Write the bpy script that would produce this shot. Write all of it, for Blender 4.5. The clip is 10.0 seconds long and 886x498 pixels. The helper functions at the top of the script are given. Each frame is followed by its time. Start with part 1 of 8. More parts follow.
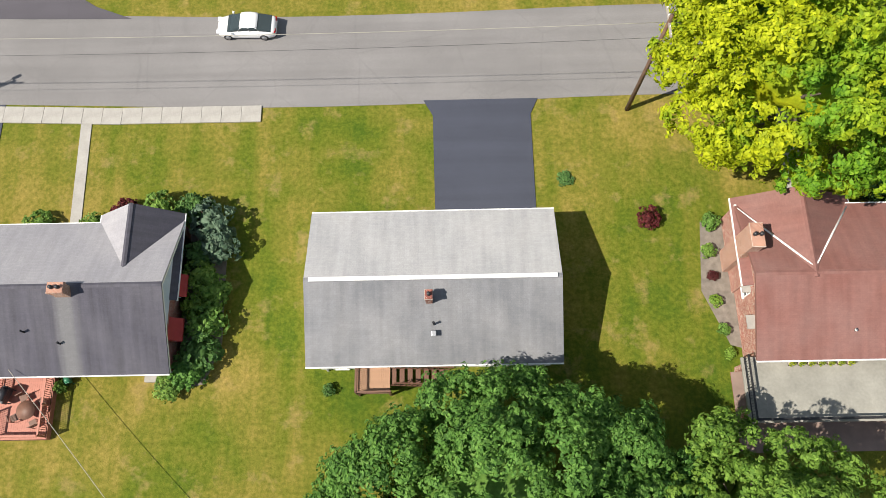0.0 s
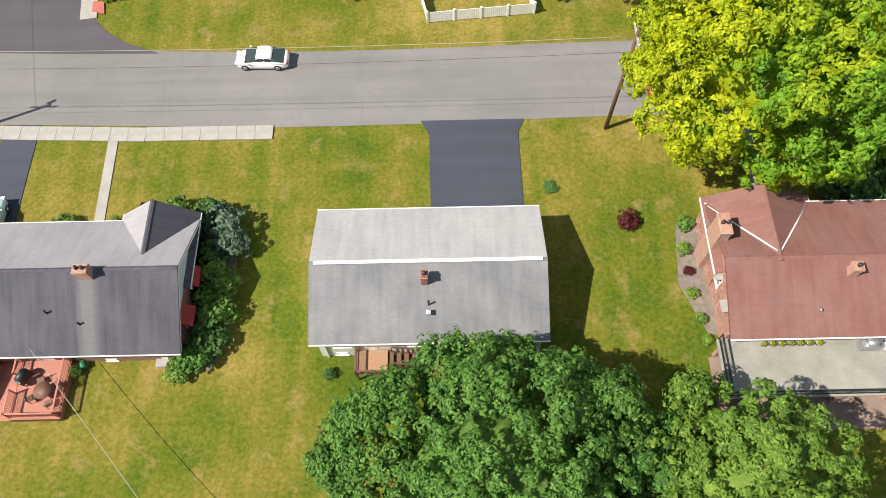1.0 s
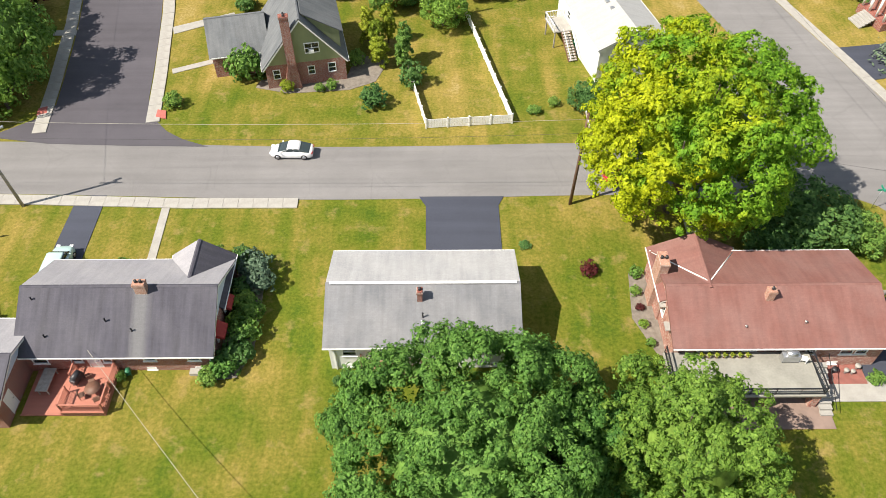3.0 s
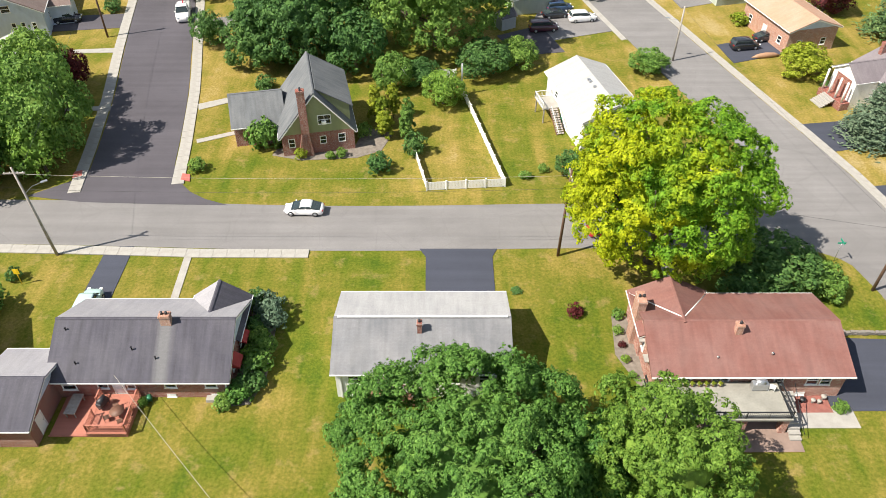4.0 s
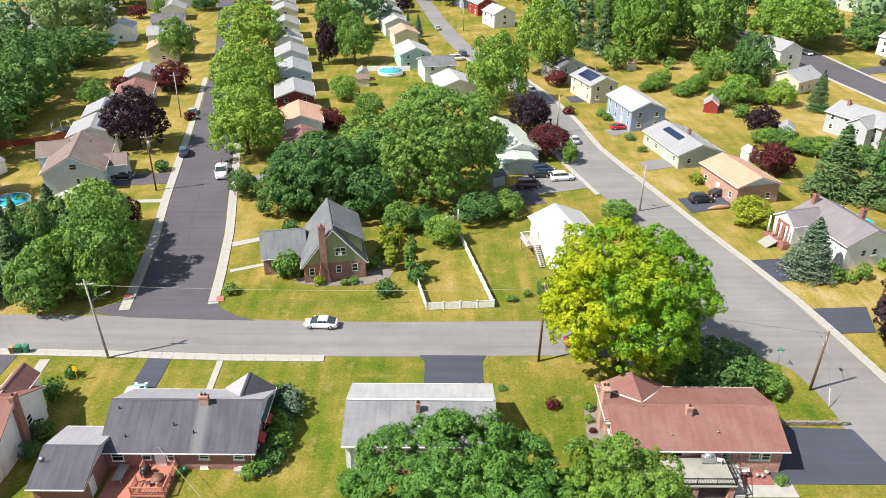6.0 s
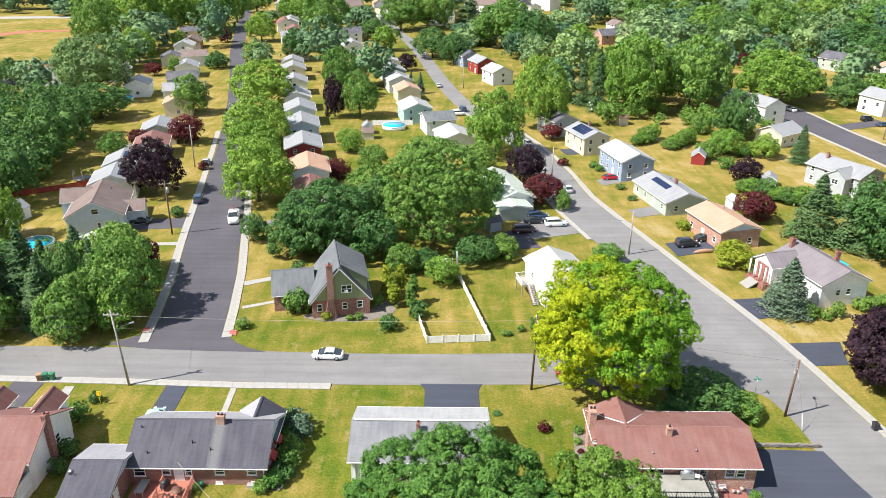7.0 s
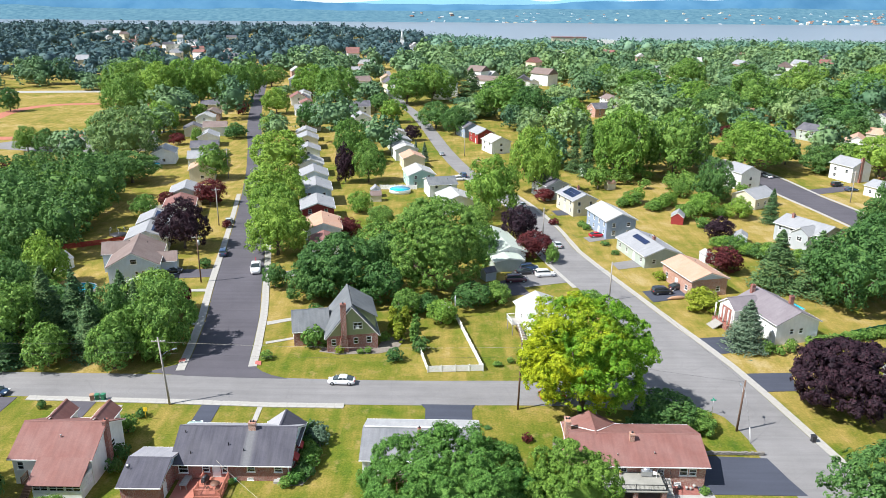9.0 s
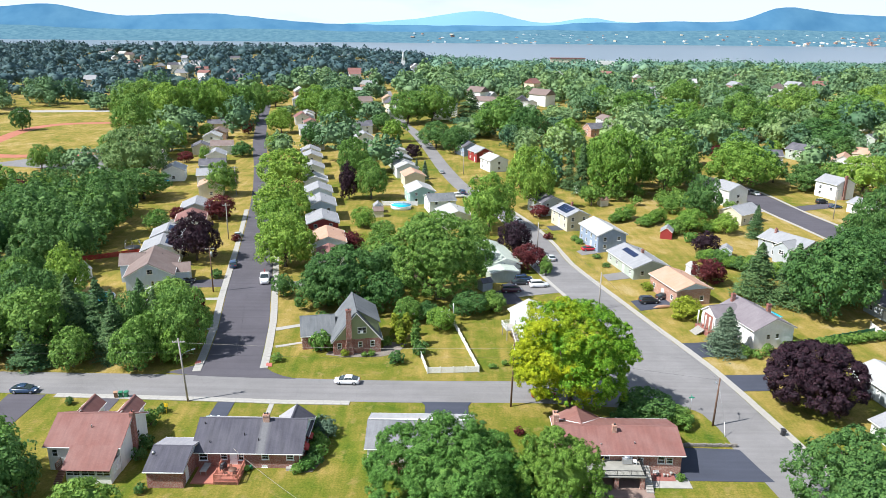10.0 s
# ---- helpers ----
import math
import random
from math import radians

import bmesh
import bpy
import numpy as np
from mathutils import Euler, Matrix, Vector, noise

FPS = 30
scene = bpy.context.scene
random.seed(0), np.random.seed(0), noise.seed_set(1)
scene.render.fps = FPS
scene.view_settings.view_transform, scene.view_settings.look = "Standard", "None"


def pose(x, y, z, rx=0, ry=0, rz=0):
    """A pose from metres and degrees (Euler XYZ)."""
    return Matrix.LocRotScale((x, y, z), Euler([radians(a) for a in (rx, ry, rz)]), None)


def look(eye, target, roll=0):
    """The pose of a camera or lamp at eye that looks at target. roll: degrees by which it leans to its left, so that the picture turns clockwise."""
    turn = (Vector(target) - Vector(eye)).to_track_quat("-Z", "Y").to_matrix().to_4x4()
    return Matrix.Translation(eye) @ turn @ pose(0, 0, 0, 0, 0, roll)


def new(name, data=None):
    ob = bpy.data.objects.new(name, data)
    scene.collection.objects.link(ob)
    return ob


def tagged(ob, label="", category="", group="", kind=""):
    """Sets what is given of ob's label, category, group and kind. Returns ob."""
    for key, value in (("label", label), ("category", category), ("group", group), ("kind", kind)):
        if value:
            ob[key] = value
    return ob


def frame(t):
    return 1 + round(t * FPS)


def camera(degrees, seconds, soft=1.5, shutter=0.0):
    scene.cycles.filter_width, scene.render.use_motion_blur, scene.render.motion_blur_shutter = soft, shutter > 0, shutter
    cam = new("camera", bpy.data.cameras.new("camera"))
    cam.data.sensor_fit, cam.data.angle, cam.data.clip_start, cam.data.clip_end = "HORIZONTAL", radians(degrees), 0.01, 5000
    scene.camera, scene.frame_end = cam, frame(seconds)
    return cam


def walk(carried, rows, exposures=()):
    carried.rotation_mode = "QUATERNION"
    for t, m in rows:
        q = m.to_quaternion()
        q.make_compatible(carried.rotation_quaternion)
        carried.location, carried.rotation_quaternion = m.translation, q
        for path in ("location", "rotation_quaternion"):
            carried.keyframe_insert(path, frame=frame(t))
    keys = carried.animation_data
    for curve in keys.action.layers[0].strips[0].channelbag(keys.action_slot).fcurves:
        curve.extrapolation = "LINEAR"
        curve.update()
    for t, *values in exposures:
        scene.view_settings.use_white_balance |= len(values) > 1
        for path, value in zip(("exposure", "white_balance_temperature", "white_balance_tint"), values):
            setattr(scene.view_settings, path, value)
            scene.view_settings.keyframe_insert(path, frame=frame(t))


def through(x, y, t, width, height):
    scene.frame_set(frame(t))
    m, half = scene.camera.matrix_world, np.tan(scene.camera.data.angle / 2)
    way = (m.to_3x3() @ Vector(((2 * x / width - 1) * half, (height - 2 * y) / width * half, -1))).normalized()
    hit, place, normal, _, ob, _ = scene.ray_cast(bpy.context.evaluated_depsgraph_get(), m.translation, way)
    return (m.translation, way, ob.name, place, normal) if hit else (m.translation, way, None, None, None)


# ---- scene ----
cam = camera(61.8, 10.0, 0.6)
PATH = [
    (0, (0.16, 3.088, 49.49), (0.142, 3.714, 47.59), -2.7),
    (0.5, (0.333, -1.14, 49.909), (0.317, -0.386, 48.056), -2.3),
    (1, (0.377, -5.493, 50.38), (0.366, -4.609, 48.586), -1.8),
    (1.5, (0.478, -9.639, 51.099), (0.47, -8.641, 49.366), -1.4),
    (2, (0.522, -13.925, 51.899), (0.519, -12.815, 50.235), -1.0),
    (3.5, (0.451, -26.057, 53.897), (0.461, -24.652, 52.473), 0.2),
    (4, (0.662, -30.258, 54.437), (0.67, -28.761, 53.111), 0.2),
    (4.5, (0.935, -34.276, 55.081), (0.941, -32.701, 53.849), 0.2),
    (5, (1.045, -38.158, 55.675), (1.049, -36.511, 54.541), 0.2),
    (5.5, (1.367, -42.466, 56.379), (1.366, -40.75, 55.352), 0.2),
    (7, (1.812, -54.488, 58.263), (1.804, -52.659, 57.454), 0.4),
    (7.5, (2.325, -59.019, 58.836), (2.309, -57.159, 58.101), 0.3),
    (8, (2.526, -63.283, 59.373), (2.508, -61.403, 58.691), 0.3),
    (8.5, (2.715, -67.678, 59.945), (2.694, -65.788, 59.288), 0.4),
    (9, (2.864, -72.282, 60.699), (2.842, -70.385, 60.064), 0.4),
    (9.5, (3.01, -77.343, 61.425), (2.988, -75.438, 60.817), 0.5),
    (10, (3.238, -82.083, 62.114), (3.215, -80.171, 61.528), 0.5),
]
walk(cam, [(t, look(eye, target, roll)) for t, eye, target, roll in PATH], [(0, 0.37, 6650, 10), (2, 0.52, 6800, 10), (5.5, 0.66, 6550, 10), (7.5, 0.72, 6150, 10), (10, 0.62, 5950, 10)])

# ---- light ----
SUN_DIR = Vector((-0.93, -0.36, 0)).normalized() * math.cos(radians(50.5)) + Vector((0, 0, math.sin(radians(50.5))))
world = bpy.data.worlds.new("sky")
scene.world = world
world.use_nodes = True
wn = world.node_tree.nodes
sky = wn.new("ShaderNodeTexSky")
sky.sky_type = "NISHITA"
sky.sun_disc = False
sky.sun_elevation = radians(50.5)
sky.sun_rotation = math.atan2(SUN_DIR.x, SUN_DIR.y)
sky.air_density, sky.dust_density, sky.ozone_density = 1.0, 0.4, 1.0
wn["Background"].inputs["Strength"].default_value = 0.068
# thin white summer cloud, thicker towards the horizon
wt = wn.new("ShaderNodeTexCoord")
wm = wn.new("ShaderNodeMapping")
wm.inputs["Scale"].default_value = (1.6, 1.6, 7.0)
wnoise = wn.new("ShaderNodeTexNoise")
wnoise.inputs["Scale"].default_value, wnoise.inputs["Detail"].default_value = 2.2, 6.0
wr = wn.new("ShaderNodeValToRGB")
wr.color_ramp.elements[0].position, wr.color_ramp.elements[1].position = 0.42, 0.72
# summer haze: the sky pales in the lowest degrees above the horizon
wsep = wn.new("ShaderNodeSeparateXYZ")
whaze = wn.new("ShaderNodeMapRange")
whaze.inputs["From Min"].default_value, whaze.inputs["From Max"].default_value = 0.0, 0.16
whaze.inputs["To Min"].default_value, whaze.inputs["To Max"].default_value = 0.85, 0.0
wadd = wn.new("ShaderNodeMath")
wadd.operation, wadd.use_clamp = "ADD", True
wmix = wn.new("ShaderNodeMix")
wmix.data_type = "RGBA"
wmix.inputs[7].default_value = (9.4, 10.4, 11.4, 1)
for a, b in ((wt.outputs["Generated"], wm.inputs[0]), (wm.outputs[0], wnoise.inputs["Vector"]), (wnoise.outputs["Fac"], wr.inputs[0]), (wr.outputs[0], wadd.inputs[0]), (wt.outputs["Generated"], wsep.inputs[0]), (wsep.outputs[2], whaze.inputs[0]), (whaze.outputs[0], wadd.inputs[1]), (wadd.outputs[0], wmix.inputs[0]), (sky.outputs[0], wmix.inputs[6]), (wmix.outputs[2], wn["Background"].inputs["Color"])):
    world.node_tree.links.new(a, b)
sun = new("sun", bpy.data.lights.new("sun", "SUN"))
sun.data.energy, sun.data.angle, sun.data.color = 5.6, radians(0.55), (1.0, 0.94, 0.84)
sun.matrix_world = look(SUN_DIR * 300, (0, 0, 0))


# ---- materials ----
class Nodes:
    """A small hand for building node materials."""

    def __init__(self, name):
        self.m = bpy.data.materials.new(name)
        self.m.use_nodes = True
        self.t = self.m.node_tree
        self.b = self.t.nodes["Principled BSDF"]

    def n(self, kind, **sets):
        node = self.t.nodes.new(kind)
        for k, v in sets.items():
            node.inputs[k.replace("_", " ")].default_value = v
        return node

    def put(self, a, b):
        self.t.links.new(a, b)

    def coords(self, scale=(1, 1, 1), world_space=False):
        m = self.n("ShaderNodeMapping")
        m.inputs["Scale"].default_value = scale
        if world_space:
            self.put(self.n("ShaderNodeNewGeometry").outputs["Position"], m.inputs[0])
        else:
            self.put(self.n("ShaderNodeTexCoord").outputs["Object"], m.inputs[0])
        return m.outputs[0]

    def noise(self, vec, scale, detail=3.0, rough=0.55):
        t = self.n("ShaderNodeTexNoise", Scale=scale, Detail=detail, Roughness=rough)
        self.put(vec, t.inputs["Vector"])
        return t.outputs["Fac"]

    def ramp(self, fac, stops):
        r = self.n("ShaderNodeValToRGB")
        e = r.color_ramp.elements
        while len(e) < len(stops):
            e.new(0.5)
        for el, (p, c) in zip(e, stops):
            el.position = p
            el.color = (*c, 1) if not isinstance(c, float) else (c, c, c, 1)
        self.put(fac, r.inputs[0])
        return r.outputs[0]

    def mix(self, fac, a, b, mode="MIX"):
        m = self.n("ShaderNodeMix")
        m.data_type, m.blend_type = "RGBA", mode
        for sock, v in ((0, fac), (6, a), (7, b)):
            if isinstance(v, (int, float)):
                m.inputs[sock].default_value = v
            elif isinstance(v, tuple):
                m.inputs[sock].default_value = (*v, 1)
            else:
                self.put(v, m.inputs[sock])
        return m.outputs[2]

    def math(self, op, a, b=0.0):
        m = self.n("ShaderNodeMath")
        m.operation = op
        for sock, v in ((0, a), (1, b)):
            if isinstance(v, (int, float)):
                m.inputs[sock].default_value = v
            else:
                self.put(v, m.inputs[sock])
        return m.outputs[0]

    def colour(self, c):
        if isinstance(c, tuple):
            self.b.inputs["Base Color"].default_value = (*c, 1)
        else:
            self.put(c, self.b.inputs["Base Color"])
        return self

    def bump(self, h, strength=0.4, dist=0.02):
        bp = self.n("ShaderNodeBump", Strength=strength, Distance=dist)
        self.put(h, bp.inputs["Height"])
        self.put(bp.outputs[0], self.b.inputs["Normal"])
        return self

    def gloss(self, rough, metal=0.0, spec=0.5):
        self.b.inputs["Roughness"].default_value = rough
        self.b.inputs["Metallic"].default_value = metal
        self.b.inputs["Specular IOR Level"].default_value = spec
        return self


def plain(name, c, rough=0.6, metal=0.0, vary=0.15, scale=3.0, spec=0.5):
    k = Nodes(name)
    v = k.coords()
    a = k.noise(v, scale, 4)
    b = k.noise(v, scale * 9, 2)
    f = k.math("ADD", k.math("MULTIPLY", a, 0.7), k.math("MULTIPLY", b, 0.3))
    lo, hi = tuple(x * (1 - vary) for x in c), tuple(min(1, x * (1 + vary)) for x in c)
    k.colour(k.ramp(f, [(0.3, lo), (0.7, hi)])).gloss(rough, metal, spec)
    k.bump(b, 0.15, 0.01)
    return k.m


def siding(name, c, course=0.2):
    """Lapped boards: horizontal courses with a thin shade line, faint streaks."""
    k = Nodes(name)
    v = k.coords()
    sep = k.n("ShaderNodeSeparateXYZ")
    k.put(v, sep.inputs[0])
    saw = k.math("FRACT", k.math("DIVIDE", sep.outputs[2], course))
    dirt = k.noise(k.coords((0.6, 0.6, 0.25)), 2.5, 5)
    base = k.ramp(dirt, [(0.3, tuple(x * 0.86 for x in c)), (0.65, c)])
    k.colour(base).gloss(0.55)
    k.bump(saw, 0.5, 0.02)
    return k.m


def shingles(name, c, streak=0.35, wear=0.25, washed=None):
    """Asphalt shingles: courses, tabs of uneven tone, pale and dark streaks down the slope."""
    k = Nodes(name)
    v = k.coords()
    br = k.n("ShaderNodeTexBrick", Scale=1.0)
    br.inputs["Brick Width"].default_value, br.inputs["Row Height"].default_value = 0.3, 0.14
    br.inputs["Mortar Size"].default_value, br.inputs["Bias"].default_value = 0.008, 0.0
    br.inputs["Color1"].default_value, br.inputs["Color2"].default_value = (0.72, 0.72, 0.72, 1), (1.12, 1.12, 1.12, 1)
    br.inputs["Mortar"].default_value = (0.5, 0.5, 0.5, 1)
    k.put(v, br.inputs["Vector"])
    long = k.noise(k.coords((1.3, 0.10, 0.3)), 1.6, 5)
    blot = k.noise(v, 0.28, 4)
    grain = k.noise(v, 30, 2)
    base = k.ramp(long, [(0.28, tuple(x * (1 - streak) for x in c)), (0.5, c), (0.75, tuple(min(1, x * (1 + streak)) for x in c))])
    base = k.mix(k.ramp(blot, [(0.35, 0.0), (0.7, 1.0)]), base, k.mix(wear, base, (0.55, 0.53, 0.52)))
    if washed is not None:
        # a paler strip washed clean by the run-off below a chimney
        sep = k.n("ShaderNodeSeparateXYZ")
        k.put(v, sep.inputs[0])
        off = k.math("ABSOLUTE", k.math("SUBTRACT", k.math("ADD", sep.outputs[0], k.math("MULTIPLY", k.math("SUBTRACT", long, 0.5), 0.9)), washed), 0)
        base = k.mix(k.ramp(off, [(0.25, 0.75), (0.95, 0.0)]), base, (0.17, 0.17, 0.175))
    base = k.mix(0.22, base, br.outputs["Color"], "MULTIPLY")
    base = k.mix(0.35, base, k.ramp(grain, [(0.3, 0.6), (0.7, 1.3)]), "MULTIPLY")
    k.colour(base).gloss(0.78, 0, 0.35)
    k.bump(br.outputs["Fac"], 0.2, -0.01)
    return k.m


def brick(name, c1, c2, mortar, pale=0.0):
    k = Nodes(name)
    geo = k.n("ShaderNodeTexCoord")
    sep = k.n("ShaderNodeSeparateXYZ")
    k.put(geo.outputs["Object"], sep.inputs[0])
    comb = k.n("ShaderNodeCombineXYZ")
    k.put(k.math("ADD", sep.outputs[0], sep.outputs[1]), comb.inputs[0])
    k.put(sep.outputs[2], comb.inputs[1])
    br = k.n("ShaderNodeTexBrick", Scale=1.0)
    br.inputs["Brick Width"].default_value, br.inputs["Row Height"].default_value = 0.22, 0.075
    br.inputs["Mortar Size"].default_value = 0.007
    br.inputs["Color1"].default_value, br.inputs["Color2"].default_value = (*c1, 1), (*c2, 1)
    br.inputs["Mortar"].default_value = (*mortar, 1)
    k.put(comb.outputs[0], br.inputs["Vector"])
    base = br.outputs["Color"]
    if pale:
        spot = k.ramp(k.noise(k.coords((2.2, 2.2, 5.0)), 1.4, 2), [(0.56, 0.0), (0.6, 1.0)])
        base = k.mix(k.math("MULTIPLY", spot, pale), base, (0.55, 0.43, 0.36))
    base = k.mix(0.5, base, k.ramp(k.noise(k.coords(), 1.1, 4), [(0.3, 0.65), (0.7, 1.2)]), "MULTIPLY")
    k.colour(base).gloss(0.85)
    k.bump(br.outputs["Fac"], 0.5, -0.012)
    return k.m


def leaves(name, dark, mid, light, through=0.35, turn=None):
    """Foliage: each leaf its own tone, clumps of lighter and darker growth, light through the blade."""
    k = Nodes(name)
    g = k.n("ShaderNodeNewGeometry")
    clump = k.noise(k.coords(), 0.45, 3)
    own = 0.3 if "distant" in name else 0.5
    tone = k.math("ADD", k.math("MULTIPLY", g.outputs["Random Per Island"], own), k.math("ADD", k.math("MULTIPLY", clump, 0.55), (0.55 - own) / 2))
    col = k.ramp(tone, [(0.2, dark), (0.5, mid), (0.85, light)])
    if turn:
        patch = k.noise(k.coords(), 0.21, 3, 0.6)
        sep = k.n("ShaderNodeSeparateXYZ")
        k.put(k.coords(), sep.inputs[0])
        f = k.math("ADD", patch, k.math("MULTIPLY", sep.outputs[0], -0.016))
        col = k.mix(k.ramp(f, [(0.46, 0.0), (0.64, 0.9)]), col, k.ramp(tone, [(0.2, turn[0]), (0.8, turn[1])]))
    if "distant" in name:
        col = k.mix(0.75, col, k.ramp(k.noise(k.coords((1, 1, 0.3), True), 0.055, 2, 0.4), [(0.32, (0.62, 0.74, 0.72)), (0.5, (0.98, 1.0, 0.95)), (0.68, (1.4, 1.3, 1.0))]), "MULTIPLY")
    oi = k.n("ShaderNodeObjectInfo")
    col = k.mix(0.7, col, k.ramp(oi.outputs["Random"], [(0.0, (0.75, 0.85, 0.8)), (1.0, (1.25, 1.12, 1.0))]), "MULTIPLY")
    # leaf-sized mottling and relief on the twig masses
    leafy = k.noise(k.coords((1, 1, 1), True), 2.6, 4, 0.75)
    col = k.mix(0.35 if "distant" in name else 0.75, col, k.ramp(leafy, [(0.34, 0.68), (0.5, 1.03), (0.66, 1.35)]), "MULTIPLY")
    k.colour(col).gloss(0.6, 0, 0.2)
    k.bump(leafy, 0.25, 0.12)
    tr = k.n("ShaderNodeBsdfTranslucent")
    k.put(col, tr.inputs[0])
    mx = k.n("ShaderNodeMixShader", Fac=through)
    k.put(k.b.outputs[0], mx.inputs[1])
    k.put(tr.outputs[0], mx.inputs[2])
    k.put(mx.outputs[0], k.t.nodes["Material Output"].inputs[0])
    return k.m


def lawn(name):
    k = Nodes(name)
    v = k.coords((1, 1, 1), True)
    big = k.noise(v, 0.035, 4, 0.6)
    mid = k.noise(v, 0.16, 5, 0.65)
    stripe = k.noise(k.coords((1.0, 0.10, 1), True), 0.62, 3, 0.6)
    fine = k.noise(v, 3.2, 4, 0.7)
    vfine = k.noise(v, 14, 3, 0.7)
    f = k.math("ADD", k.math("MULTIPLY", big, 0.42), k.math("MULTIPLY", mid, 0.38))
    f = k.math("ADD", f, k.math("MULTIPLY", stripe, 0.20))
    f = k.math("ADD", f, k.math("MULTIPLY", k.math("SUBTRACT", fine, 0.5), 0.16))
    # the lots beyond the street are drier
    sep = k.n("ShaderNodeSeparateXYZ")
    k.put(v, sep.inputs[0])
    dry = k.n("ShaderNodeMapRange")
    dry.inputs["From Min"].default_value, dry.inputs["From Max"].default_value = 14, 52
    dry.inputs["To Min"].default_value, dry.inputs["To Max"].default_value = -0.035, 0.026
    k.put(sep.outputs[1], dry.inputs[0])
    f = k.math("ADD", f, dry.outputs[0])
    # and so are the lots at both ends of the block
    side = k.n("ShaderNodeMapRange")
    side.inputs["From Min"].default_value, side.inputs["From Max"].default_value = 30, 56
    side.inputs["To Min"].default_value, side.inputs["To Max"].default_value = 0.0, 0.040
    k.put(k.math("ABSOLUTE", k.math("ADD", sep.outputs[0], 6.0), 0), side.inputs[0])
    f = k.math("ADD", f, side.outputs[0])
    col = k.ramp(f, [(0.38, (0.058, 0.105, 0.010)), (0.45, (0.108, 0.134, 0.014)), (0.515, (0.168, 0.157, 0.026)), (0.60, (0.280, 0.210, 0.056)), (0.68, (0.36, 0.28, 0.13))])
    bare = k.ramp(k.noise(v, 0.42, 5, 0.7), [(0.55, 0.0), (0.70, 1.0)])
    col = k.mix(k.math("MULTIPLY", bare, 0.55), col, (0.34, 0.235, 0.10))
    col = k.mix(0.6, col, k.ramp(fine, [(0.3, 0.64), (0.7, 1.3)]), "MULTIPLY")
    col = k.mix(0.38, col, k.ramp(vfine, [(0.3, 0.6), (0.7, 1.35)]), "MULTIPLY")
    k.colour(col).gloss(0.9, 0, 0.1)
    k.bump(vfine, 0.6, 0.06)
    return k.m


def asphalt(name, c, cracks=0.5, patchy=0.25):
    k = Nodes(name)
    v = k.coords((1, 1, 1), True)
    big = k.noise(v, 0.12, 4, 0.6)
    grain = k.noise(v, 22, 3, 0.7)
    tracks = k.noise(k.coords((0.05, 1.0, 1), True), 0.9, 3)
    base = k.ramp(big, [(0.3, tuple(x * (1 - patchy) for x in c)), (0.7, tuple(x * (1 + patchy) for x in c))])
    base = k.mix(0.5, base, k.ramp(tracks, [(0.3, 0.8), (0.7, 1.15)]), "MULTIPLY")
    base = k.mix(0.6, base, k.ramp(grain, [(0.3, 0.7), (0.7, 1.25)]), "MULTIPLY")
    if cracks:
        warp = k.n("ShaderNodeTexNoise", Scale=0.5, Detail=4.0)
        k.put(v, warp.inputs["Vector"])
        moved = k.mix(0.25, v, warp.outputs["Color"], "ADD")
        vo = k.n("ShaderNodeTexVoronoi", Scale=0.16)
        vo.feature = "DISTANCE_TO_EDGE"
        k.put(moved, vo.inputs["Vector"])
        line = k.ramp(vo.outputs["Distance"], [(0.0, 1.0), (0.012, 0.0)])
        base = k.mix(k.math("MULTIPLY", line, cracks), base, tuple(x * 0.45 for x in c))
    k.colour(base).gloss(0.88, 0, 0.3)
    k.bump(grain, 0.3, 0.01)
    return k.m


M = {}
M["lawn"] = lawn("lawn")
M["street"] = asphalt("worn_street_asphalt", (0.200, 0.193, 0.193), 0.15, 0.12)
M["street_dark"] = asphalt("dark_street_asphalt", (0.088, 0.082, 0.096), 0.12, 0.12)
M["blacktop"] = asphalt("sealed_blacktop", (0.056, 0.062, 0.085), 0.0, 0.10)
M["concrete"] = plain("pavement_concrete", (0.34, 0.325, 0.30), 0.85, 0, 0.16, 1.1)
M["slab"] = plain("terrace_concrete", (0.27, 0.262, 0.23), 0.85, 0, 0.22, 0.6)
M["dirt"] = plain("mulch_soil", (0.19, 0.165, 0.14), 0.95, 0, 0.35, 2.0)
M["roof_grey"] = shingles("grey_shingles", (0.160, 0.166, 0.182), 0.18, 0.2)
# lighter copy of the grey shingles, with sky glare put into the colour
M["roof_grey_glare"] = shingles("glare_grey_shingles", (0.35, 0.352, 0.362), 0.14, 0.3)
M["roof_slate"] = shingles("blue_grey_shingles", (0.082, 0.08, 0.098), 0.34, 0.14)
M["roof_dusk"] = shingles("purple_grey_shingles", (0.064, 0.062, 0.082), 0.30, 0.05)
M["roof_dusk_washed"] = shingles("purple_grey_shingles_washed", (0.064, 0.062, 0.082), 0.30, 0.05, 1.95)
# front-slope counterpart of the purple-grey shingles, lightened to paint in sky gloss
M["roof_dusk_glare"] = shingles("glare_lilac_grey_shingles", (0.285, 0.28, 0.305), 0.12, 0.2)
M["roof_brown"] = shingles("brown_shingles", (0.205, 0.09, 0.076), 0.16, 0.08)
M["roof_green"] = shingles("grey_green_shingles", (0.118, 0.128, 0.138), 0.25, 0.12)
M["roof_white"] = shingles("pale_shingles", (0.385, 0.385, 0.38), 0.1, 0.1)
M["roof_tan"] = shingles("tan_shingles", (0.46, 0.27, 0.18), 0.12, 0.15)
M["roof_plum"] = shingles("plum_grey_shingles", (0.18, 0.155, 0.17), 0.12, 0.12)
M["roof_light"] = shingles("light_grey_shingles", (0.265, 0.27, 0.285), 0.12, 0.15)
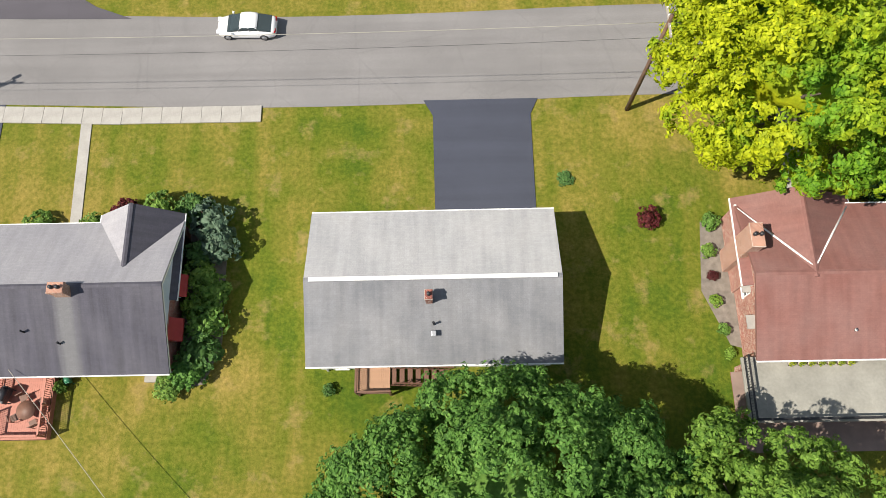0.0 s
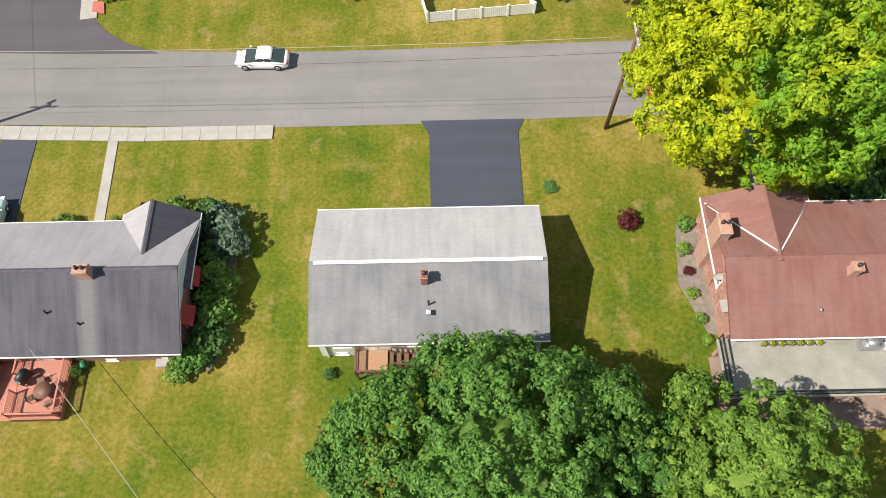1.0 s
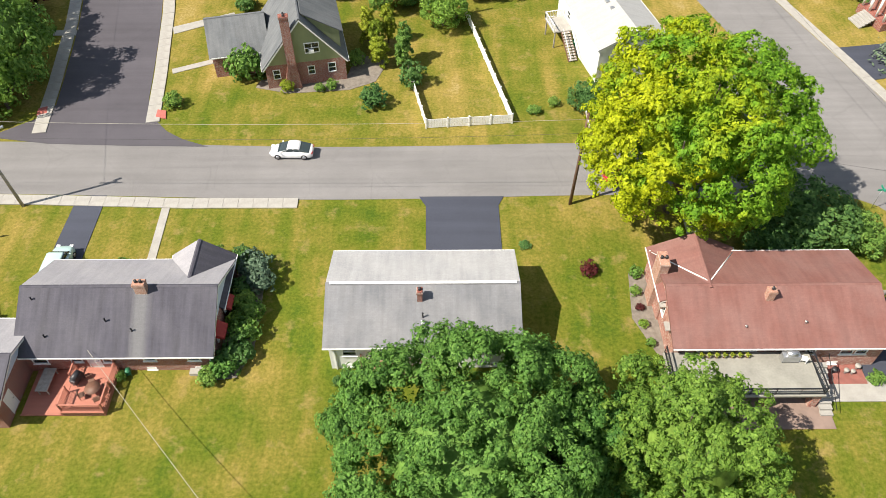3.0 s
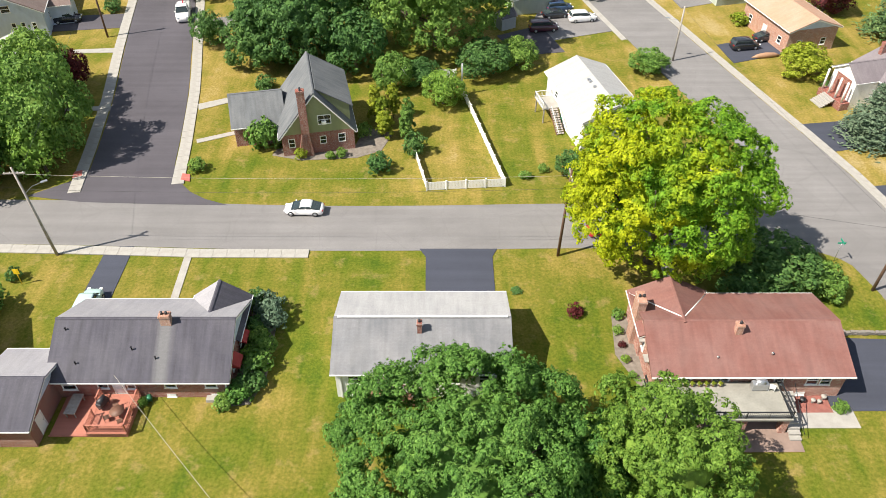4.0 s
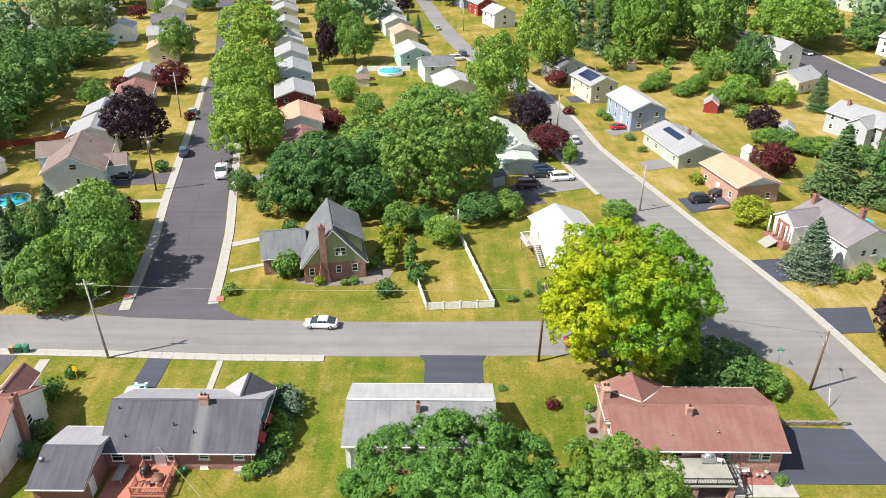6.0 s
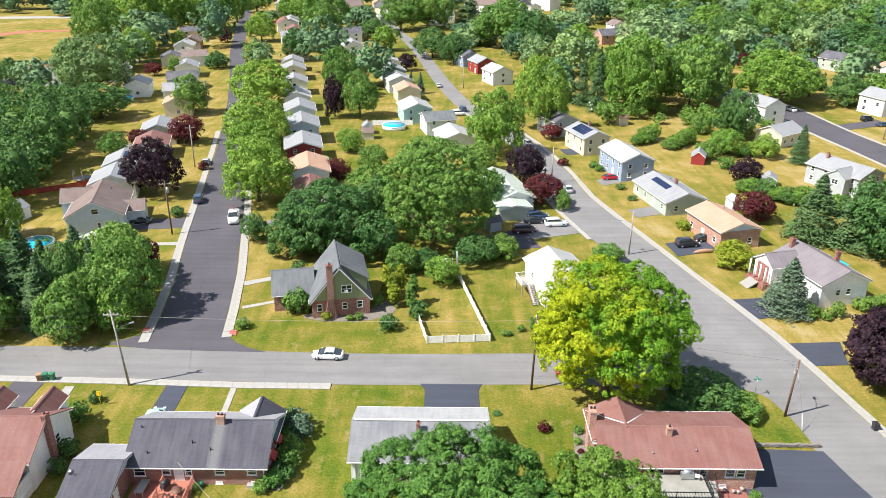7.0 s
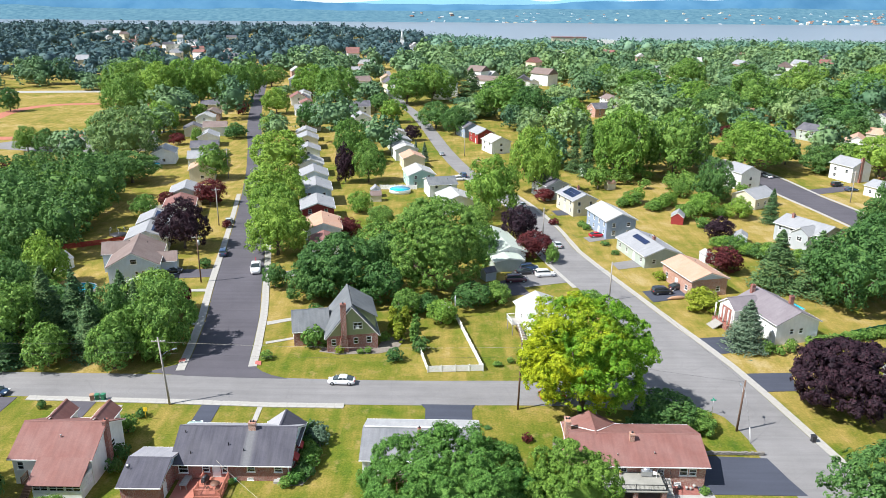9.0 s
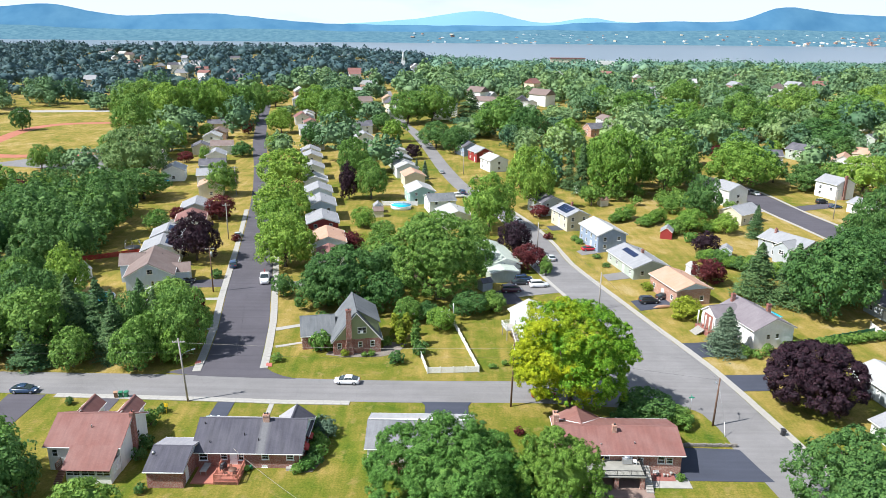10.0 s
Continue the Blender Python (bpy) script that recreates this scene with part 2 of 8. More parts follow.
M["roof_sage"] = shingles("sage_shingles", (0.42, 0.47, 0.41), 0.10, 0.1)
M["roof_choc"] = shingles("chocolate_shingles", (0.18, 0.13, 0.115), 0.14, 0.12)
M["white_siding"] = siding("white_siding", (0.80, 0.80, 0.79))
M["blue_siding"] = siding("blue_siding", (0.30, 0.37, 0.50))
M["pale_blue_siding"] = siding("pale_blue_siding", (0.55, 0.63, 0.74))
M["grey_siding"] = siding("grey_siding", (0.42, 0.45, 0.47))
M["green_siding"] = siding("olive_siding", (0.25, 0.28, 0.15))
M["sage_siding"] = siding("sage_siding", (0.44, 0.49, 0.43))
M["red_siding"] = siding("barn_red_siding", (0.30, 0.035, 0.035))
M["cream_siding"] = siding("cream_siding", (0.66, 0.60, 0.47))
M["teal_siding"] = siding("teal_siding", (0.42, 0.60, 0.56))
M["brick_red"] = brick("red_brick", (0.30, 0.10, 0.07), (0.22, 0.07, 0.055), (0.40, 0.35, 0.31))
M["brick_mottled"] = brick("mottled_brick", (0.38, 0.15, 0.105), (0.28, 0.10, 0.075), (0.55, 0.46, 0.40), 0.8)
M["brick_pink"] = brick("pink_brick", (0.45, 0.24, 0.17), (0.36, 0.18, 0.13), (0.55, 0.48, 0.42))
M["white"] = plain("white_trim", (0.80, 0.80, 0.79), 0.45, 0, 0.05)
M["vinyl"] = plain("white_vinyl", (0.82, 0.82, 0.82), 0.35, 0, 0.04)
M["brown_wood"] = plain("brown_stained_wood", (0.15, 0.075, 0.05), 0.6, 0, 0.25, 4)
M["red_wood"] = plain("redwood_deck_stain", (0.40, 0.155, 0.11), 0.6, 0, 0.18, 3)
M["tan_wood"] = plain("tan_deck_board", (0.36, 0.21, 0.13), 0.65, 0, 0.2, 3)
M["grey_wood"] = plain("weathered_pole_wood", (0.34, 0.31, 0.28), 0.85, 0, 0.3, 3)
M["dark_wood"] = plain("creosote_pole_wood", (0.13, 0.075, 0.05), 0.85, 0, 0.3, 3)
M["black"] = plain("black_iron", (0.025, 0.025, 0.028), 0.5, 0.3, 0.2)
M["dark"] = plain("dark_plastic", (0.03, 0.03, 0.035), 0.45)
M["steel"] = plain("galvanised_steel", (0.50, 0.51, 0.53), 0.4, 0.8, 0.1)
M["green_bin"] = plain("green_bin_plastic", (0.03, 0.17, 0.09), 0.45)
M["awning"] = plain("red_awning_cloth", (0.33, 0.035, 0.03), 0.8)
M["yellow"] = plain("yellow_sign_paint", (0.80, 0.55, 0.02), 0.45)
M["green_sign"] = plain("green_sign_paint", (0.02, 0.28, 0.18), 0.45)
M["kerb_red"] = plain("red_kerb_mat", (0.42, 0.12, 0.10), 0.8)
M["tyre"] = plain("tyre_rubber", (0.022, 0.022, 0.024), 0.85)
M["rim"] = plain("alloy_rim", (0.55, 0.56, 0.58), 0.3, 0.9, 0.05)
M["solar"] = plain("solar_cell", (0.018, 0.03, 0.08), 0.15, 0.2, 0.2)
M["cable"] = plain("cable_sheath", (0.35, 0.33, 0.28), 0.6)
M["cable_dark"] = plain("dark_cable_sheath", (0.04, 0.04, 0.045), 0.6)
M["cyan"] = plain("pool_liner_blue", (0.03, 0.42, 0.62), 0.12, 0, 0.1)
M["stone"] = plain("rubble_stone", (0.21, 0.19, 0.17), 0.9, 0, 0.3, 2)
M["clay"] = plain("red_track_surface", (0.36, 0.13, 0.08), 0.9, 0, 0.12, 0.3)
M["paver"] = brick("red_pavers", (0.30, 0.11, 0.09), (0.24, 0.085, 0.07), (0.25, 0.18, 0.15))
M["tail"] = plain("red_lamp_lens", (0.35, 0.01, 0.01), 0.15)
M["lamp"] = plain("clear_lamp_lens", (0.75, 0.77, 0.8), 0.1)
for key, c in (("car_white", (0.80, 0.80, 0.81)), ("car_black", (0.018, 0.02, 0.025)), ("car_blue", (0.03, 0.06, 0.12)), ("car_red", (0.45, 0.015, 0.03)),
               ("car_silver", (0.50, 0.52, 0.54)), ("car_maroon", (0.07, 0.02, 0.035)), ("car_mint", (0.45, 0.62, 0.60))):
    k = Nodes(key + "_paint")
    k.colour(k.ramp(k.noise(k.coords(), 0.8, 3), [(0.3, tuple(x * 0.94 for x in c)), (0.7, c)])).gloss(0.25)
    k.b.inputs["Coat Weight"].default_value = 0.8
    k.b.inputs["Coat Roughness"].default_value = 0.05
    M[key] = k.m
k = Nodes("window_glass")
k.colour((0.10, 0.12, 0.14)).gloss(0.03)
k.b.inputs["Transmission Weight"].default_value = 0.75
M["glass"] = k.m
k = Nodes("car_glass")
k.colour((0.05, 0.07, 0.075)).gloss(0.03)
k.b.inputs["Transmission Weight"].default_value = 0.3
M["car_glass"] = k.m
k = Nodes("river_water")
k.colour((0.16, 0.19, 0.22)).gloss(0.28, 0, 0.5)
k.bump(k.noise(k.coords((1, 1, 1), True), 0.05, 4), 0.3, 1.0)
M["water"] = k.m
M["leaf_maple"] = leaves("maple_leaves", (0.033, 0.095, 0.020), (0.090, 0.215, 0.042), (0.172, 0.335, 0.075))
M["leaf_feather"] = leaves("feathery_light_leaves", (0.056, 0.132, 0.022), (0.134, 0.25, 0.038), (0.225, 0.36, 0.065))
M["leaf_silver"] = leaves("grey_green_leaves", (0.055, 0.115, 0.04), (0.135, 0.235, 0.085), (0.24, 0.36, 0.15))
M["leaf_turn"] = leaves("yellowing_maple_leaves", (0.05, 0.14, 0.01), (0.16, 0.33, 0.022), (0.29, 0.47, 0.04), 0.4, ((0.25, 0.32, 0.008), (0.62, 0.62, 0.02)))
M["leaf_light"] = leaves("light_green_leaves", (0.062, 0.145, 0.024), (0.185, 0.32, 0.050), (0.31, 0.46, 0.085))
M["leaf_mid"] = leaves("green_leaves", (0.048, 0.118, 0.024), (0.140, 0.262, 0.052), (0.255, 0.40, 0.09))
M["leaf_dark"] = leaves("dark_green_leaves", (0.030, 0.085, 0.026), (0.082, 0.180, 0.050), (0.155, 0.285, 0.08))
M["leaf_fir"] = leaves("conifer_needles", (0.03, 0.075, 0.03), (0.08, 0.155, 0.06), (0.15, 0.23, 0.085), 0.15)
M["leaf_blue"] = leaves("blue_spruce_needles", (0.035, 0.07, 0.045), (0.09, 0.145, 0.095), (0.16, 0.225, 0.155), 0.15)
M["leaf_purple"] = leaves("purple_leaves", (0.010, 0.0065, 0.012), (0.026, 0.0142, 0.024), (0.052, 0.025, 0.038), 0.25)
M["leaf_red"] = leaves("dark_red_leaves", (0.036, 0.0084, 0.012), (0.102, 0.0192, 0.024), (0.18, 0.042, 0.042), 0.3)
M["leaf_yellow"] = leaves("yellow_green_shrub_leaves", (0.104, 0.156, 0.013), (0.247, 0.312, 0.026), (0.416, 0.468, 0.065))
M["bark"] = plain("tree_bark", (0.11, 0.085, 0.065), 0.95, 0, 0.35, 4)
# greens of the far woods, shifted towards blue to stand for haze
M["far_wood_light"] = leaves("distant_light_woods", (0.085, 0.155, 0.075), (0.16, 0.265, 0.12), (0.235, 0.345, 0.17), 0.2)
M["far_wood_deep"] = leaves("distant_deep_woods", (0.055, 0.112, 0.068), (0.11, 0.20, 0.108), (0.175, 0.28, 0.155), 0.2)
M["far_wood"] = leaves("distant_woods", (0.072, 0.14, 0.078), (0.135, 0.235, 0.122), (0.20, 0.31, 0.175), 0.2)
# a cloud's shadow and haze painted into the leaf colour
M["cloud_shaded_wood"] = leaves("distant_cloud_shaded_woods", (0.044, 0.085, 0.105), (0.062, 0.112, 0.135), (0.085, 0.145, 0.168), 0.1)
# the furthest treetops: more of the air's haze mixed into the leaf colour
M["hazed_wood"] = leaves("distant_hazed_woods", (0.052, 0.12, 0.10), (0.115, 0.215, 0.165), (0.18, 0.29, 0.22), 0.1)
# hill and shore colours below have the haze of distance painted in
k = Nodes("haze_blue_hills")
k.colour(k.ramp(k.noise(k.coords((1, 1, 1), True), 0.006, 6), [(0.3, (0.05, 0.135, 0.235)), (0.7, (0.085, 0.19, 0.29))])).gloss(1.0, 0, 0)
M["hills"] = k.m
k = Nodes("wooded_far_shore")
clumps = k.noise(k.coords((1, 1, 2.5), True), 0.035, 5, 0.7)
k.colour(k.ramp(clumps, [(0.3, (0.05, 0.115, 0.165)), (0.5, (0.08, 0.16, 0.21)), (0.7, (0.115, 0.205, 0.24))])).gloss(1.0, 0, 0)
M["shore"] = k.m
# the rearmost ridge, paler still for the painted haze
k = Nodes("far_haze_blue_hills")
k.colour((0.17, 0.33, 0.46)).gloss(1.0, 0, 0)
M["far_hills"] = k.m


# ---- mesh helpers ----
def mesh_of(name, verts, faces, mat, smooth=False):
    me = bpy.data.meshes.new(name)
    me.from_pydata([tuple(v) for v in verts], [], faces)
    me.materials.append(M[mat] if isinstance(mat, str) else mat)
    if smooth:
        me.polygons.foreach_set("use_smooth", [True] * len(me.polygons))
    me.update()
    return me


def quad_cloud(name, pts, mat, core=None):
    """One mesh of loose four-cornered blades (pts is n x 4 x 3) over rounded twig masses (core: points, triangles)."""
    n = len(pts)
    cv, ct = core if core is not None else (np.zeros((0, 3)), np.zeros((0, 3), dtype=np.int32))
    me = bpy.data.meshes.new(name)
    me.vertices.add(n * 4 + len(cv))
    me.vertices.foreach_set("co", np.concatenate([np.asarray(pts).reshape(-1), np.asarray(cv).reshape(-1)]).astype(np.float32))
    me.loops.add(n * 4 + len(ct) * 3)
    me.loops.foreach_set("vertex_index", np.concatenate([np.arange(n * 4), np.asarray(ct).reshape(-1) + n * 4]).astype(np.int32))
    me.polygons.add(n + len(ct))
    me.polygons.foreach_set("loop_start", np.concatenate([np.arange(0, n * 4, 4), n * 4 + np.arange(0, len(ct) * 3, 3)]).astype(np.int32))
    me.update(calc_edges=True)
    me.polygons.foreach_set("use_smooth", np.concatenate([np.zeros(n, dtype=bool), np.ones(len(ct), dtype=bool)]))
    me.materials.append(M[mat])
    return me


def part(name, me, parent, label="", m=None):
    ob = new(name, me)
    ob.parent = parent
    if m is not None:
        ob.matrix_basis = m
    if label:
        tagged(ob, label)
    return ob


def thing(name, label, category, m=None, group="", kind="", me=None):
    ob = new(name, me)
    if m is not None:
        ob.matrix_basis = m
    return tagged(ob, label, category, group, kind)


BOX_F = [(0, 3, 2, 1), (4, 5, 6, 7), (0, 1, 5, 4), (1, 2, 6, 5), (2, 3, 7, 6), (3, 0, 4, 7)]


def box_v(x0, y0, z0, x1, y1, z1):
    return [(x0, y0, z0), (x1, y0, z0), (x1, y1, z0), (x0, y1, z0), (x0, y0, z1), (x1, y0, z1), (x1, y1, z1), (x0, y1, z1)]


def boxes(name, items, mat):
    vs, fs = [], []
    for it in items:
        o = len(vs)
        vs += box_v(*it)
        fs += [tuple(o + i for i in f) for f in BOX_F]
    return mesh_of(name, vs, fs, mat)


def bevel_box(name, x0, y0, z0, x1, y1, z1, mat, b=0.02):
    bm = bmesh.new()
    vs = [bm.verts.new(v) for v in box_v(x0, y0, z0, x1, y1, z1)]
    for f in BOX_F:
        bm.faces.new([vs[i] for i in f])
    bmesh.ops.bevel(bm, geom=bm.edges[:], offset=b, segments=2, affect="EDGES", profile=0.6)
    me = bpy.data.meshes.new(name)
    bm.to_mesh(me)
    bm.free()
    me.materials.append(M[mat])
    return me


def tube(name, path, radii, mat, sides=8):
    """A tapered tube along a line of points."""
    vs, fs = [], []
    path = [Vector(p) for p in path]
    for i, p in enumerate(path):
        d = (path[min(i + 1, len(path) - 1)] - path[max(i - 1, 0)]).normalized()
        a = d.cross(Vector((0.31, 0.95, 0.1))).normalized()
        b = d.cross(a)
        for s in range(sides):
            w = 2 * math.pi * s / sides
            vs.append(p + (a * math.cos(w) + b * math.sin(w)) * radii[i])
    for i in range(len(path) - 1):
        for s in range(sides):
            t = (s + 1) % sides
            fs.append((i * sides + s, i * sides + t, (i + 1) * sides + t, (i + 1) * sides + s))
    fs.append(tuple(range(sides))[::-1])
    fs.append(tuple((len(path) - 1) * sides + s for s in range(sides)))
    return mesh_of(name, vs, fs, mat, True)


def join_meshes(name, meshes, mat):
    vs, fs = [], []
    for me in meshes:
        o = len(vs)
        vs += [v.co[:] for v in me.vertices]
        fs += [tuple(o + i for i in p.vertices) for p in me.polygons]
    return mesh_of(name, vs, fs, mat, True)


def terrain(x, y):
    def ease(v):
        v = min(1.0, max(0.0, v))
        return v * v * (3 - 2 * v)
    # the land falls to the river, with a low ridge before the bank on one side
    return -38.0 * ease((y - 480) / 1300) + 27.0 * ease((150 - x) / 450) * ease((y - 780) / 620) * ease((1790 - y) / 170)


# ---- ground, streets, river and hills ----
def sheet(name, xs, ys, zfun, mat):
    vs = [(x, y, zfun(x, y)) for y in ys for x in xs]
    n = len(xs)
    fs = [(j * n + i, j * n + i + 1, (j + 1) * n + i + 1, (j + 1) * n + i) for j in range(len(ys) - 1) for i in range(n - 1)]
    return mesh_of(name, vs, fs, mat, True)


xs = [-1900 + 100 * i for i in range(39)]
ys = [-260, -100, 60, 200, 340, 480] + [520 + 60 * i for i in range(25)]
thing("ground", "dry mown lawn, green with straw-yellow patches", "lawn", me=sheet("ground", xs, ys, terrain, "lawn"), kind="structure")
thing("water", "wide grey-blue river with a hazy surface", "river", kind="structure",
      me=sheet("water", [-4800, -1500, 0, 1500, 4800], [1500, 2500, 3400, 4700], lambda x, y: -36.5, "water"))


def strip(name, left, right, z, mat, thick=0.12):
    """A paved strip between two lines of points, with its own edge."""
    n = len(left)
    top = [(*p, z + terrain(*p)) for p in left] + [(*p, z + terrain(*p)) for p in right]
    low = [(x, y, zz - thick) for x, y, zz in top]
    vs = top + low
    fs = [(i, n + i, n + i + 1, i + 1) for i in range(n - 1)]
    for i in range(n - 1):
        fs += [(i, i + 1, 2 * n + i + 1, 2 * n + i), (n + i + 1, n + i, 3 * n + i, 3 * n + i + 1)]
    fs += [(0, 2 * n, 3 * n, n), (n - 1, 2 * n - 1, 4 * n - 1, 3 * n - 1)]
    return mesh_of(name, vs, fs, mat)


def along(pts, step):
    """Points evenly spaced on a polyline, with the heading at each."""
    out, left = [], 0.0
    for (x0, y0), (x1, y1) in zip(pts, pts[1:]):
        d = math.hypot(x1 - x0, y1 - y0)
        s = left
        while s < d:
            out.append((x0 + (x1 - x0) * s / d, y0 + (y1 - y0) * s / d, math.atan2(y1 - y0, x1 - x0)))
            s += step
        left = s - d
    return out


def smooth_line(pts, step=4.0):
    """A finer, rounded polyline through the given points."""
    out = []
    for i in range(len(pts) - 1):
        p = [Vector((*pts[max(0, min(len(pts) - 1, i + k))], 0)) for k in (-1, 0, 1, 2)]
        n = max(1, int((p[2] - p[1]).length / step))
        for s in range(n):
            t = s / n
            q = 0.5 * (2 * p[1] + (p[2] - p[0]) * t + (2 * p[0] - 5 * p[1] + 4 * p[2] - p[3]) * t * t + (3 * p[1] - p[0] - 3 * p[2] + p[3]) * t ** 3)
            out.append((q.x, q.y))
    return out + [pts[-1]]


def half_width(near, far, y0, y1):
    return lambda x, y: near + (far - near) * min(1, max(0, (y - y0) / (y1 - y0)))


def offset(pts, d):
    """The polyline moved to its right by d metres (or by a sign and a width for each place)."""
    out = []
    for i, (x, y) in enumerate(pts):
        a, b = pts[max(0, i - 1)], pts[min(len(pts) - 1, i + 1)]
        w = math.hypot(b[0] - a[0], b[1] - a[1])
        e = d[0] * d[1](x, y) + d[2] if isinstance(d, tuple) else d
        out.append((x + (b[1] - a[1]) / w * e, y - (b[0] - a[0]) / w * e))
    return out


FRONT_MID = [(-240, 37.2), (-120, 36.6), (-70, 36.2), (-46, 36.0), (-28, 35.4), (-14, 34.9), (0, 34.95), (14, 35.3), (26, 35.0), (40, 33.0)]
LEFT_MID = [(-36.6, 36), (-37.7, 43), (-38.8, 51), (-41, 64.4), (-44.5, 80.7), (-53, 122), (-62.5, 165), (-80, 236), (-106, 336), (-146, 519), (-172, 660)]
DIAG_MID = [(60.5, -60), (56.8, -20), (53.4, 8), (50.6, 25), (47.2, 44), (42.0, 62.5), (36.1, 84), (30.3, 107), (28.3, 128), (23.0, 156), (9.0, 197), (0, 240), (-10, 303), (-19, 352), (-30, 400), (-42.5, 487), (-60, 640)]
THIRD_MID = [(131, 40), (127, 110), (122.5, 147), (119.0, 170), (116.3, 198), (108, 226), (92, 262), (70, 300)]
LEFT_W, DIAG_W = half_width(5.2, 3.4, 90, 200), half_width(5.0, 3.2, 100, 160)
thing("road", "worn grey asphalt street with hairline cracks", "road", kind="structure",
      me=strip("road", offset(smooth_line(FRONT_MID), -4.0), offset(smooth_line(FRONT_MID), 4.0), 0.030, "street"))
thing("road", "dark fresh asphalt side street", "road", kind="structure",
      me=strip("road", offset(smooth_line(LEFT_MID[1:]), (-1, LEFT_W, 0)), offset(smooth_line(LEFT_MID[1:]), (1, LEFT_W, 0)), 0.036, "street_dark"))
thing("road", "worn grey asphalt street running downhill", "road", kind="structure",
      me=strip("road", offset(smooth_line(DIAG_MID), (-1, DIAG_W, 0)), offset(smooth_line(DIAG_MID), (1, DIAG_W, 0)), 0.042, "street"))
thing("road", "dark asphalt street between trees", "road", kind="structure",
      me=strip("road", offset(smooth_line(THIRD_MID), -6.0), offset(smooth_line(THIRD_MID), 6.0), 0.036, "street_dark"))


def flare(name, label, pts, z, mat, category="driveway"):
    """A flat paved piece with the given outline."""
    n = len(pts)
    vs = [(x, y, z + terrain(x, y)) for x, y in pts] + [(x, y, z - 0.12 + terrain(x, y)) for x, y in pts]
    fs = [tuple(range(n))] + [(i, n + i, n + (i + 1) % n, (i + 1) % n) for i in range(n)]
    return thing(name, label, category, kind="structure", me=mesh_of(name, vs, fs, mat))


flare("road_corner", "dark asphalt corner apron", [(-43, 47), (-44.6, 44.0), (-49, 40.8), (-42, 39.6), (-33, 39.2), (-24.5, 39.0), (-27.5, 40.2), (-29.6, 41.6), (-31.4, 43.6), (-32.4, 47)], 0.046, "street_dark", "road")
flare("road_corner", "worn asphalt corner apron", [(30, 31.2), (36, 30.6), (41, 29.6), (44.5, 26), (50, 24), (48, 45), (34.6, 52), (33.2, 47), (31.6, 42.5), (28, 39.0)], 0.050, "street", "road")
flare("verge", "dry golden lawn verge at the street corner", [(33, 30.4), (37, 31.1), (40.7, 31.2), (42.7, 30.5), (44.4, 29.5), (45.3, 28.4), (45.9, 26.2), (46.4, 24.2), (46.7, 21.9), (46.9, 18.3), (40, 18.3), (36, 24)], 0.068, "lawn", "lawn")
flare("driveway", "dark sealed asphalt driveway in front of a garage", [(-1.6, 31.2), (-0.9, 29.9), (-0.8, 20.2), (6.4, 20.2), (6.4, 29.9), (7.0, 31.2)], 0.056, "blacktop")
flare("driveway", "dark sealed asphalt driveway beside a brick house", [(36.2, 18.2), (47.6, 17.7), (48.7, 12.6), (49.6, 9.4), (35.6, 9.4)], 0.06, "blacktop")
flare("driveway", "faded asphalt driveway", [(-36.2, 31.6), (-33.3, 31.6), (-33.2, 19), (-36.4, 19)], 0.056, "blacktop")
flare("driveway", "faded asphalt driveway", [(-57.5, 31.8), (-53.2, 31.8), (-53.4, 20), (-57.5, 20)], 0.056, "street_dark")
flare("driveway", "faded asphalt driveway", [(-73, 31.8), (-66.5, 31.8), (-66.8, 20), (-72.6, 20)], 0.056, "street_dark")
flare("driveway", "dark asphalt driveway", [(50.4, 57.0), (51.6, 50.2), (57.8, 51.6), (60.5, 58.4)], 0.06, "blacktop")
flare("driveway", "dark asphalt driveway", [(53.4, 42.8), (54.4, 36.6), (60.2, 37.0), (62.0, 43.4)], 0.06, "blacktop")
flare("driveway", "dark asphalt driveway with parked cars", [(45.3, 80.8), (46.2, 74.6), (56, 78.0), (56.5, 84.6)], 0.06, "blacktop")
flare("driveway", "pale worn driveway", [(42.2, 99.4), (43.0, 94.8), (50.5, 97.6), (50.2, 102.8)], 0.06, "street")
flare("driveway", "pale worn driveway", [(38.8, 120.0), (39.8, 116.0), (45.8, 119.0), (45.6, 124.0)], 0.06, "street")
flare("driveway", "dark asphalt driveway", [(33.4, 147), (34.6, 141.6), (41.5, 143.0), (40.5, 148.5)], 0.06, "blacktop")
flare("driveway", "pale worn driveway with parked cars", [(29.6, 92.6), (29.9, 86.0), (18.0, 82.0), (16.2, 88.5), (17.5, 93.0)], 0.06, "street")
flare("driveway", "dark asphalt driveway under a tree", [(17.5, 88.0), (20.5, 78.3), (13.0, 77), (10, 84)], 0.062, "street_dark")
flare("driveway", "pale driveway", [(-38.6, 86), (-39.6, 90), (-28, 94), (-27.5, 90)], 0.06, "street")
flare("driveway", "asphalt driveway beside a house", [(-51.4, 87.0), (-52.6, 92.5), (-70, 90.5), (-70, 84.5)], 0.06, "street_dark")
flare("driveway", "driveway of a far house", [(122.5, 176), (123.5, 170), (143, 178), (142, 184)], 0.06, "street_dark")

# pavements of separate slabs
slab_me = bevel_box("slab", -0.74, -0.62, 0, 0.74, 0.62, 0.13, "concrete", 0.015)


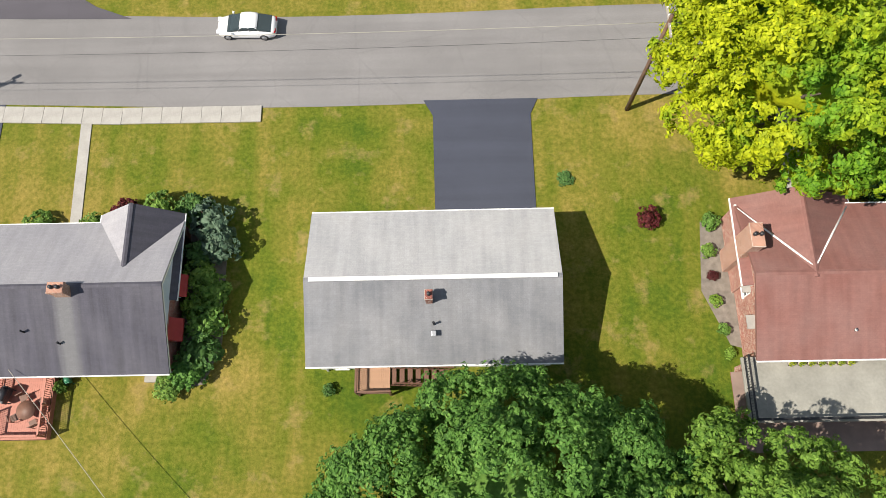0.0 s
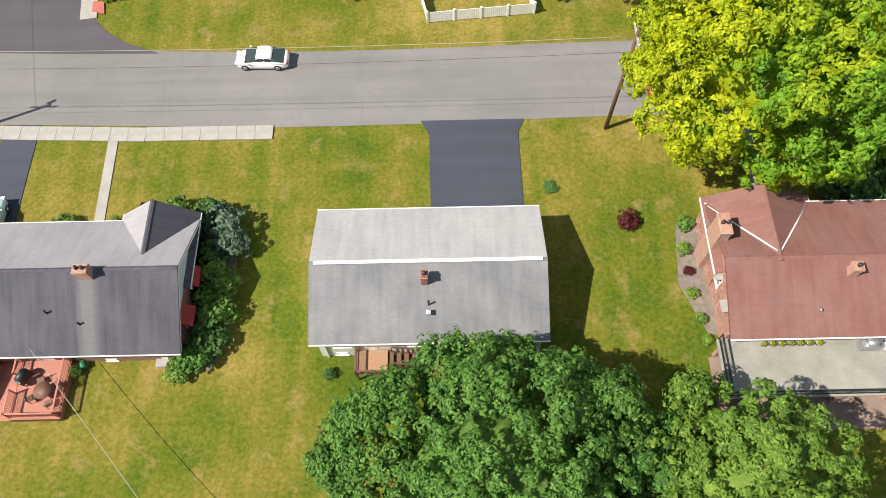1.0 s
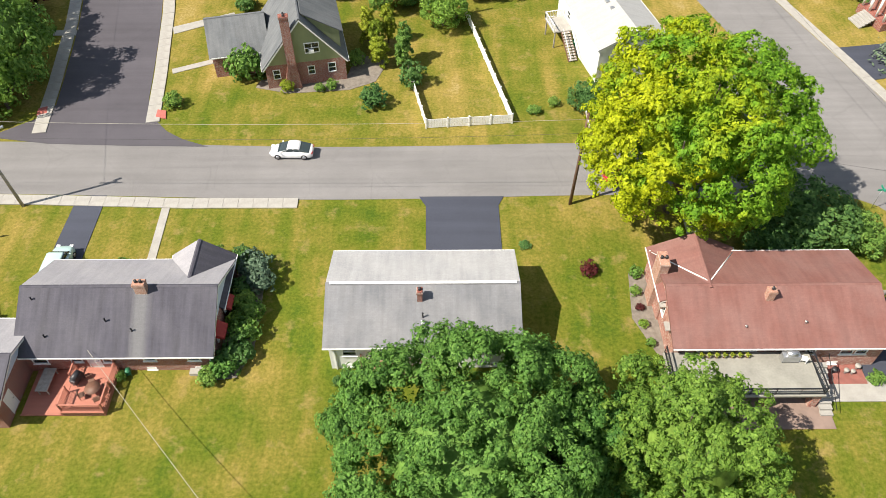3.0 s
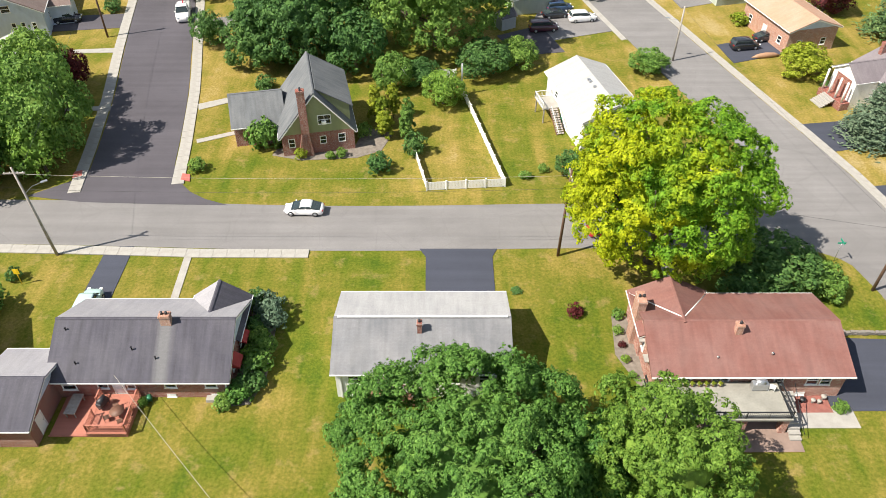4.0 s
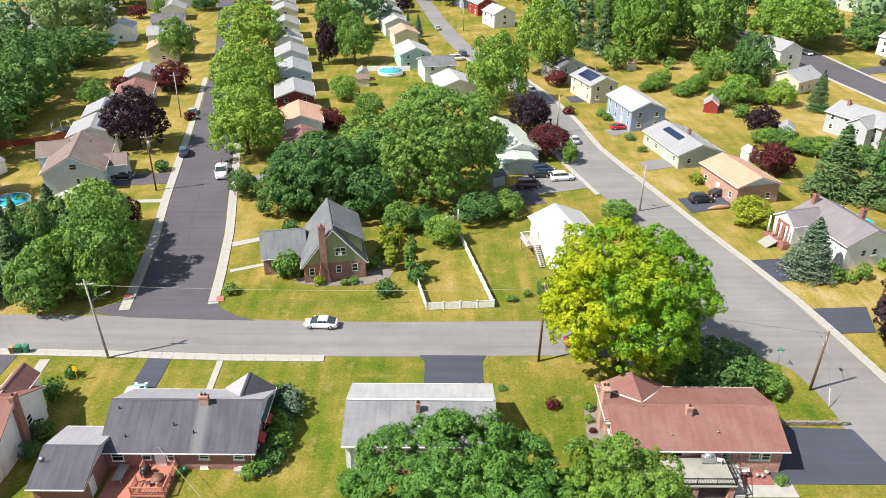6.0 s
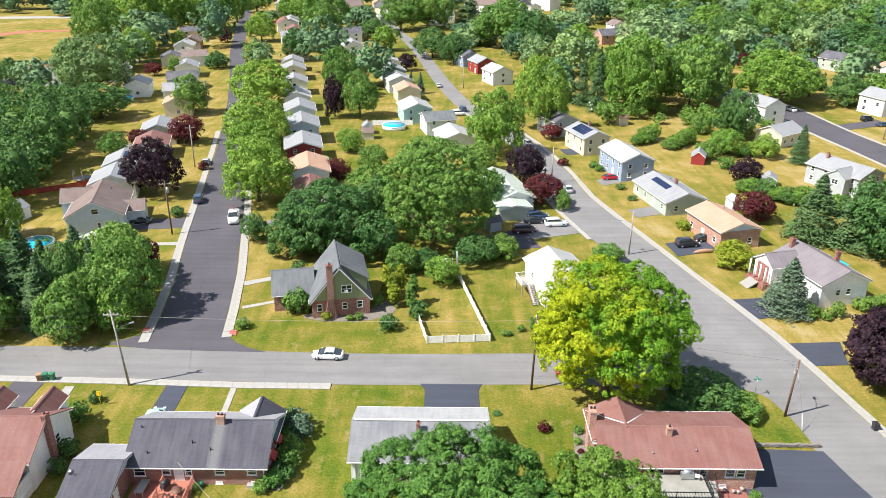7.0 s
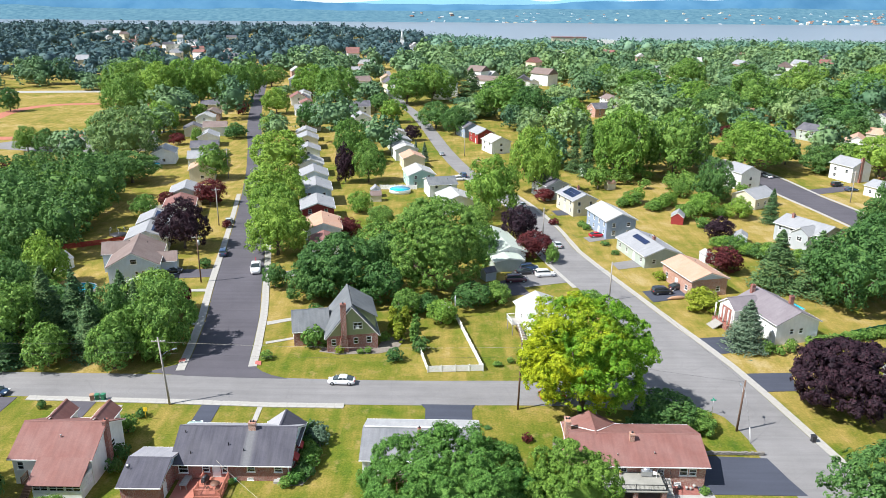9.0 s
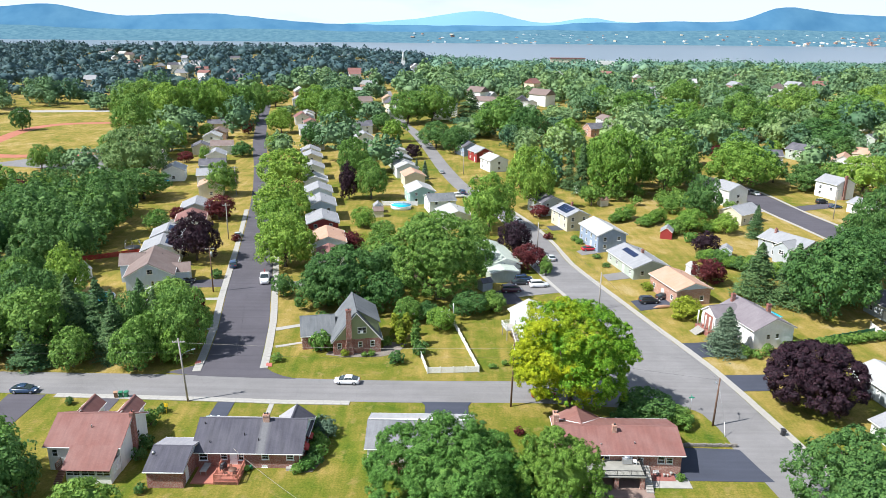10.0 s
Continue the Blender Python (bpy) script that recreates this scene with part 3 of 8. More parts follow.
def pavement(label, pts, wide=1.24, until=1e9):
    p = thing("pavement", label, "pavement", kind="structure", me=strip("pavement", offset(smooth_line(pts), -wide / 2 + 0.06), offset(smooth_line(pts), wide / 2 - 0.06), 0.09, "concrete"))
    for x, y, a in along(smooth_line(pts, 8), 1.5):
        if y < until:
            s = part("slab", slab_me, p, m=pose(x, y, terrain(x, y) + random.uniform(-0.012, 0.008), 0, 0, math.degrees(a)) @ Matrix.Diagonal((1, wide / 1.24, 1, 1)))


pavement("pale concrete pavement along the lawn", [(-64, 31.6), (-40, 31.0), (-25, 30.4), (-13.9, 30.35)], 1.35)
pavement("pale concrete pavement with kerb", offset(LEFT_MID, (1, LEFT_W, 0.9))[1:7], 1.5, 118)
pavement("pale concrete pavement with kerb", offset(LEFT_MID, (-1, LEFT_W, -0.9))[1:7], 1.5, 118)
pavement("pale concrete pavement with kerb", offset(DIAG_MID, (1, DIAG_W, 0.75))[2:11], 1.3, 118)
pavement("pale concrete pavement with kerb", offset(DIAG_MID, (-1, DIAG_W, -0.6))[6:11], 1.1, 60)
pavement("pale concrete pavement with kerb", offset(THIRD_MID, 6.8)[1:6], 1.2, 0)
pavement("pale concrete pavement with kerb", offset(THIRD_MID, -6.8)[1:6], 1.2, 0)
flare("footpath", "pale concrete path to the white house", [(-49.9, 29.8), (-48.6, 29.8), (-48.0, 21.0), (-49.2, 21.0)], 0.07, "concrete", "path")
flare("footpath", "narrow concrete garden path", [(-27.3, 29.8), (-26.5, 29.8), (-26.2, 21.0), (-27.0, 21.0)], 0.07, "concrete", "path")
flare("footpath", "concrete garden path", [(-33.2, 60.6), (-33.7, 62.2), (-26.4, 65.6), (-26.0, 64.4)], 0.07, "concrete", "path")
flare("footpath", "narrow concrete garden path", [(-31.4, 52.2), (-31.7, 53.1), (-26.0, 55.6), (-25.7, 54.8)], 0.07, "concrete", "path")
flare("footpath", "concrete path", [(-45.6, 60.4), (-45.8, 61.6), (-52, 61.4), (-52, 60.4)], 0.07, "concrete", "path")
flare("footpath", "concrete path to the front door", [(-49.4, 78), (-49.8, 79.6), (-58, 78.8), (-58, 77.6)], 0.07, "concrete", "path")
flare("footpath", "pale concrete path by a brick house", [(24.6, 30.4), (25.9, 30.4), (25.6, 21.4), (24.3, 21.4)], 0.07, "concrete", "path")
flare("tactile_mat", "red tactile mat at the kerb", [(-31.4, 44.0), (-30.2, 43.7), (-30.5, 45.1), (-31.5, 45.3)], 0.15, "kerb_red", "kerb")
flare("tactile_mat", "red tactile mat at the kerb", [(-44.9, 44.3), (-43.9, 44.8), (-44.2, 46.0), (-45.1, 45.6)], 0.15, "kerb_red", "kerb")
flare("planting_bed", "bare mulch bed along a brick wall", [(-21.0, 49.4), (-17, 48.3), (-10, 48.9), (-7, 50.5), (-5.5, 55), (-9.6, 56), (-10.4, 51.9), (-20.6, 50.9)], 0.05, "dirt", "flower bed")
flare("planting_bed", "mulch bed along the side of a brick house", [(17.9, 21.0), (18.8, 21.4), (19.6, 20.6), (19.6, 12), (18.9, 12.2), (17.4, 16)], 0.05, "dirt", "flower bed")
flare("planting_bed", "mulch bed along the side of a brick house", [(-18.2, 22.4), (-15.6, 21.4), (-15.4, 13), (-16.4, 10.2), (-18.6, 9.9)], 0.05, "dirt", "flower bed")
flare("sports_field", "dry sports field", [(-285, 290), (-262, 440), (-170, 445), (-168, 286), (-206, 250)], 0.05, "lawn", "sports field")


def ring(name, label, cx, cy, rx, ry, wide, rot, mat):
    out, inn = [], []
    for i in range(49):
        w = 2 * math.pi * i / 48
        c, s = math.cos(w), math.sin(w)
        c, s = math.copysign(abs(c) ** 0.6, c), math.copysign(abs(s) ** 0.6, s)
        for lst, d in ((out, 0), (inn, wide)):
            x, y = c * (rx - d), s * (ry - d)
            lst.append((cx + x * math.cos(rot) - y * math.sin(rot), cy + x * math.sin(rot) + y * math.cos(rot)))
    return thing(name, label, "running track", kind="structure", me=strip(name, inn, out, 0.09, mat))


ring("running_track", "red running track round a grass field", -203, 322, 42, 64, 8.0, radians(12), "clay")
flare("car_park", "pale concrete car park", [(-205, 240), (-170, 285), (-135, 285), (-140, 225)], 0.05, "street", "car park")
flare("road_far", "pale road behind the sports field", [(-300, 430), (-300, 442), (-150, 462), (-150, 450)], 0.07, "concrete", "road")


def ridge_line(name, label, y, base, peaks, mat, step=60, deep=200):
    """A long wooded ridge: summed humps with small unevenness."""
    vs, fs = [], []
    xs = [-4200 + step * i for i in range(int(8400 / step) + 1)]
    for x in xs:
        zz = base + sum(hh * math.exp(-((x - c) / w) ** 2) for c, hh, w in peaks)
        zz += 5 * noise.noise((x * 0.006, y * 0.01, 1.0)) + 2.5 * noise.noise((x * 0.02, y * 0.01, 3.0))
        vs += [(x, y - deep, -40), (x, y - deep * 0.5, -40 + (zz + 40) * 0.55), (x, y, zz)]
    for i in range(len(xs) - 1):
        for j in range(2):
            fs.append((3 * i + j, 3 * i + 3 + j, 3 * i + 4 + j, 3 * i + 1 + j))
    return thing(name, label, "hill", kind="structure", me=mesh_of(name, vs, fs, mat, True))


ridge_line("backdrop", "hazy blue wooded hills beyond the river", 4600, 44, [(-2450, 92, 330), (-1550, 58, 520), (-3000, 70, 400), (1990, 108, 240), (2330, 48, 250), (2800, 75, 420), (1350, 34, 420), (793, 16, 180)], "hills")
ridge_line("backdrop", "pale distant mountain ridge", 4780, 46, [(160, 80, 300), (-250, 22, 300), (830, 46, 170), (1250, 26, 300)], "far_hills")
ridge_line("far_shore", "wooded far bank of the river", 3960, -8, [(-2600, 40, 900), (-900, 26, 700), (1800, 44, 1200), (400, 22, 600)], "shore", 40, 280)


# ---- building parts ----
TH = 0.22
CACHE = {}


def cached(key, make):
    if key not in CACHE:
        CACHE[key] = make()
    return CACHE[key]


def pierced(name, xs, zs, solid, y0, y1, mat):
    """One connected slab in the x-z plane, with the cells that are not solid left open."""
    nx, nz = len(xs), len(zs)
    vs = [(x, y, z) for y in (y0, y1) for z in zs for x in xs]
    full = [[solid((xs[i] + xs[i + 1]) / 2, (zs[j] + zs[j + 1]) / 2) for i in range(nx - 1)] for j in range(nz - 1)]

    def at(i, j, k):
        return k * nx * nz + j * nx + i
    fs = []
    for j in range(nz - 1):
        for i in range(nx - 1):
            if not full[j][i]:
                continue
            fs += [(at(i, j, 0), at(i + 1, j, 0), at(i + 1, j + 1, 0), at(i, j + 1, 0)), (at(i, j, 1), at(i, j + 1, 1), at(i + 1, j + 1, 1), at(i + 1, j, 1))]
            if i == 0 or not full[j][i - 1]:
                fs.append((at(i, j, 0), at(i, j + 1, 0), at(i, j + 1, 1), at(i, j, 1)))
            if i == nx - 2 or not full[j][i + 1]:
                fs.append((at(i + 1, j, 0), at(i + 1, j, 1), at(i + 1, j + 1, 1), at(i + 1, j + 1, 0)))
            if j == 0 or not full[j - 1][i]:
                fs.append((at(i, j, 0), at(i, j, 1), at(i + 1, j, 1), at(i + 1, j, 0)))
            if j == nz - 2 or not full[j + 1][i]:
                fs.append((at(i, j + 1, 0), at(i + 1, j + 1, 0), at(i + 1, j + 1, 1), at(i, j + 1, 1)))
    used = sorted({i for f in fs for i in f})
    back = {v: k for k, v in enumerate(used)}
    return mesh_of(name, [vs[i] for i in used], [tuple(back[i] for i in f) for f in fs], mat)


def wall_panel(length, high, holes, mat):
    """A wall with openings cut through: x along it, y inwards, z up."""
    xs = sorted({-length / 2, length / 2, *[h[0] - h[2] / 2 for h in holes], *[h[0] + h[2] / 2 for h in holes]})
    zs = sorted({0.0, high, *[h[1] for h in holes], *[h[1] + h[3] for h in holes]})
    def solid(mx, mz):
        return not any(abs(mx - h[0]) < h[2] / 2 and h[1] < mz < h[1] + h[3] for h in holes)
    return pierced("wall", xs, zs, solid, 0, TH, mat)


def window(parent, m, w, h, trim="white", sill=True):
    """A framed sash window with a meeting rail, a pane and a sill."""
    def frame_mesh():
        t = 0.09
        xs = [-w / 2, -w / 2 + t] + ([-0.03, 0.03] if w > 1.4 else []) + [w / 2 - t, w / 2]
        zs = [0, t, h / 2 - 0.03, h / 2 + 0.03, h - t, h]
        return pierced("window", xs, zs, lambda x, z: abs(x) > w / 2 - t or z < t or z > h - t or abs(z - h / 2) < 0.03 or (w > 1.4 and abs(x) < 0.03), -0.03, 0.09, trim)
    f = part("window", cached(("wf", w, h, trim), frame_mesh), parent, m=m)
    part("pane", cached(("wp", w, h), lambda: boxes("pane", [(-w / 2 + 0.08, 0.03, 0.08, w / 2 - 0.08, 0.045, h - 0.08)], "glass")), f)
    if sill:
        part("sill", cached(("ws", w, trim), lambda: boxes("sill", [(-w / 2 - 0.06, -0.10, -0.06, w / 2 + 0.06, 0.0, 0.0)], trim)), f)
    return f


def door(parent, m, w, h, mat="white"):
    d = part("door", cached(("dr", w, h, mat), lambda: boxes("door", [(-w / 2, 0.02, 0, w / 2, 0.08, h), (-w / 2 - 0.08, -0.03, 0, -w / 2, 0.1, h + 0.08), (w / 2, -0.03, 0, w / 2 + 0.08, 0.1, h + 0.08),
                                                                    (-w / 2, -0.03, h, w / 2, 0.1, h + 0.08), (-w * 0.36, 0.0, 0.25, w * 0.36, 0.02, 0.9), (-w * 0.36, 0.0, 1.1, w * 0.36, 0.02, h - 0.15)], mat)), parent, m=m)
    part("door_handle", cached("dh", lambda: boxes("door_handle", [(0.30, -0.05, 1.0, 0.36, 0.02, 1.06)], "black")), d)
    return d


def slope(parent, length, run, m, mat):
    """One roof slope: x along the eave, y up the slope."""
    return part("roof_slope", cached(("sl", round(length, 2), round(run, 2), mat), lambda: bevel_box("roof_slope", -length / 2, 0, 0, length / 2, run, 0.12, mat, 0.02)), parent, m=m)


def gable_block(parent, m, L, D, ze, zr, wall, roof, gable=None, wins=(), over=0.4, ends="lr", trim="white", gutter=True, roof_front=None, rake=None):
    """Walls, gables and a pitched roof over a plan L long (along the ridge) and D deep.
    wins: (side, place, sill, width, height[, kind]); sides f (+y), b (-y), l (-x), r (+x)."""
    gable = gable or wall
    sides = {"b": (L, pose(0, -D / 2, 0)), "f": (L, pose(0, D / 2, 0, 0, 0, 180)), "r": (D - 2 * TH - 0.004, pose(L / 2, 0, 0, 0, 0, 90)), "l": (D - 2 * TH - 0.004, pose(-L / 2, 0, 0, 0, 0, -90))}
    for s, (length, at) in sides.items():
        mine = [w for w in wins if w[0] == s]
        part("wall", wall_panel(length, ze, [(w[1], w[2], w[3], w[4]) for w in mine if w[2] + w[4] < ze], wall), parent, m=m @ at)
        for w in mine:
            kind = w[5] if len(w) > 5 else "w"
            up = 0.0 if w[2] + w[4] < ze else -0.06
            spot = m @ at @ pose(w[1], up, w[2])
            (door(parent, spot, w[3], w[4]) if kind == "d" else window(parent, spot, w[3], w[4], trim, over != 0.35))
    p = math.atan2(zr - ze, D / 2)
    for e in ends:
        sx = 1 if e == "r" else -1
        x0, x1 = (L / 2 - TH, L / 2) if e == "r" else (-L / 2, -L / 2 + TH)
        vs = [(x0, -D / 2, ze), (x0, D / 2, ze), (x0, 0, zr), (x1, -D / 2, ze), (x1, D / 2, ze), (x1, 0, zr)]
        part("gable", mesh_of("gable", vs, [(0, 2, 1), (3, 4, 5), (0, 3, 5, 2), (1, 2, 5, 4), (0, 1, 4, 3)], gable), parent, m=m)
    run = (D / 2 + over) / math.cos(p)
    zz = ze - over * math.tan(p) + 0.015
    for r in (0, 180):
        base = m @ pose(0, 0, 0, 0, 0, r)
        slope(parent, L + 2 * over, run, base @ pose(0, -D / 2 - over, zz, math.degrees(p)), roof_front if r and roof_front else roof)
        if gutter:
            part("gutter", cached(("gu", round(L + 2 * over, 2), trim), lambda: boxes("gutter", [(-L / 2 - over, -0.12, -0.02, L / 2 + over, -0.005, 0.09)], trim)), parent, m=base @ pose(0, -D / 2 - over, zz))
        for e in ends:
            x = (L / 2 + over - 0.05) * (1 if e == "r" else -1)
            part("rake_board", cached(("rk", round(run, 2), rake or trim), lambda: boxes("rake_board", [(-0.04, 0.02, -0.16, 0.04, run - 0.02, -0.004)], rake or trim)), parent, m=base @ pose(x, -D / 2 - over, zz, math.degrees(p)))
    top = zz + run * math.sin(p) + 0.12
    part("ridge_cap", cached(("rc", round(L + 2 * over, 2), roof), lambda: mesh_of("ridge_cap", [(-L / 2 - over, -0.16, -0.045), (L / 2 + over, -0.16, -0.045), (L / 2 + over, 0, 0.02), (-L / 2 - over, 0, 0.02), (L / 2 + over, 0.16, -0.045), (-L / 2 - over, 0.16, -0.045)],
                                                                                       [(0, 1, 2, 3), (3, 2, 4, 5), (0, 3, 5), (1, 4, 2)], roof)), parent, m=m @ pose(0, 0, top + 0.02))


def chimney(parent, x, y, z0, z1, sx=0.6, sy=0.6, mat="brick_red", flues=1):
    c = part("chimney", boxes("chimney", [(-sx / 2, -sy / 2, z0, sx / 2, sy / 2, z1 - 0.2), (-sx / 2 - 0.05, -sy / 2 - 0.05, z1 - 0.2, sx / 2 + 0.05, sy / 2 + 0.05, z1)], mat), parent, m=pose(x, y, 0))
    part("chimney_cap", boxes("chimney_cap", [(-sx / 2 - 0.02, -sy / 2 - 0.02, z1, sx / 2 + 0.02, sy / 2 + 0.02, z1 + 0.06)], mat), c)
    for i in range(flues):
        part("flue", tube("flue", [(0, 0, 0), (0, 0, 0.28)], [0.13, 0.12], "dark"), c, m=pose((i - (flues - 1) / 2) * 0.4, 0, z1 + 0.04))


def vent_pipe(parent, x, y, z, high=0.4, mat="dark", r=0.06):
    part("vent_pipe", tube("vent_pipe", [(0, 0, -0.3), (0, 0, high), (0, 0, high + 0.01)], [r, r, r * 1.5], mat), parent, m=pose(x, y, z))


def auto_windows(L, D, ze, rng, far=False):
    wins = []
    floors = [1.0] if ze < 4.2 else [1.0, 3.2]
    for s, length in (("b", L), ("f", L), ("r", D), ("l", D)):
        n = max(1, int(length / (5.0 if far else 3.3)))
        for sill in floors:
            if sill + 1.25 > ze:
                continue
            for i in range(n):
                if s == "f" and sill == 1.0 and i == n // 2:
                    wins.append((s, (i + 0.5) * length / n - length / 2, 0.15, 0.95, 2.05, "d"))
                else:
                    wins.append((s, round((i + 0.5) * length / n - length / 2, 2), sill, 1.0 if not far else 1.2, 1.2))
    return wins


HOUSE_SPOTS = []


def house(label, x, y, rot, L, D, ze, zr, wall, roof, gable=None, chim=None, far=False, solar=False, wins=None, group="houses of the neighbourhood"):
    rng = random.Random(int(x * 7 + y * 13))
    label += "" if len(label.split()) > 3 else " among gardens"
    root = thing("house", label, "house", pose(x, y, terrain(x, y), 0, 0, rot), group)
    gable_block(root, Matrix(), L, D, ze, zr, wall, roof, gable, auto_windows(L, D, ze, rng, far) if wins is None else wins, 0.4 if not far else 0.35)
    if chim:
        chimney(root, chim[0], chim[1], ze - 0.3, zr + 0.8)
    if not far:
        vent_pipe(root, L * 0.22, -D * 0.2, ze + (zr - ze) * 0.62)
    if solar:
        p = math.atan2(zr - ze, D / 2)
        sd = solar if isinstance(solar, tuple) else ("b", 0, 4)
        base = pose(0, 0, 0, 0, 0, 0 if sd[0] == "b" else 180) @ pose(0, -D / 2, ze + 0.18, math.degrees(p))
        for i in range(sd[2]):
            for j in range(sd[3] if len(sd) > 3 else 2):
                part("solar_panel", cached("solar", lambda: bevel_box("solar_panel", -0.49, 0, 0, 0.49, 1.55, 0.05, "solar", 0.01)), root, m=base @ pose(sd[1] + (i - sd[2] / 2) * 1.02, (sd[4] if len(sd) > 4 else 0.7) + j * 1.62, 0))
    HOUSE_SPOTS.append((x, y, math.hypot(L, D) / 2))
    return root


def railing(parent, pts, z, high, mat, post=0.1, gap=0.14, slim=0.035, name="railing"):
    """Posts, top and bottom rails and balusters along a line of points."""
    for (x0, y0), (x1, y1) in zip(pts, pts[1:]):
        d = math.hypot(x1 - x0, y1 - y0)
        a = math.atan2(y1 - y0, x1 - x0)
        at = pose(x0, y0, z, 0, 0, math.degrees(a))
        part("top_rail", boxes("top_rail", [(0, -0.06, high - 0.05, d, 0.06, high)], mat), parent, m=at)
        part("bottom_rail", boxes("bottom_rail", [(0, -0.03, 0.1, d, 0.03, 0.16)], mat), parent, m=at)
        n = max(1, int(d / 1.8))
        for i in range(n + 1):
            part("post", cached(("po", post, high, mat), lambda: boxes("post", [(-post / 2, -post / 2, -0.05, post / 2, post / 2, high + 0.08)], mat)), parent, m=at @ pose(d * i / n, 0, 0))
        k = int(d / gap)
        for i in range(1, k):
            part("baluster", cached(("ba", slim, high, mat), lambda: boxes("baluster", [(-slim / 2, -slim / 2, 0.16, slim / 2, slim / 2, high - 0.05)], mat)), parent, m=at @ pose(d * i / k, 0, 0))


def steps(parent, m, n, wide, rise, tread, mat):
    """Treads rising along +y."""
    for i in range(n):
        part("step", cached(("st", wide, rise, tread, mat), lambda: boxes("step", [(-wide / 2, 0, 0, wide / 2, tread + 0.03, rise)], mat)), parent, m=m @ pose(0, i * tread, i * rise))


# ---- trees ----
def blades(pos, nor, size, rng, slim=0.55):
    """Small pointed blades at pos, facing nor, turned at random."""
    n = len(pos)
    nor = nor / np.linalg.norm(nor, axis=1, keepdims=True)
    t = np.cross(nor, rng.normal(size=(n, 3)))
    t /= np.linalg.norm(t, axis=1, keepdims=True) + 1e-9
    b = np.cross(nor, t)
    s = (size * rng.uniform(0.65, 1.35, n))[:, None]
    bend = nor * s * rng.uniform(-0.25, 0.25, n)[:, None]
    return np.stack([pos - t * s, pos + b * s * slim + bend, pos + t * s, pos - b * s * slim + bend], axis=1)


def crown_points(rng, R, H, n_lobes, n_leaf, lobe=(0.26, 0.42), ragged=1.0):
    """Places and facings of leaves on a crown: boughs round a dome, tufts of twigs on each bough, leaves in each tuft. Base at z = 0, H high."""
    i = np.arange(n_lobes) + 0.5
    zz = 1 - 1.72 * i / n_lobes
    az = i * 2.39996 + rng.uniform(0, 6)
    rr = np.sqrt(np.maximum(0, 1 - zz ** 2))
    dirs = np.stack([rr * np.cos(az), rr * np.sin(az), zz], 1) + rng.normal(scale=0.13 * ragged, size=(n_lobes, 3))
    rad = R * rng.uniform(lobe[0], lobe[1], n_lobes)
    reach = rng.uniform(0.66, 0.84, n_lobes) * (1 + rng.normal(scale=0.07 * ragged, size=n_lobes))
    cen = dirs * reach[:, None] * np.array([R, R, H * 0.53]) + np.array([0, 0, H * 0.47])
    # shorter boughs fill the gaps between the outer ones
    n_in = n_lobes // 2
    inner = dirs[rng.choice(n_lobes, n_in)] + rng.normal(scale=0.3, size=(n_in, 3))
    cen = np.concatenate([cen, inner * rng.uniform(0.36, 0.58, n_in)[:, None] * np.array([R, R, H * 0.53]) + np.array([0, 0, H * 0.47])])
    rad = np.concatenate([rad, R * rng.uniform(lobe[0], lobe[1], n_in) * 1.15])
    n_lobes += n_in
    squash = np.array([1, 1, 0.78])
    # tufts over the outer side of every bough
    n_tuft = n_lobes * 14
    bough = rng.choice(n_lobes, n_tuft, p=rad ** 2 / np.sum(rad ** 2))
    out = cen - np.array([0, 0, H * 0.36])
    out /= np.linalg.norm(out, axis=1, keepdims=True)
    d = rng.normal(size=(n_tuft, 3)) + out[bough] * 0.75 + np.array([0, 0, 0.25])
    d /= np.linalg.norm(d, axis=1, keepdims=True)
    tuft = cen[bough] + d * squash * (rad[bough] * rng.uniform(0.72, 1.04, n_tuft))[:, None]
    inside = np.zeros(n_tuft, dtype=bool)
    for j in range(n_lobes):
        inside |= (np.linalg.norm((tuft - cen[j]) / squash, axis=1) < rad[j] * 0.78) & (bough != j)
    tuft, d, bough = tuft[~inside], d[~inside], bough[~inside]
    size = rad[bough] * rng.uniform(0.24, 0.42, len(tuft))
    pick = rng.choice(len(tuft), n_leaf, p=size ** 2 / np.sum(size ** 2))
    e = rng.normal(size=(n_leaf, 3)) + d[pick] * 0.5 + np.array([0, 0, 0.3])
    e /= np.linalg.norm(e, axis=1, keepdims=True)
    pos = tuft[pick] + e * squash * (size[pick] * rng.uniform(0.35, 1.1, n_leaf))[:, None]
    nor = e * 0.75 + d[pick] * 0.45 + rng.normal(scale=0.30, size=e.shape) + np.array([0, 0, 0.30])
    pos[:, 2] = np.maximum(pos[:, 2], H * 0.02)
    # the whole crown drawn in to its spread and height
    fit = np.array([1, 1, 0]) * R / np.percentile(np.hypot(pos[:, 0], pos[:, 1]), 98.5) + np.array([0, 0, 1]) * H / np.percentile(pos[:, 2], 99.7)
    pos, cen, rad = pos * fit, cen * fit, rad * fit[0]
    return pos, nor, cen, rad


ICO_V = np.array([(math.cos(a) * math.sqrt(0.8), math.sin(a) * math.sqrt(0.8), z) for z, o in ((math.sqrt(0.2), 0.0), (-math.sqrt(0.2), 0.6283)) for a in [o + i * 1.256637 for i in range(5)]] + [(0, 0, 1), (0, 0, -1)])
ICO_F = [(i, (i + 1) % 5, 10) for i in range(5)] + [(5 + (i + 1) % 5, 5 + i, 11) for i in range(5)] + [(i, 5 + i, (i + 1) % 5) for i in range(5)] + [(5 + i, 5 + (i + 1) % 5, (i + 1) % 5) for i in range(5)]


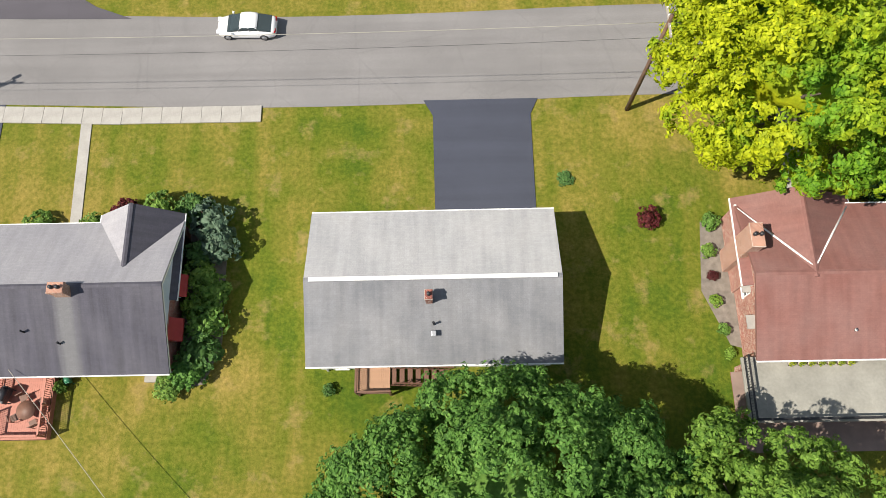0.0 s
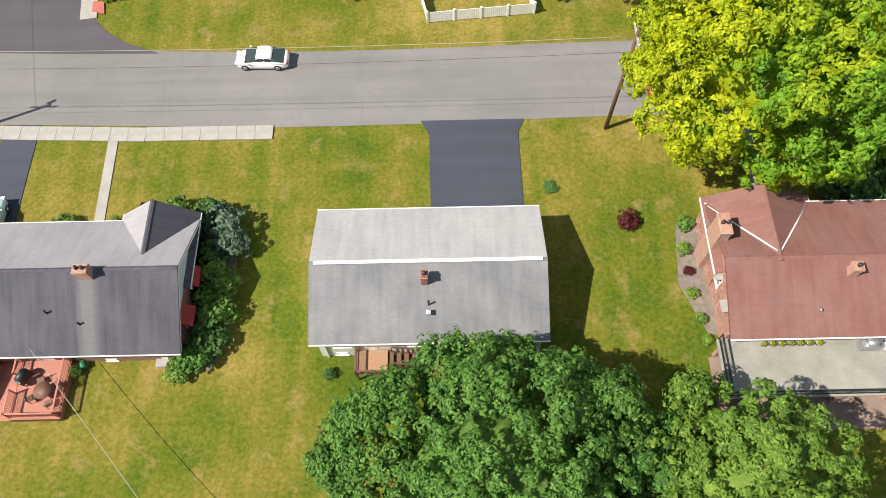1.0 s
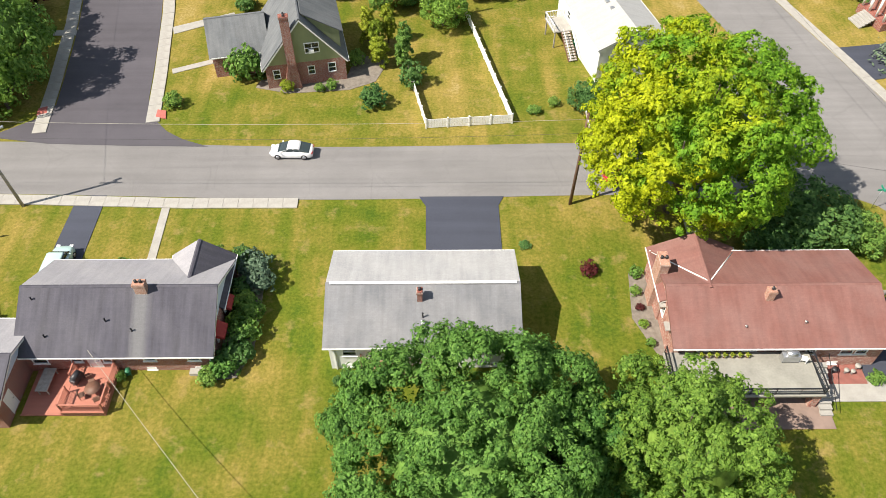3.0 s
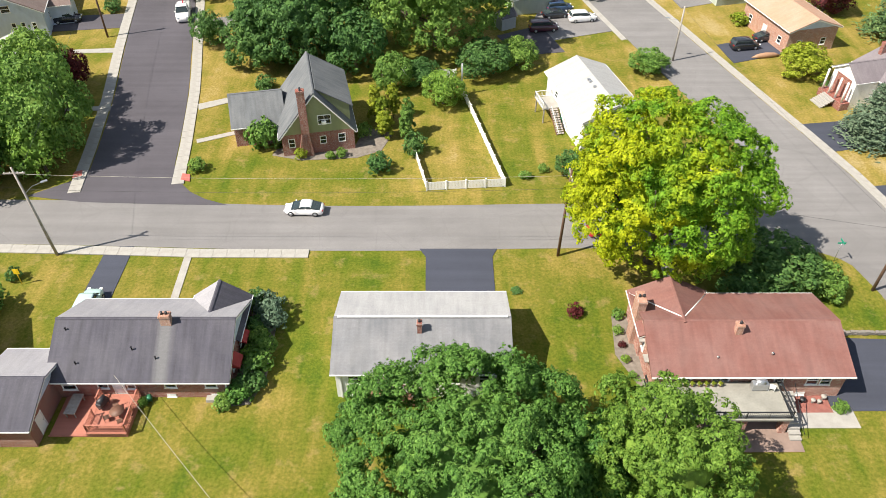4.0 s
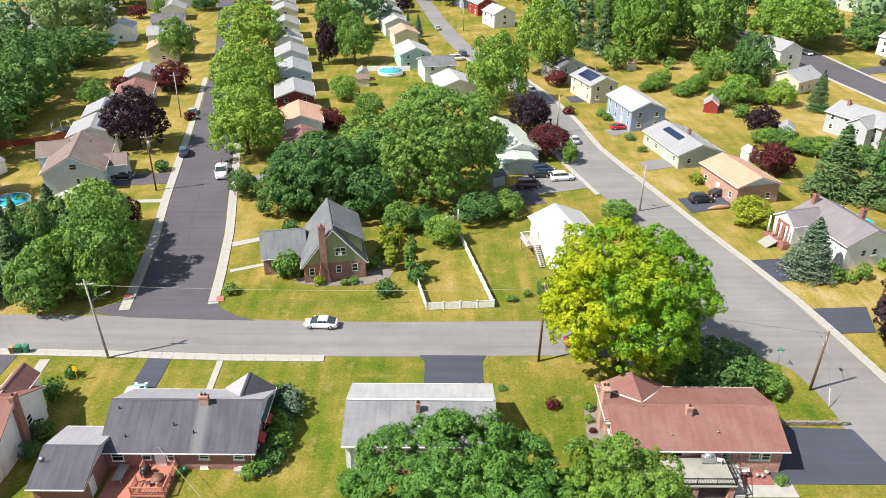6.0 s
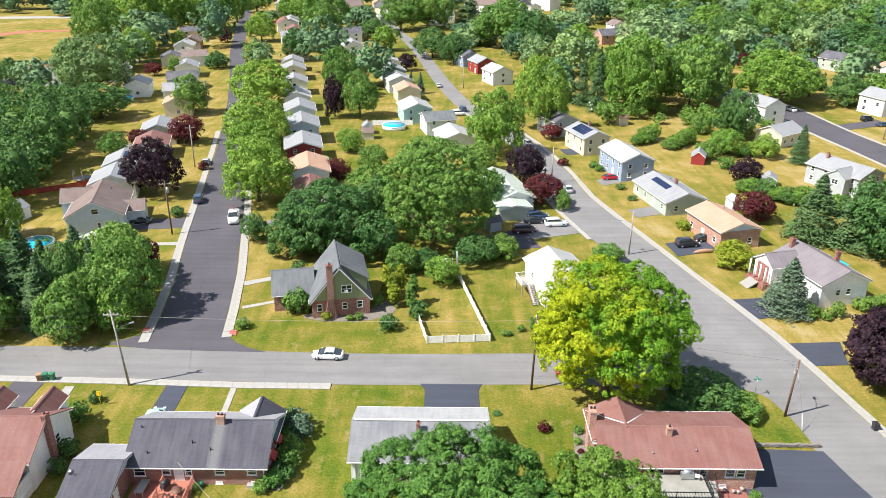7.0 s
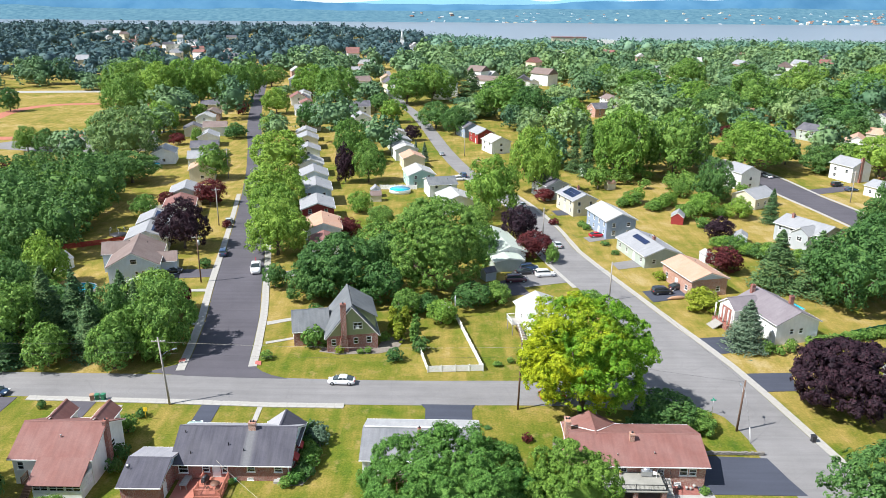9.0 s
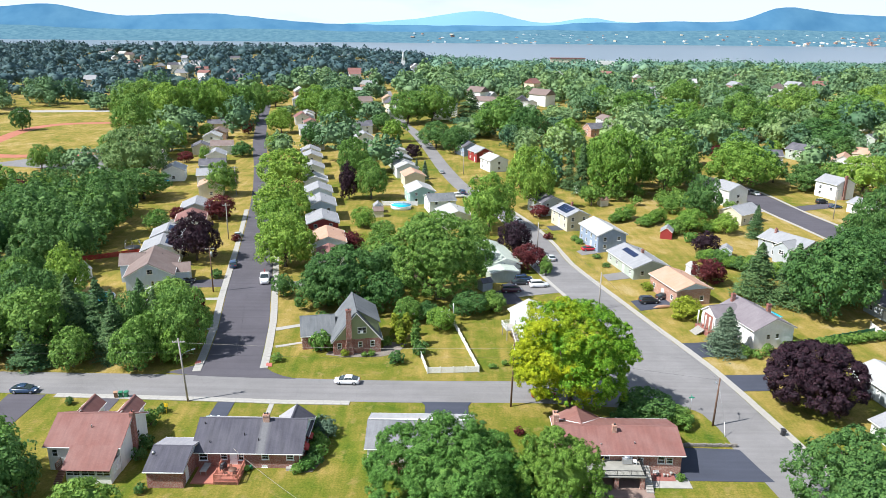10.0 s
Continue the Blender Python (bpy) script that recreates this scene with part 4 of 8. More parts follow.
def finer(v, f):
    """The ball's triangles split in four."""
    v, out, seen = [tuple(p) for p in v], [], {}

    def mid(a, b):
        key = (min(a, b), max(a, b))
        if key not in seen:
            p = (np.array(v[a]) + np.array(v[b])) / 2
            v.append(tuple(p / np.linalg.norm(p)))
            seen[key] = len(v) - 1
        return seen[key]
    for a, b, c in f:
        x, y, z = mid(a, b), mid(b, c), mid(c, a)
        out += [(a, x, z), (x, b, y), (z, y, c), (x, y, z)]
    return np.array(v), np.array(out)


LUMP_V, LUMP_F = finer(ICO_V, ICO_F)


def heartwood(R, H, rng, shrink=0.5):
    """The uneven dense inside of a crown, where twigs stop the light."""
    bv, bf = (LUMP_V, LUMP_F) if shrink < 0.6 else (ICO_V, np.array(ICO_F))
    w = shrink * (1 + rng.normal(scale=0.10, size=(len(bv), 1)))
    return bv * w * np.array([R, R, H * 0.5]) + np.array([0, 0, H * 0.47]), bf


def broadleaf_meshes(seed, R, H, base, n_lobes, n_leaf, size, mat, lobe=(0.26, 0.42), ragged=1.0, sprig=1):
    """sprig: leaves fanned round each shoot tip."""
    rng = np.random.default_rng(seed)
    pos, nor, cen, rad = crown_points(rng, R, H, n_lobes, n_leaf // sprig, lobe, ragged)
    if sprig > 1:
        d = rng.normal(size=(len(pos) * sprig, 3))
        d /= np.linalg.norm(d, axis=1, keepdims=True)
        out = np.repeat(nor / np.linalg.norm(nor, axis=1, keepdims=True), sprig, 0)
        d = d + out * np.maximum(0, -np.sum(d * out, 1))[:, None] * 1.6
        pos, nor = np.repeat(pos, sprig, 0) + d * size * 1.6, out * 0.9 + d * 0.8
    pos = pos + np.array([0, 0, base])
    core, tris = heartwood(R, H, rng)
    crown = quad_cloud("crown", blades(pos, nor, size, rng), mat, (core + np.array([0, 0, base]), tris))
    r0 = 0.045 * R + 0.05
    bits = [tube("t", [(0, 0, -0.2), (0, 0, base * 0.5), (0.1, 0.05, base + H * 0.25), (0.15, 0.1, base + H * 0.6)], [r0 * 1.3, r0, r0 * 0.75, r0 * 0.25], "bark", 8)]
    for c in cen[:: max(1, n_lobes // 9)]:
        e = Vector(c) + Vector((0, 0, base))
        s = Vector((0.05, 0.03, base + H * 0.12))
        bits.append(tube("t", [s, s.lerp(e, 0.5) + Vector((0, 0, -0.06 * H)), e], [r0 * 0.5, r0 * 0.32, r0 * 0.1], "bark", 5))
    return crown, join_meshes("trunk", bits, "bark")


def conifer_meshes(seed, R, H, n_leaf, size, mat, bare=0.08):
    rng = np.random.default_rng(seed)
    n_br = 90
    bz = np.linspace(bare, 0.97, n_br) ** 0.95
    ba = np.arange(n_br) * 2.39996 + rng.normal(scale=0.3, size=n_br)
    bl = R * (1 - bz) ** 0.85 * rng.uniform(0.75, 1.12, n_br) + 0.12 * R * (1 - bz)
    pick = rng.choice(n_br, n_leaf, p=(bl + 0.1 * R) / np.sum(bl + 0.1 * R))
    u = rng.uniform(0.12, 1.0, n_leaf) ** 0.7
    spread = 0.32 * bl[pick] * rng.normal(size=n_leaf) * (0.4 + 0.6 * u)
    a = ba[pick]
    rad = u * bl[pick]
    pos = np.stack([rad * np.cos(a) - spread * np.sin(a), rad * np.sin(a) + spread * np.cos(a), bz[pick] * H - 0.10 * rad - 0.25 * rad ** 2 / (R + 0.1) + rng.normal(scale=0.03 * R, size=n_leaf)], 1)
    nor = np.stack([np.cos(a) * 0.55, np.sin(a) * 0.55, np.ones(n_leaf)], 1) + rng.normal(scale=0.35, size=(n_leaf, 3))
    crown = quad_cloud("crown", blades(pos, nor, size, rng, 0.4), mat)
    trunk = tube("trunk", [(0, 0, -0.2), (0, 0, H * 0.5), (0, 0, H * 0.97)], [0.05 * R + 0.06, 0.035 * R + 0.03, 0.02], "bark", 7)
    return crown, trunk


TREE_SPOTS = []
LABELS = {"leaf_maple": "broad deep-green maple with a full rounded crown", "leaf_turn": "large maple turning yellow on one side", "leaf_light": "light-green leafy tree with a loose crown",
          "leaf_mid": "green leafy tree with a full crown", "leaf_silver": "tall pale grey-green tree with a soft pointed crown", "leaf_dark": "dark-green leafy tree with a dense crown", "leaf_fir": "dark green conifer with layered branches", "leaf_blue": "blue-grey spruce with drooping branches",
          "leaf_purple": "purple-leaved plum tree with a dense crown", "leaf_red": "dark red leafy ornamental tree", "leaf_yellow": "yellow-green leafy garden shrub"}


def place_tree(x, y, meshes, m, label, name="tree", cat="tree", group=""):
    root = thing(name, label, cat, m, group)
    part("crown", meshes[0], root)
    part("trunk", meshes[1], root)
    return root


def tree(x, y, R, H, mat="leaf_mid", kind="M", seed=0, base=None, label=None, group="trees of the neighbourhood"):
    """A tree scaled from a small family of shared shapes. kinds: L, M, S, F (far), shrub B, conifer C, cone shrub K."""
    TREE_SPOTS.append((x, y, R))
    v = seed % 3
    if kind == "L":
        R0, H0, b0, me = 9.0, 13.0, 1.2, cached(("L", mat, v), lambda: broadleaf_meshes(100 + v, 9.0, 13.0, 1.2, 64, 9600, 0.33, mat, (0.18, 0.30), 0.7, 3))
    elif kind == "M":
        R0, H0, b0, me = 5.0, 7.5, 0.7, cached(("M", mat, v), lambda: broadleaf_meshes(200 + v, 5.0, 7.5, 0.7, 36, 3600, 0.28, mat, (0.22, 0.36), 0.9, 2))
    elif kind == "F":
        R0, H0, b0, me = 6.0, 9.0, 1.2, cached(("F", mat, v), lambda: broadleaf_meshes(300 + v, 6.0, 9.0, 1.2, 34, 2000, 0.42, mat, (0.22, 0.36), 0.9))
    elif kind == "B":
        R0, H0, b0, me = 1.5, 2.0, 0.1, cached(("B", mat, v), lambda: broadleaf_meshes(400 + v, 1.5, 2.0, 0.1, 18, 900, 0.16, mat, (0.3, 0.46), 0.9))
    elif kind == "C":
        R0, H0, b0, me = 4.0, 14.0, 0.0, cached(("C", mat, v), lambda: conifer_meshes(500 + v, 4.0, 14.0, 7500, 0.27, mat))
    else:
        R0, H0, b0, me = 0.9, 4.0, 0.0, cached(("K", mat, v), lambda: broadleaf_meshes(600 + v, 0.9, 3.9, 0.1, 24, 1400, 0.17, mat, (0.32, 0.46), 0.6))
    names = {"B": ("shrub", "shrub"), "K": ("cypress_shrub", "shrub")}.get(kind, ("tree", "tree"))
    m = pose(x, y, terrain(x, y), 0, 0, (seed * 77) % 360) @ Matrix.Diagonal((R / R0, R / R0, H / (H0 + b0), 1))
    return place_tree(x, y, me, m, label or LABELS[mat], *names, group=group if names[0] == "tree" else "garden shrubs")


def woods(name, label, spots, mat, per, size, seed, lobes=10, lobe=(0.2, 0.36), core=0.88):
    """Far trees beyond counting: one mesh of small leafy clumps with gaps."""
    rng = np.random.default_rng(seed)
    shapes = []
    for v in range(5):
        pos, nor, cen, rad = crown_points(rng, 1.0, 1.5, lobes, per, lobe, 1.4)
        shapes.append((pos, nor, *heartwood(1.0, 1.5, rng, core)))
    out, cvs, cfs, count = [], [], [], 0
    for i, (x, y, R, H) in enumerate(spots):
        pos, nor, cv, cf = shapes[i % 5]
        a = rng.uniform(0, 6.28)
        c, s = math.cos(a), math.sin(a)
        p = np.stack([pos[:, 0] * c - pos[:, 1] * s, pos[:, 0] * s + pos[:, 1] * c, pos[:, 2]], 1) * np.array([R, R, H / 1.5])
        q = np.stack([nor[:, 0] * c - nor[:, 1] * s, nor[:, 0] * s + nor[:, 1] * c, nor[:, 2]], 1)
        foot = np.array([x, y, terrain(x, y) + H * 0.12])
        out.append(blades(p + foot, q, size * R / 6.0, rng, 0.7))
        cvs.append(np.stack([cv[:, 0] * c - cv[:, 1] * s, cv[:, 0] * s + cv[:, 1] * c, cv[:, 2]], 1) * np.array([R, R, H / 1.5]) + foot)
        cfs.append(cf + count)
        count += len(cv)
    return thing(name, label, "woods", kind="stuff", me=quad_cloud(name, np.concatenate(out), mat, (np.concatenate(cvs), np.concatenate(cfs))))


# ---- vehicles ----
def car(label, x, y, rot, paint, style="sedan", group="parked cars", z=0.06):
    """A car along its own x axis (front at +x): body, cabin glass, roof, wheels, lamps, mirrors."""
    Lc, W, Hh = {"sedan": (4.6, 1.8, 1.40), "suv": (4.7, 1.92, 1.75), "van": (5.0, 1.95, 1.8), "truck": (6.2, 2.3, 2.4)}[style]
    root = thing("car" if style != "truck" else "tow_truck", label, "car" if style != "truck" else "truck", pose(x, y, z, 0, 0, rot), group)

    def loft(name, stations, mat, close=True):
        vs, fs = [], []
        for sx, hw, zb, zt, inset in stations:
            c = min(0.12, (zt - zb) * 0.4)
            sec = [(-hw + 0.05, zb), (-hw, zb + c), (-hw, zt - c * 1.2), (-hw + inset, zt), (hw - inset, zt), (hw, zt - c * 1.2), (hw, zb + c), (hw - 0.05, zb)]
            vs += [(sx, yy, zz) for yy, zz in sec]
        k = 8
        for i in range(len(stations) - 1):
            for j in range(k):
                fs.append((i * k + j, i * k + (j + 1) % k, (i + 1) * k + (j + 1) % k, (i + 1) * k + j))
        fs += [tuple(range(k))[::-1], tuple((len(stations) - 1) * k + j for j in range(k))]
        fs = [f[::-1] for f in fs]
        return mesh_of(name, vs, fs, mat, name != "cabin_glass")

    h2, w2 = Lc / 2, W / 2
    hood = 0.64 * Hh if style != "truck" else 0.6 * Hh
    key = (style, paint)
    body = cached(("cb", *key), lambda: loft("body", [(-h2, w2 * 0.66, 0.36, hood * 0.84, 0.10), (-h2 + 0.07, w2 * 0.80, 0.28, hood * 0.96, 0.14), (-h2 + 0.22, w2 * 0.91, 0.24, hood * 1.03, 0.16), (-h2 + 0.7, w2 * 0.99, 0.20, hood * 1.06, 0.16), (-0.3, w2, 0.20, hood * 1.04, 0.12), (h2 - 1.4, w2, 0.20, hood * 0.99, 0.14),
                                                          (h2 - 0.75, w2 * 0.98, 0.20, hood * 0.91, 0.20), (h2 - 0.32, w2 * 0.90, 0.22, hood * 0.80, 0.22), (h2 - 0.10, w2 * 0.74, 0.26, hood * 0.68, 0.20), (h2, w2 * 0.52, 0.34, hood * 0.58, 0.12)], paint))
    part("body", body, root)
    rear = {"sedan": -h2 + 0.32, "suv": -h2 + 0.12, "van": -h2 + 0.1, "truck": 0.2}[style]
    rtop = {"sedan": -h2 + 1.45, "suv": -h2 + 0.45, "van": -h2 + 0.35, "truck": 0.35}[style]
    ftop = {"sedan": 0.22, "suv": 0.55, "van": 0.8, "truck": 1.4}[style]
    front = {"sedan": 1.40, "suv": 1.25, "van": 1.6, "truck": 1.9}[style]
    zb = hood * 1.0
    cab = [(rear, w2 * 0.86, zb - 0.02, zb + 0.05, 0.05), (rtop, w2 * 0.84, zb - 0.02, Hh - 0.05, 0.14), (ftop, w2 * 0.84, zb - 0.02, Hh - 0.05, 0.14), (front, w2 * 0.88, zb - 0.04, zb + 0.03, 0.05)]
    part("cabin_glass", cached(("cg", style), lambda: loft("cabin_glass", cab, "car_glass")), root, "dark tinted car windows")
    roof = [(rtop - 0.16, w2 * 0.70, Hh - 0.12, Hh - 0.06, 0.10), (rtop + 0.15, w2 * 0.80, Hh - 0.09, Hh, 0.16), ((rtop + ftop) / 2, w2 * 0.82, Hh - 0.09, Hh + 0.02, 0.16), (ftop - 0.1, w2 * 0.80, Hh - 0.09, Hh, 0.16), (ftop + 0.14, w2 * 0.70, Hh - 0.13, Hh - 0.06, 0.10)]
    part("roof_panel", cached(("cr", *key), lambda: loft("roof_panel", roof, paint)), root)
    for sgn in (-1, 1):
        for px, tx in (((ftop + rtop) / 2, 0.0), (rtop, -0.30), (ftop, 0.42)):
            part("pillar", cached(("cp", style, paint, round(tx, 2), sgn), lambda: mesh_of("pillar", [(tx - 0.05, sgn * w2 * 0.885, zb - 0.02), (tx + 0.05, sgn * w2 * 0.885, zb - 0.02), (0.05, sgn * w2 * 0.78, Hh - 0.06), (-0.05, sgn * w2 * 0.78, Hh - 0.06),
                                                                                             (tx - 0.05, sgn * w2 * 0.83, zb - 0.02), (tx + 0.05, sgn * w2 * 0.83, zb - 0.02), (0.05, sgn * w2 * 0.72, Hh - 0.06), (-0.05, sgn * w2 * 0.72, Hh - 0.06)],
                                                                                            [(0, 1, 2, 3), (4, 7, 6, 5), (0, 3, 7, 4), (1, 5, 6, 2)], paint)), root, m=pose(px, 0, 0))
        part("wing_mirror", cached(("cm", paint), lambda: bevel_box("wing_mirror", -0.07, -0.1, 0, 0.07, 0.1, 0.13, paint, 0.02)), root, m=pose(front - 0.35, sgn * (w2 + 0.06), zb - 0.02))
        part("headlight", cached("chl", lambda: bevel_box("headlight", -0.16, -0.17, -0.06, 0.16, 0.17, 0.06, "lamp", 0.03)), root, m=pose(h2 - 0.17, sgn * w2 * 0.64, hood * 0.70))
        part("tail_light", cached("ctl", lambda: bevel_box("tail_light", -0.06, -0.2, -0.07, 0.06, 0.2, 0.07, "tail", 0.03)), root, m=pose(-h2 + 0.05, sgn * w2 * 0.60, hood * 0.84))
        for wx in (-h2 * 0.60, h2 * 0.62):
            r = 0.33 if style != "truck" else 0.45
            w = part("wheel", cached(("cw", r), lambda: tube("wheel", [(0, -0.11, 0), (0, -0.10, 0), (0, 0.10, 0), (0, 0.11, 0)], [r * 0.9, r, r, r * 0.9], "tyre", 18)), root, m=pose(wx, sgn * (w2 - 0.09), r))
            part("rim", cached(("crm", r), lambda: tube("rim", [(0, -0.125, 0), (0, 0.125, 0)], [r * 0.62, r * 0.62], "rim", 12)), w)
    if style == "truck":
        part("flatbed", cached("bed", lambda: bevel_box("flatbed", -3.1, -1.1, 0.8, 0.1, 1.1, 1.0, "steel", 0.03)), root)
        part("boom", cached("boom", lambda: tube("boom", [(-0.4, 0, 1.0), (-2.6, 0, 2.3)], [0.12, 0.09], "car_red")), root)
    return root


# ---- street furniture ----
def utility_pole(label, x, y, high, mat, lean=(0, 0), arm=None, lamp=None, transformer=False):
    root = thing("utility_pole", label, "utility pole", pose(x, y, terrain(x, y), lean[0], lean[1], 0), "utility poles")
    part("pole", tube("pole", [(0, 0, -0.3), (0, 0, high * 0.5), (0, 0, high)], [0.17, 0.145, 0.115], mat, 10), root)
    if arm is not None:
        part("crossarm", boxes("crossarm", [(-1.1, -0.06, high - 0.75, 1.1, 0.06, high - 0.62)], "grey_wood"), root, m=pose(0, 0, 0, 0, 0, arm))
        for s in (-0.95, -0.4, 0.4, 0.95):
            part("insulator", cached("insul", lambda: tube("insulator", [(0, 0, 0), (0, 0, 0.08), (0, 0, 0.16)], [0.03, 0.05, 0.02], "white", 6)), root, m=pose(0, 0, 0, 0, 0, arm) @ pose(s, 0, high - 0.62))
    if lamp is not None:
        part("lamp_arm", tube("lamp_arm", [(0, 0, high * 0.72), (0.9, 0, high * 0.77), (1.9, 0, high * 0.78)], [0.035, 0.03, 0.03], "steel", 6), root, m=pose(0, 0, 0, 0, 0, lamp))
        part("lamp_head", cached("lamphead", lambda: bevel_box("lamp_head", 1.8, -0.13, -0.06, 2.45, 0.13, 0.09, "steel", 0.04)), root, m=pose(0, 0, high * 0.78, 0, 0, lamp))
    if transformer:
        part("transformer", tube("transformer", [(0.3, 0, high * 0.78), (0.3, 0, high * 0.88)], [0.24, 0.24], "steel", 12), root)
    return root


def wire(label, a, b, sag, r=0.012, mat="cable_dark"):
    a, b = Vector(a), Vector(b)
    pts = [a.lerp(b, i / 16) - Vector((0, 0, 4 * sag * (i / 16) * (1 - i / 16))) for i in range(17)]
    return thing("overhead_wire", label, "wire", me=tube("overhead_wire", pts, [r] * 17, mat, 5), group="overhead wires")


# ---- the grey-roofed house in the middle ----
def middle_house():
    L, D, ze, zr = 15.3, 9.4, 3.65, 5.35
    root = thing("house", "white-sided ranch house with a weathered grey shingle roof", "house", pose(-0.92, 15.75, 0))
    wins = [("b", -6.0, 1.9, 1.2, 1.2), ("b", -4.2, 1.3, 0.95, 2.05, "d"), ("b", -1.0, 1.9, 1.0, 1.0), ("b", 2.5, 1.9, 1.6, 1.2), ("b", 5.6, 1.9, 1.2, 1.2), ("b", -6.2, 0.3, 0.8, 0.5), ("b", 5.6, 0.3, 0.8, 0.5),
            ("f", -5.4, 1.9, 1.4, 1.2), ("f", -2.6, 1.9, 1.4, 1.2), ("f", 0.9, 0.3, 0.95, 2.05, "d"), ("f", 4.6, 1.9, 2.2, 1.3), ("l", 1.8, 1.9, 1.0, 1.2), ("l", -1.8, 1.9, 1.0, 1.2), ("r", 1.8, 1.9, 1.0, 1.2)]
    # the front slope's paler copy paints in the glare seen on that side
    gable_block(root, Matrix(), L, D, ze, zr, "white_siding", "roof_grey", None, wins, 0.38, roof_front="roof_grey_glare")
    part("ridge_vent", boxes("ridge_vent", [(-7.7, -0.13, 0, 7.7, 0.13, 0.05)], "vinyl"), root, m=pose(0, 0, zr + 0.20))
    chimney(root, -0.25, -1.25, 4.4, 6.15, 0.42, 0.55)
    vent_pipe(root, 0.0, -2.75, 4.75, 0.3)
    part("roof_vent", bevel_box("roof_vent", -0.15, -0.17, 0, 0.15, 0.17, 0.22, "steel", 0.03), root, m=pose(0.0, -3.3, 4.55, 20, 0, 0))
    for x in (-7.2, 7.2):
        part("downspout", boxes("downspout", [(-0.05, -0.12, 0, 0.05, -0.02, 3.4)], "white"), root, m=pose(x, -D / 2, 0))
    part("stoop", boxes("stoop", [(-1.7, 4.7, 0, -0.1, 5.75, 0.35)], "concrete"), root)
    HOUSE_SPOTS.append((-0.9, 15.75, 8.5))
    deck = thing("deck", "brown-railed back landing with stairs against the house", "deck", pose(0, 0, 0))
    z = 1.25
    for i in range(15):
        part("board", cached("lboard", lambda: boxes("board", [(0, 0, -0.04, 0.138, 1.75, 0)], "tan_wood")), deck, m=pose(-6.0 + i * 0.142, 9.25, z))
    for px, py in ((-5.95, 9.3), (-3.9, 9.3), (-5.95, 10.9), (-3.9, 10.9)):
        part("post", cached("dpost", lambda: boxes("post", [(-0.06, -0.06, 0, 0.06, 0.06, 1.21)], "brown_wood")), deck, m=pose(px, py, 0))
    railing(deck, [(-6.0, 10.95), (-6.0, 9.25), (-3.8, 9.25)], z, 0.95, "brown_wood")
    n = 7
    for i in range(n):
        part("tread", cached("dtread", lambda: boxes("tread", [(0, 0, -0.05, 0.32, 1.1, 0)], "brown_wood")), deck, m=pose(-3.8 + i * 0.52, 9.8, z - (i + 1) * 0.165))
    for py in (9.78, 10.9):
        part("stringer", boxes("stringer", [(0, -0.03, -0.2, 4.0, 0.03, 0.0)], "brown_wood"), deck, m=pose(-3.8, py, z, 0, 17.4, 0))
        part("handrail", boxes("handrail", [(0, -0.05, 0.85, 4.0, 0.05, 0.92)], "brown_wood"), deck, m=pose(-3.8, py, z, 0, 17.4, 0))
        for i in range(11):
            part("baluster", cached("sbal", lambda: boxes("baluster", [(-0.025, -0.025, -0.1, 0.025, 0.025, 0.88)], "brown_wood")), deck, m=pose(-3.6 + i * 0.36, py, z - 0.1 - i * 0.112))


middle_house()


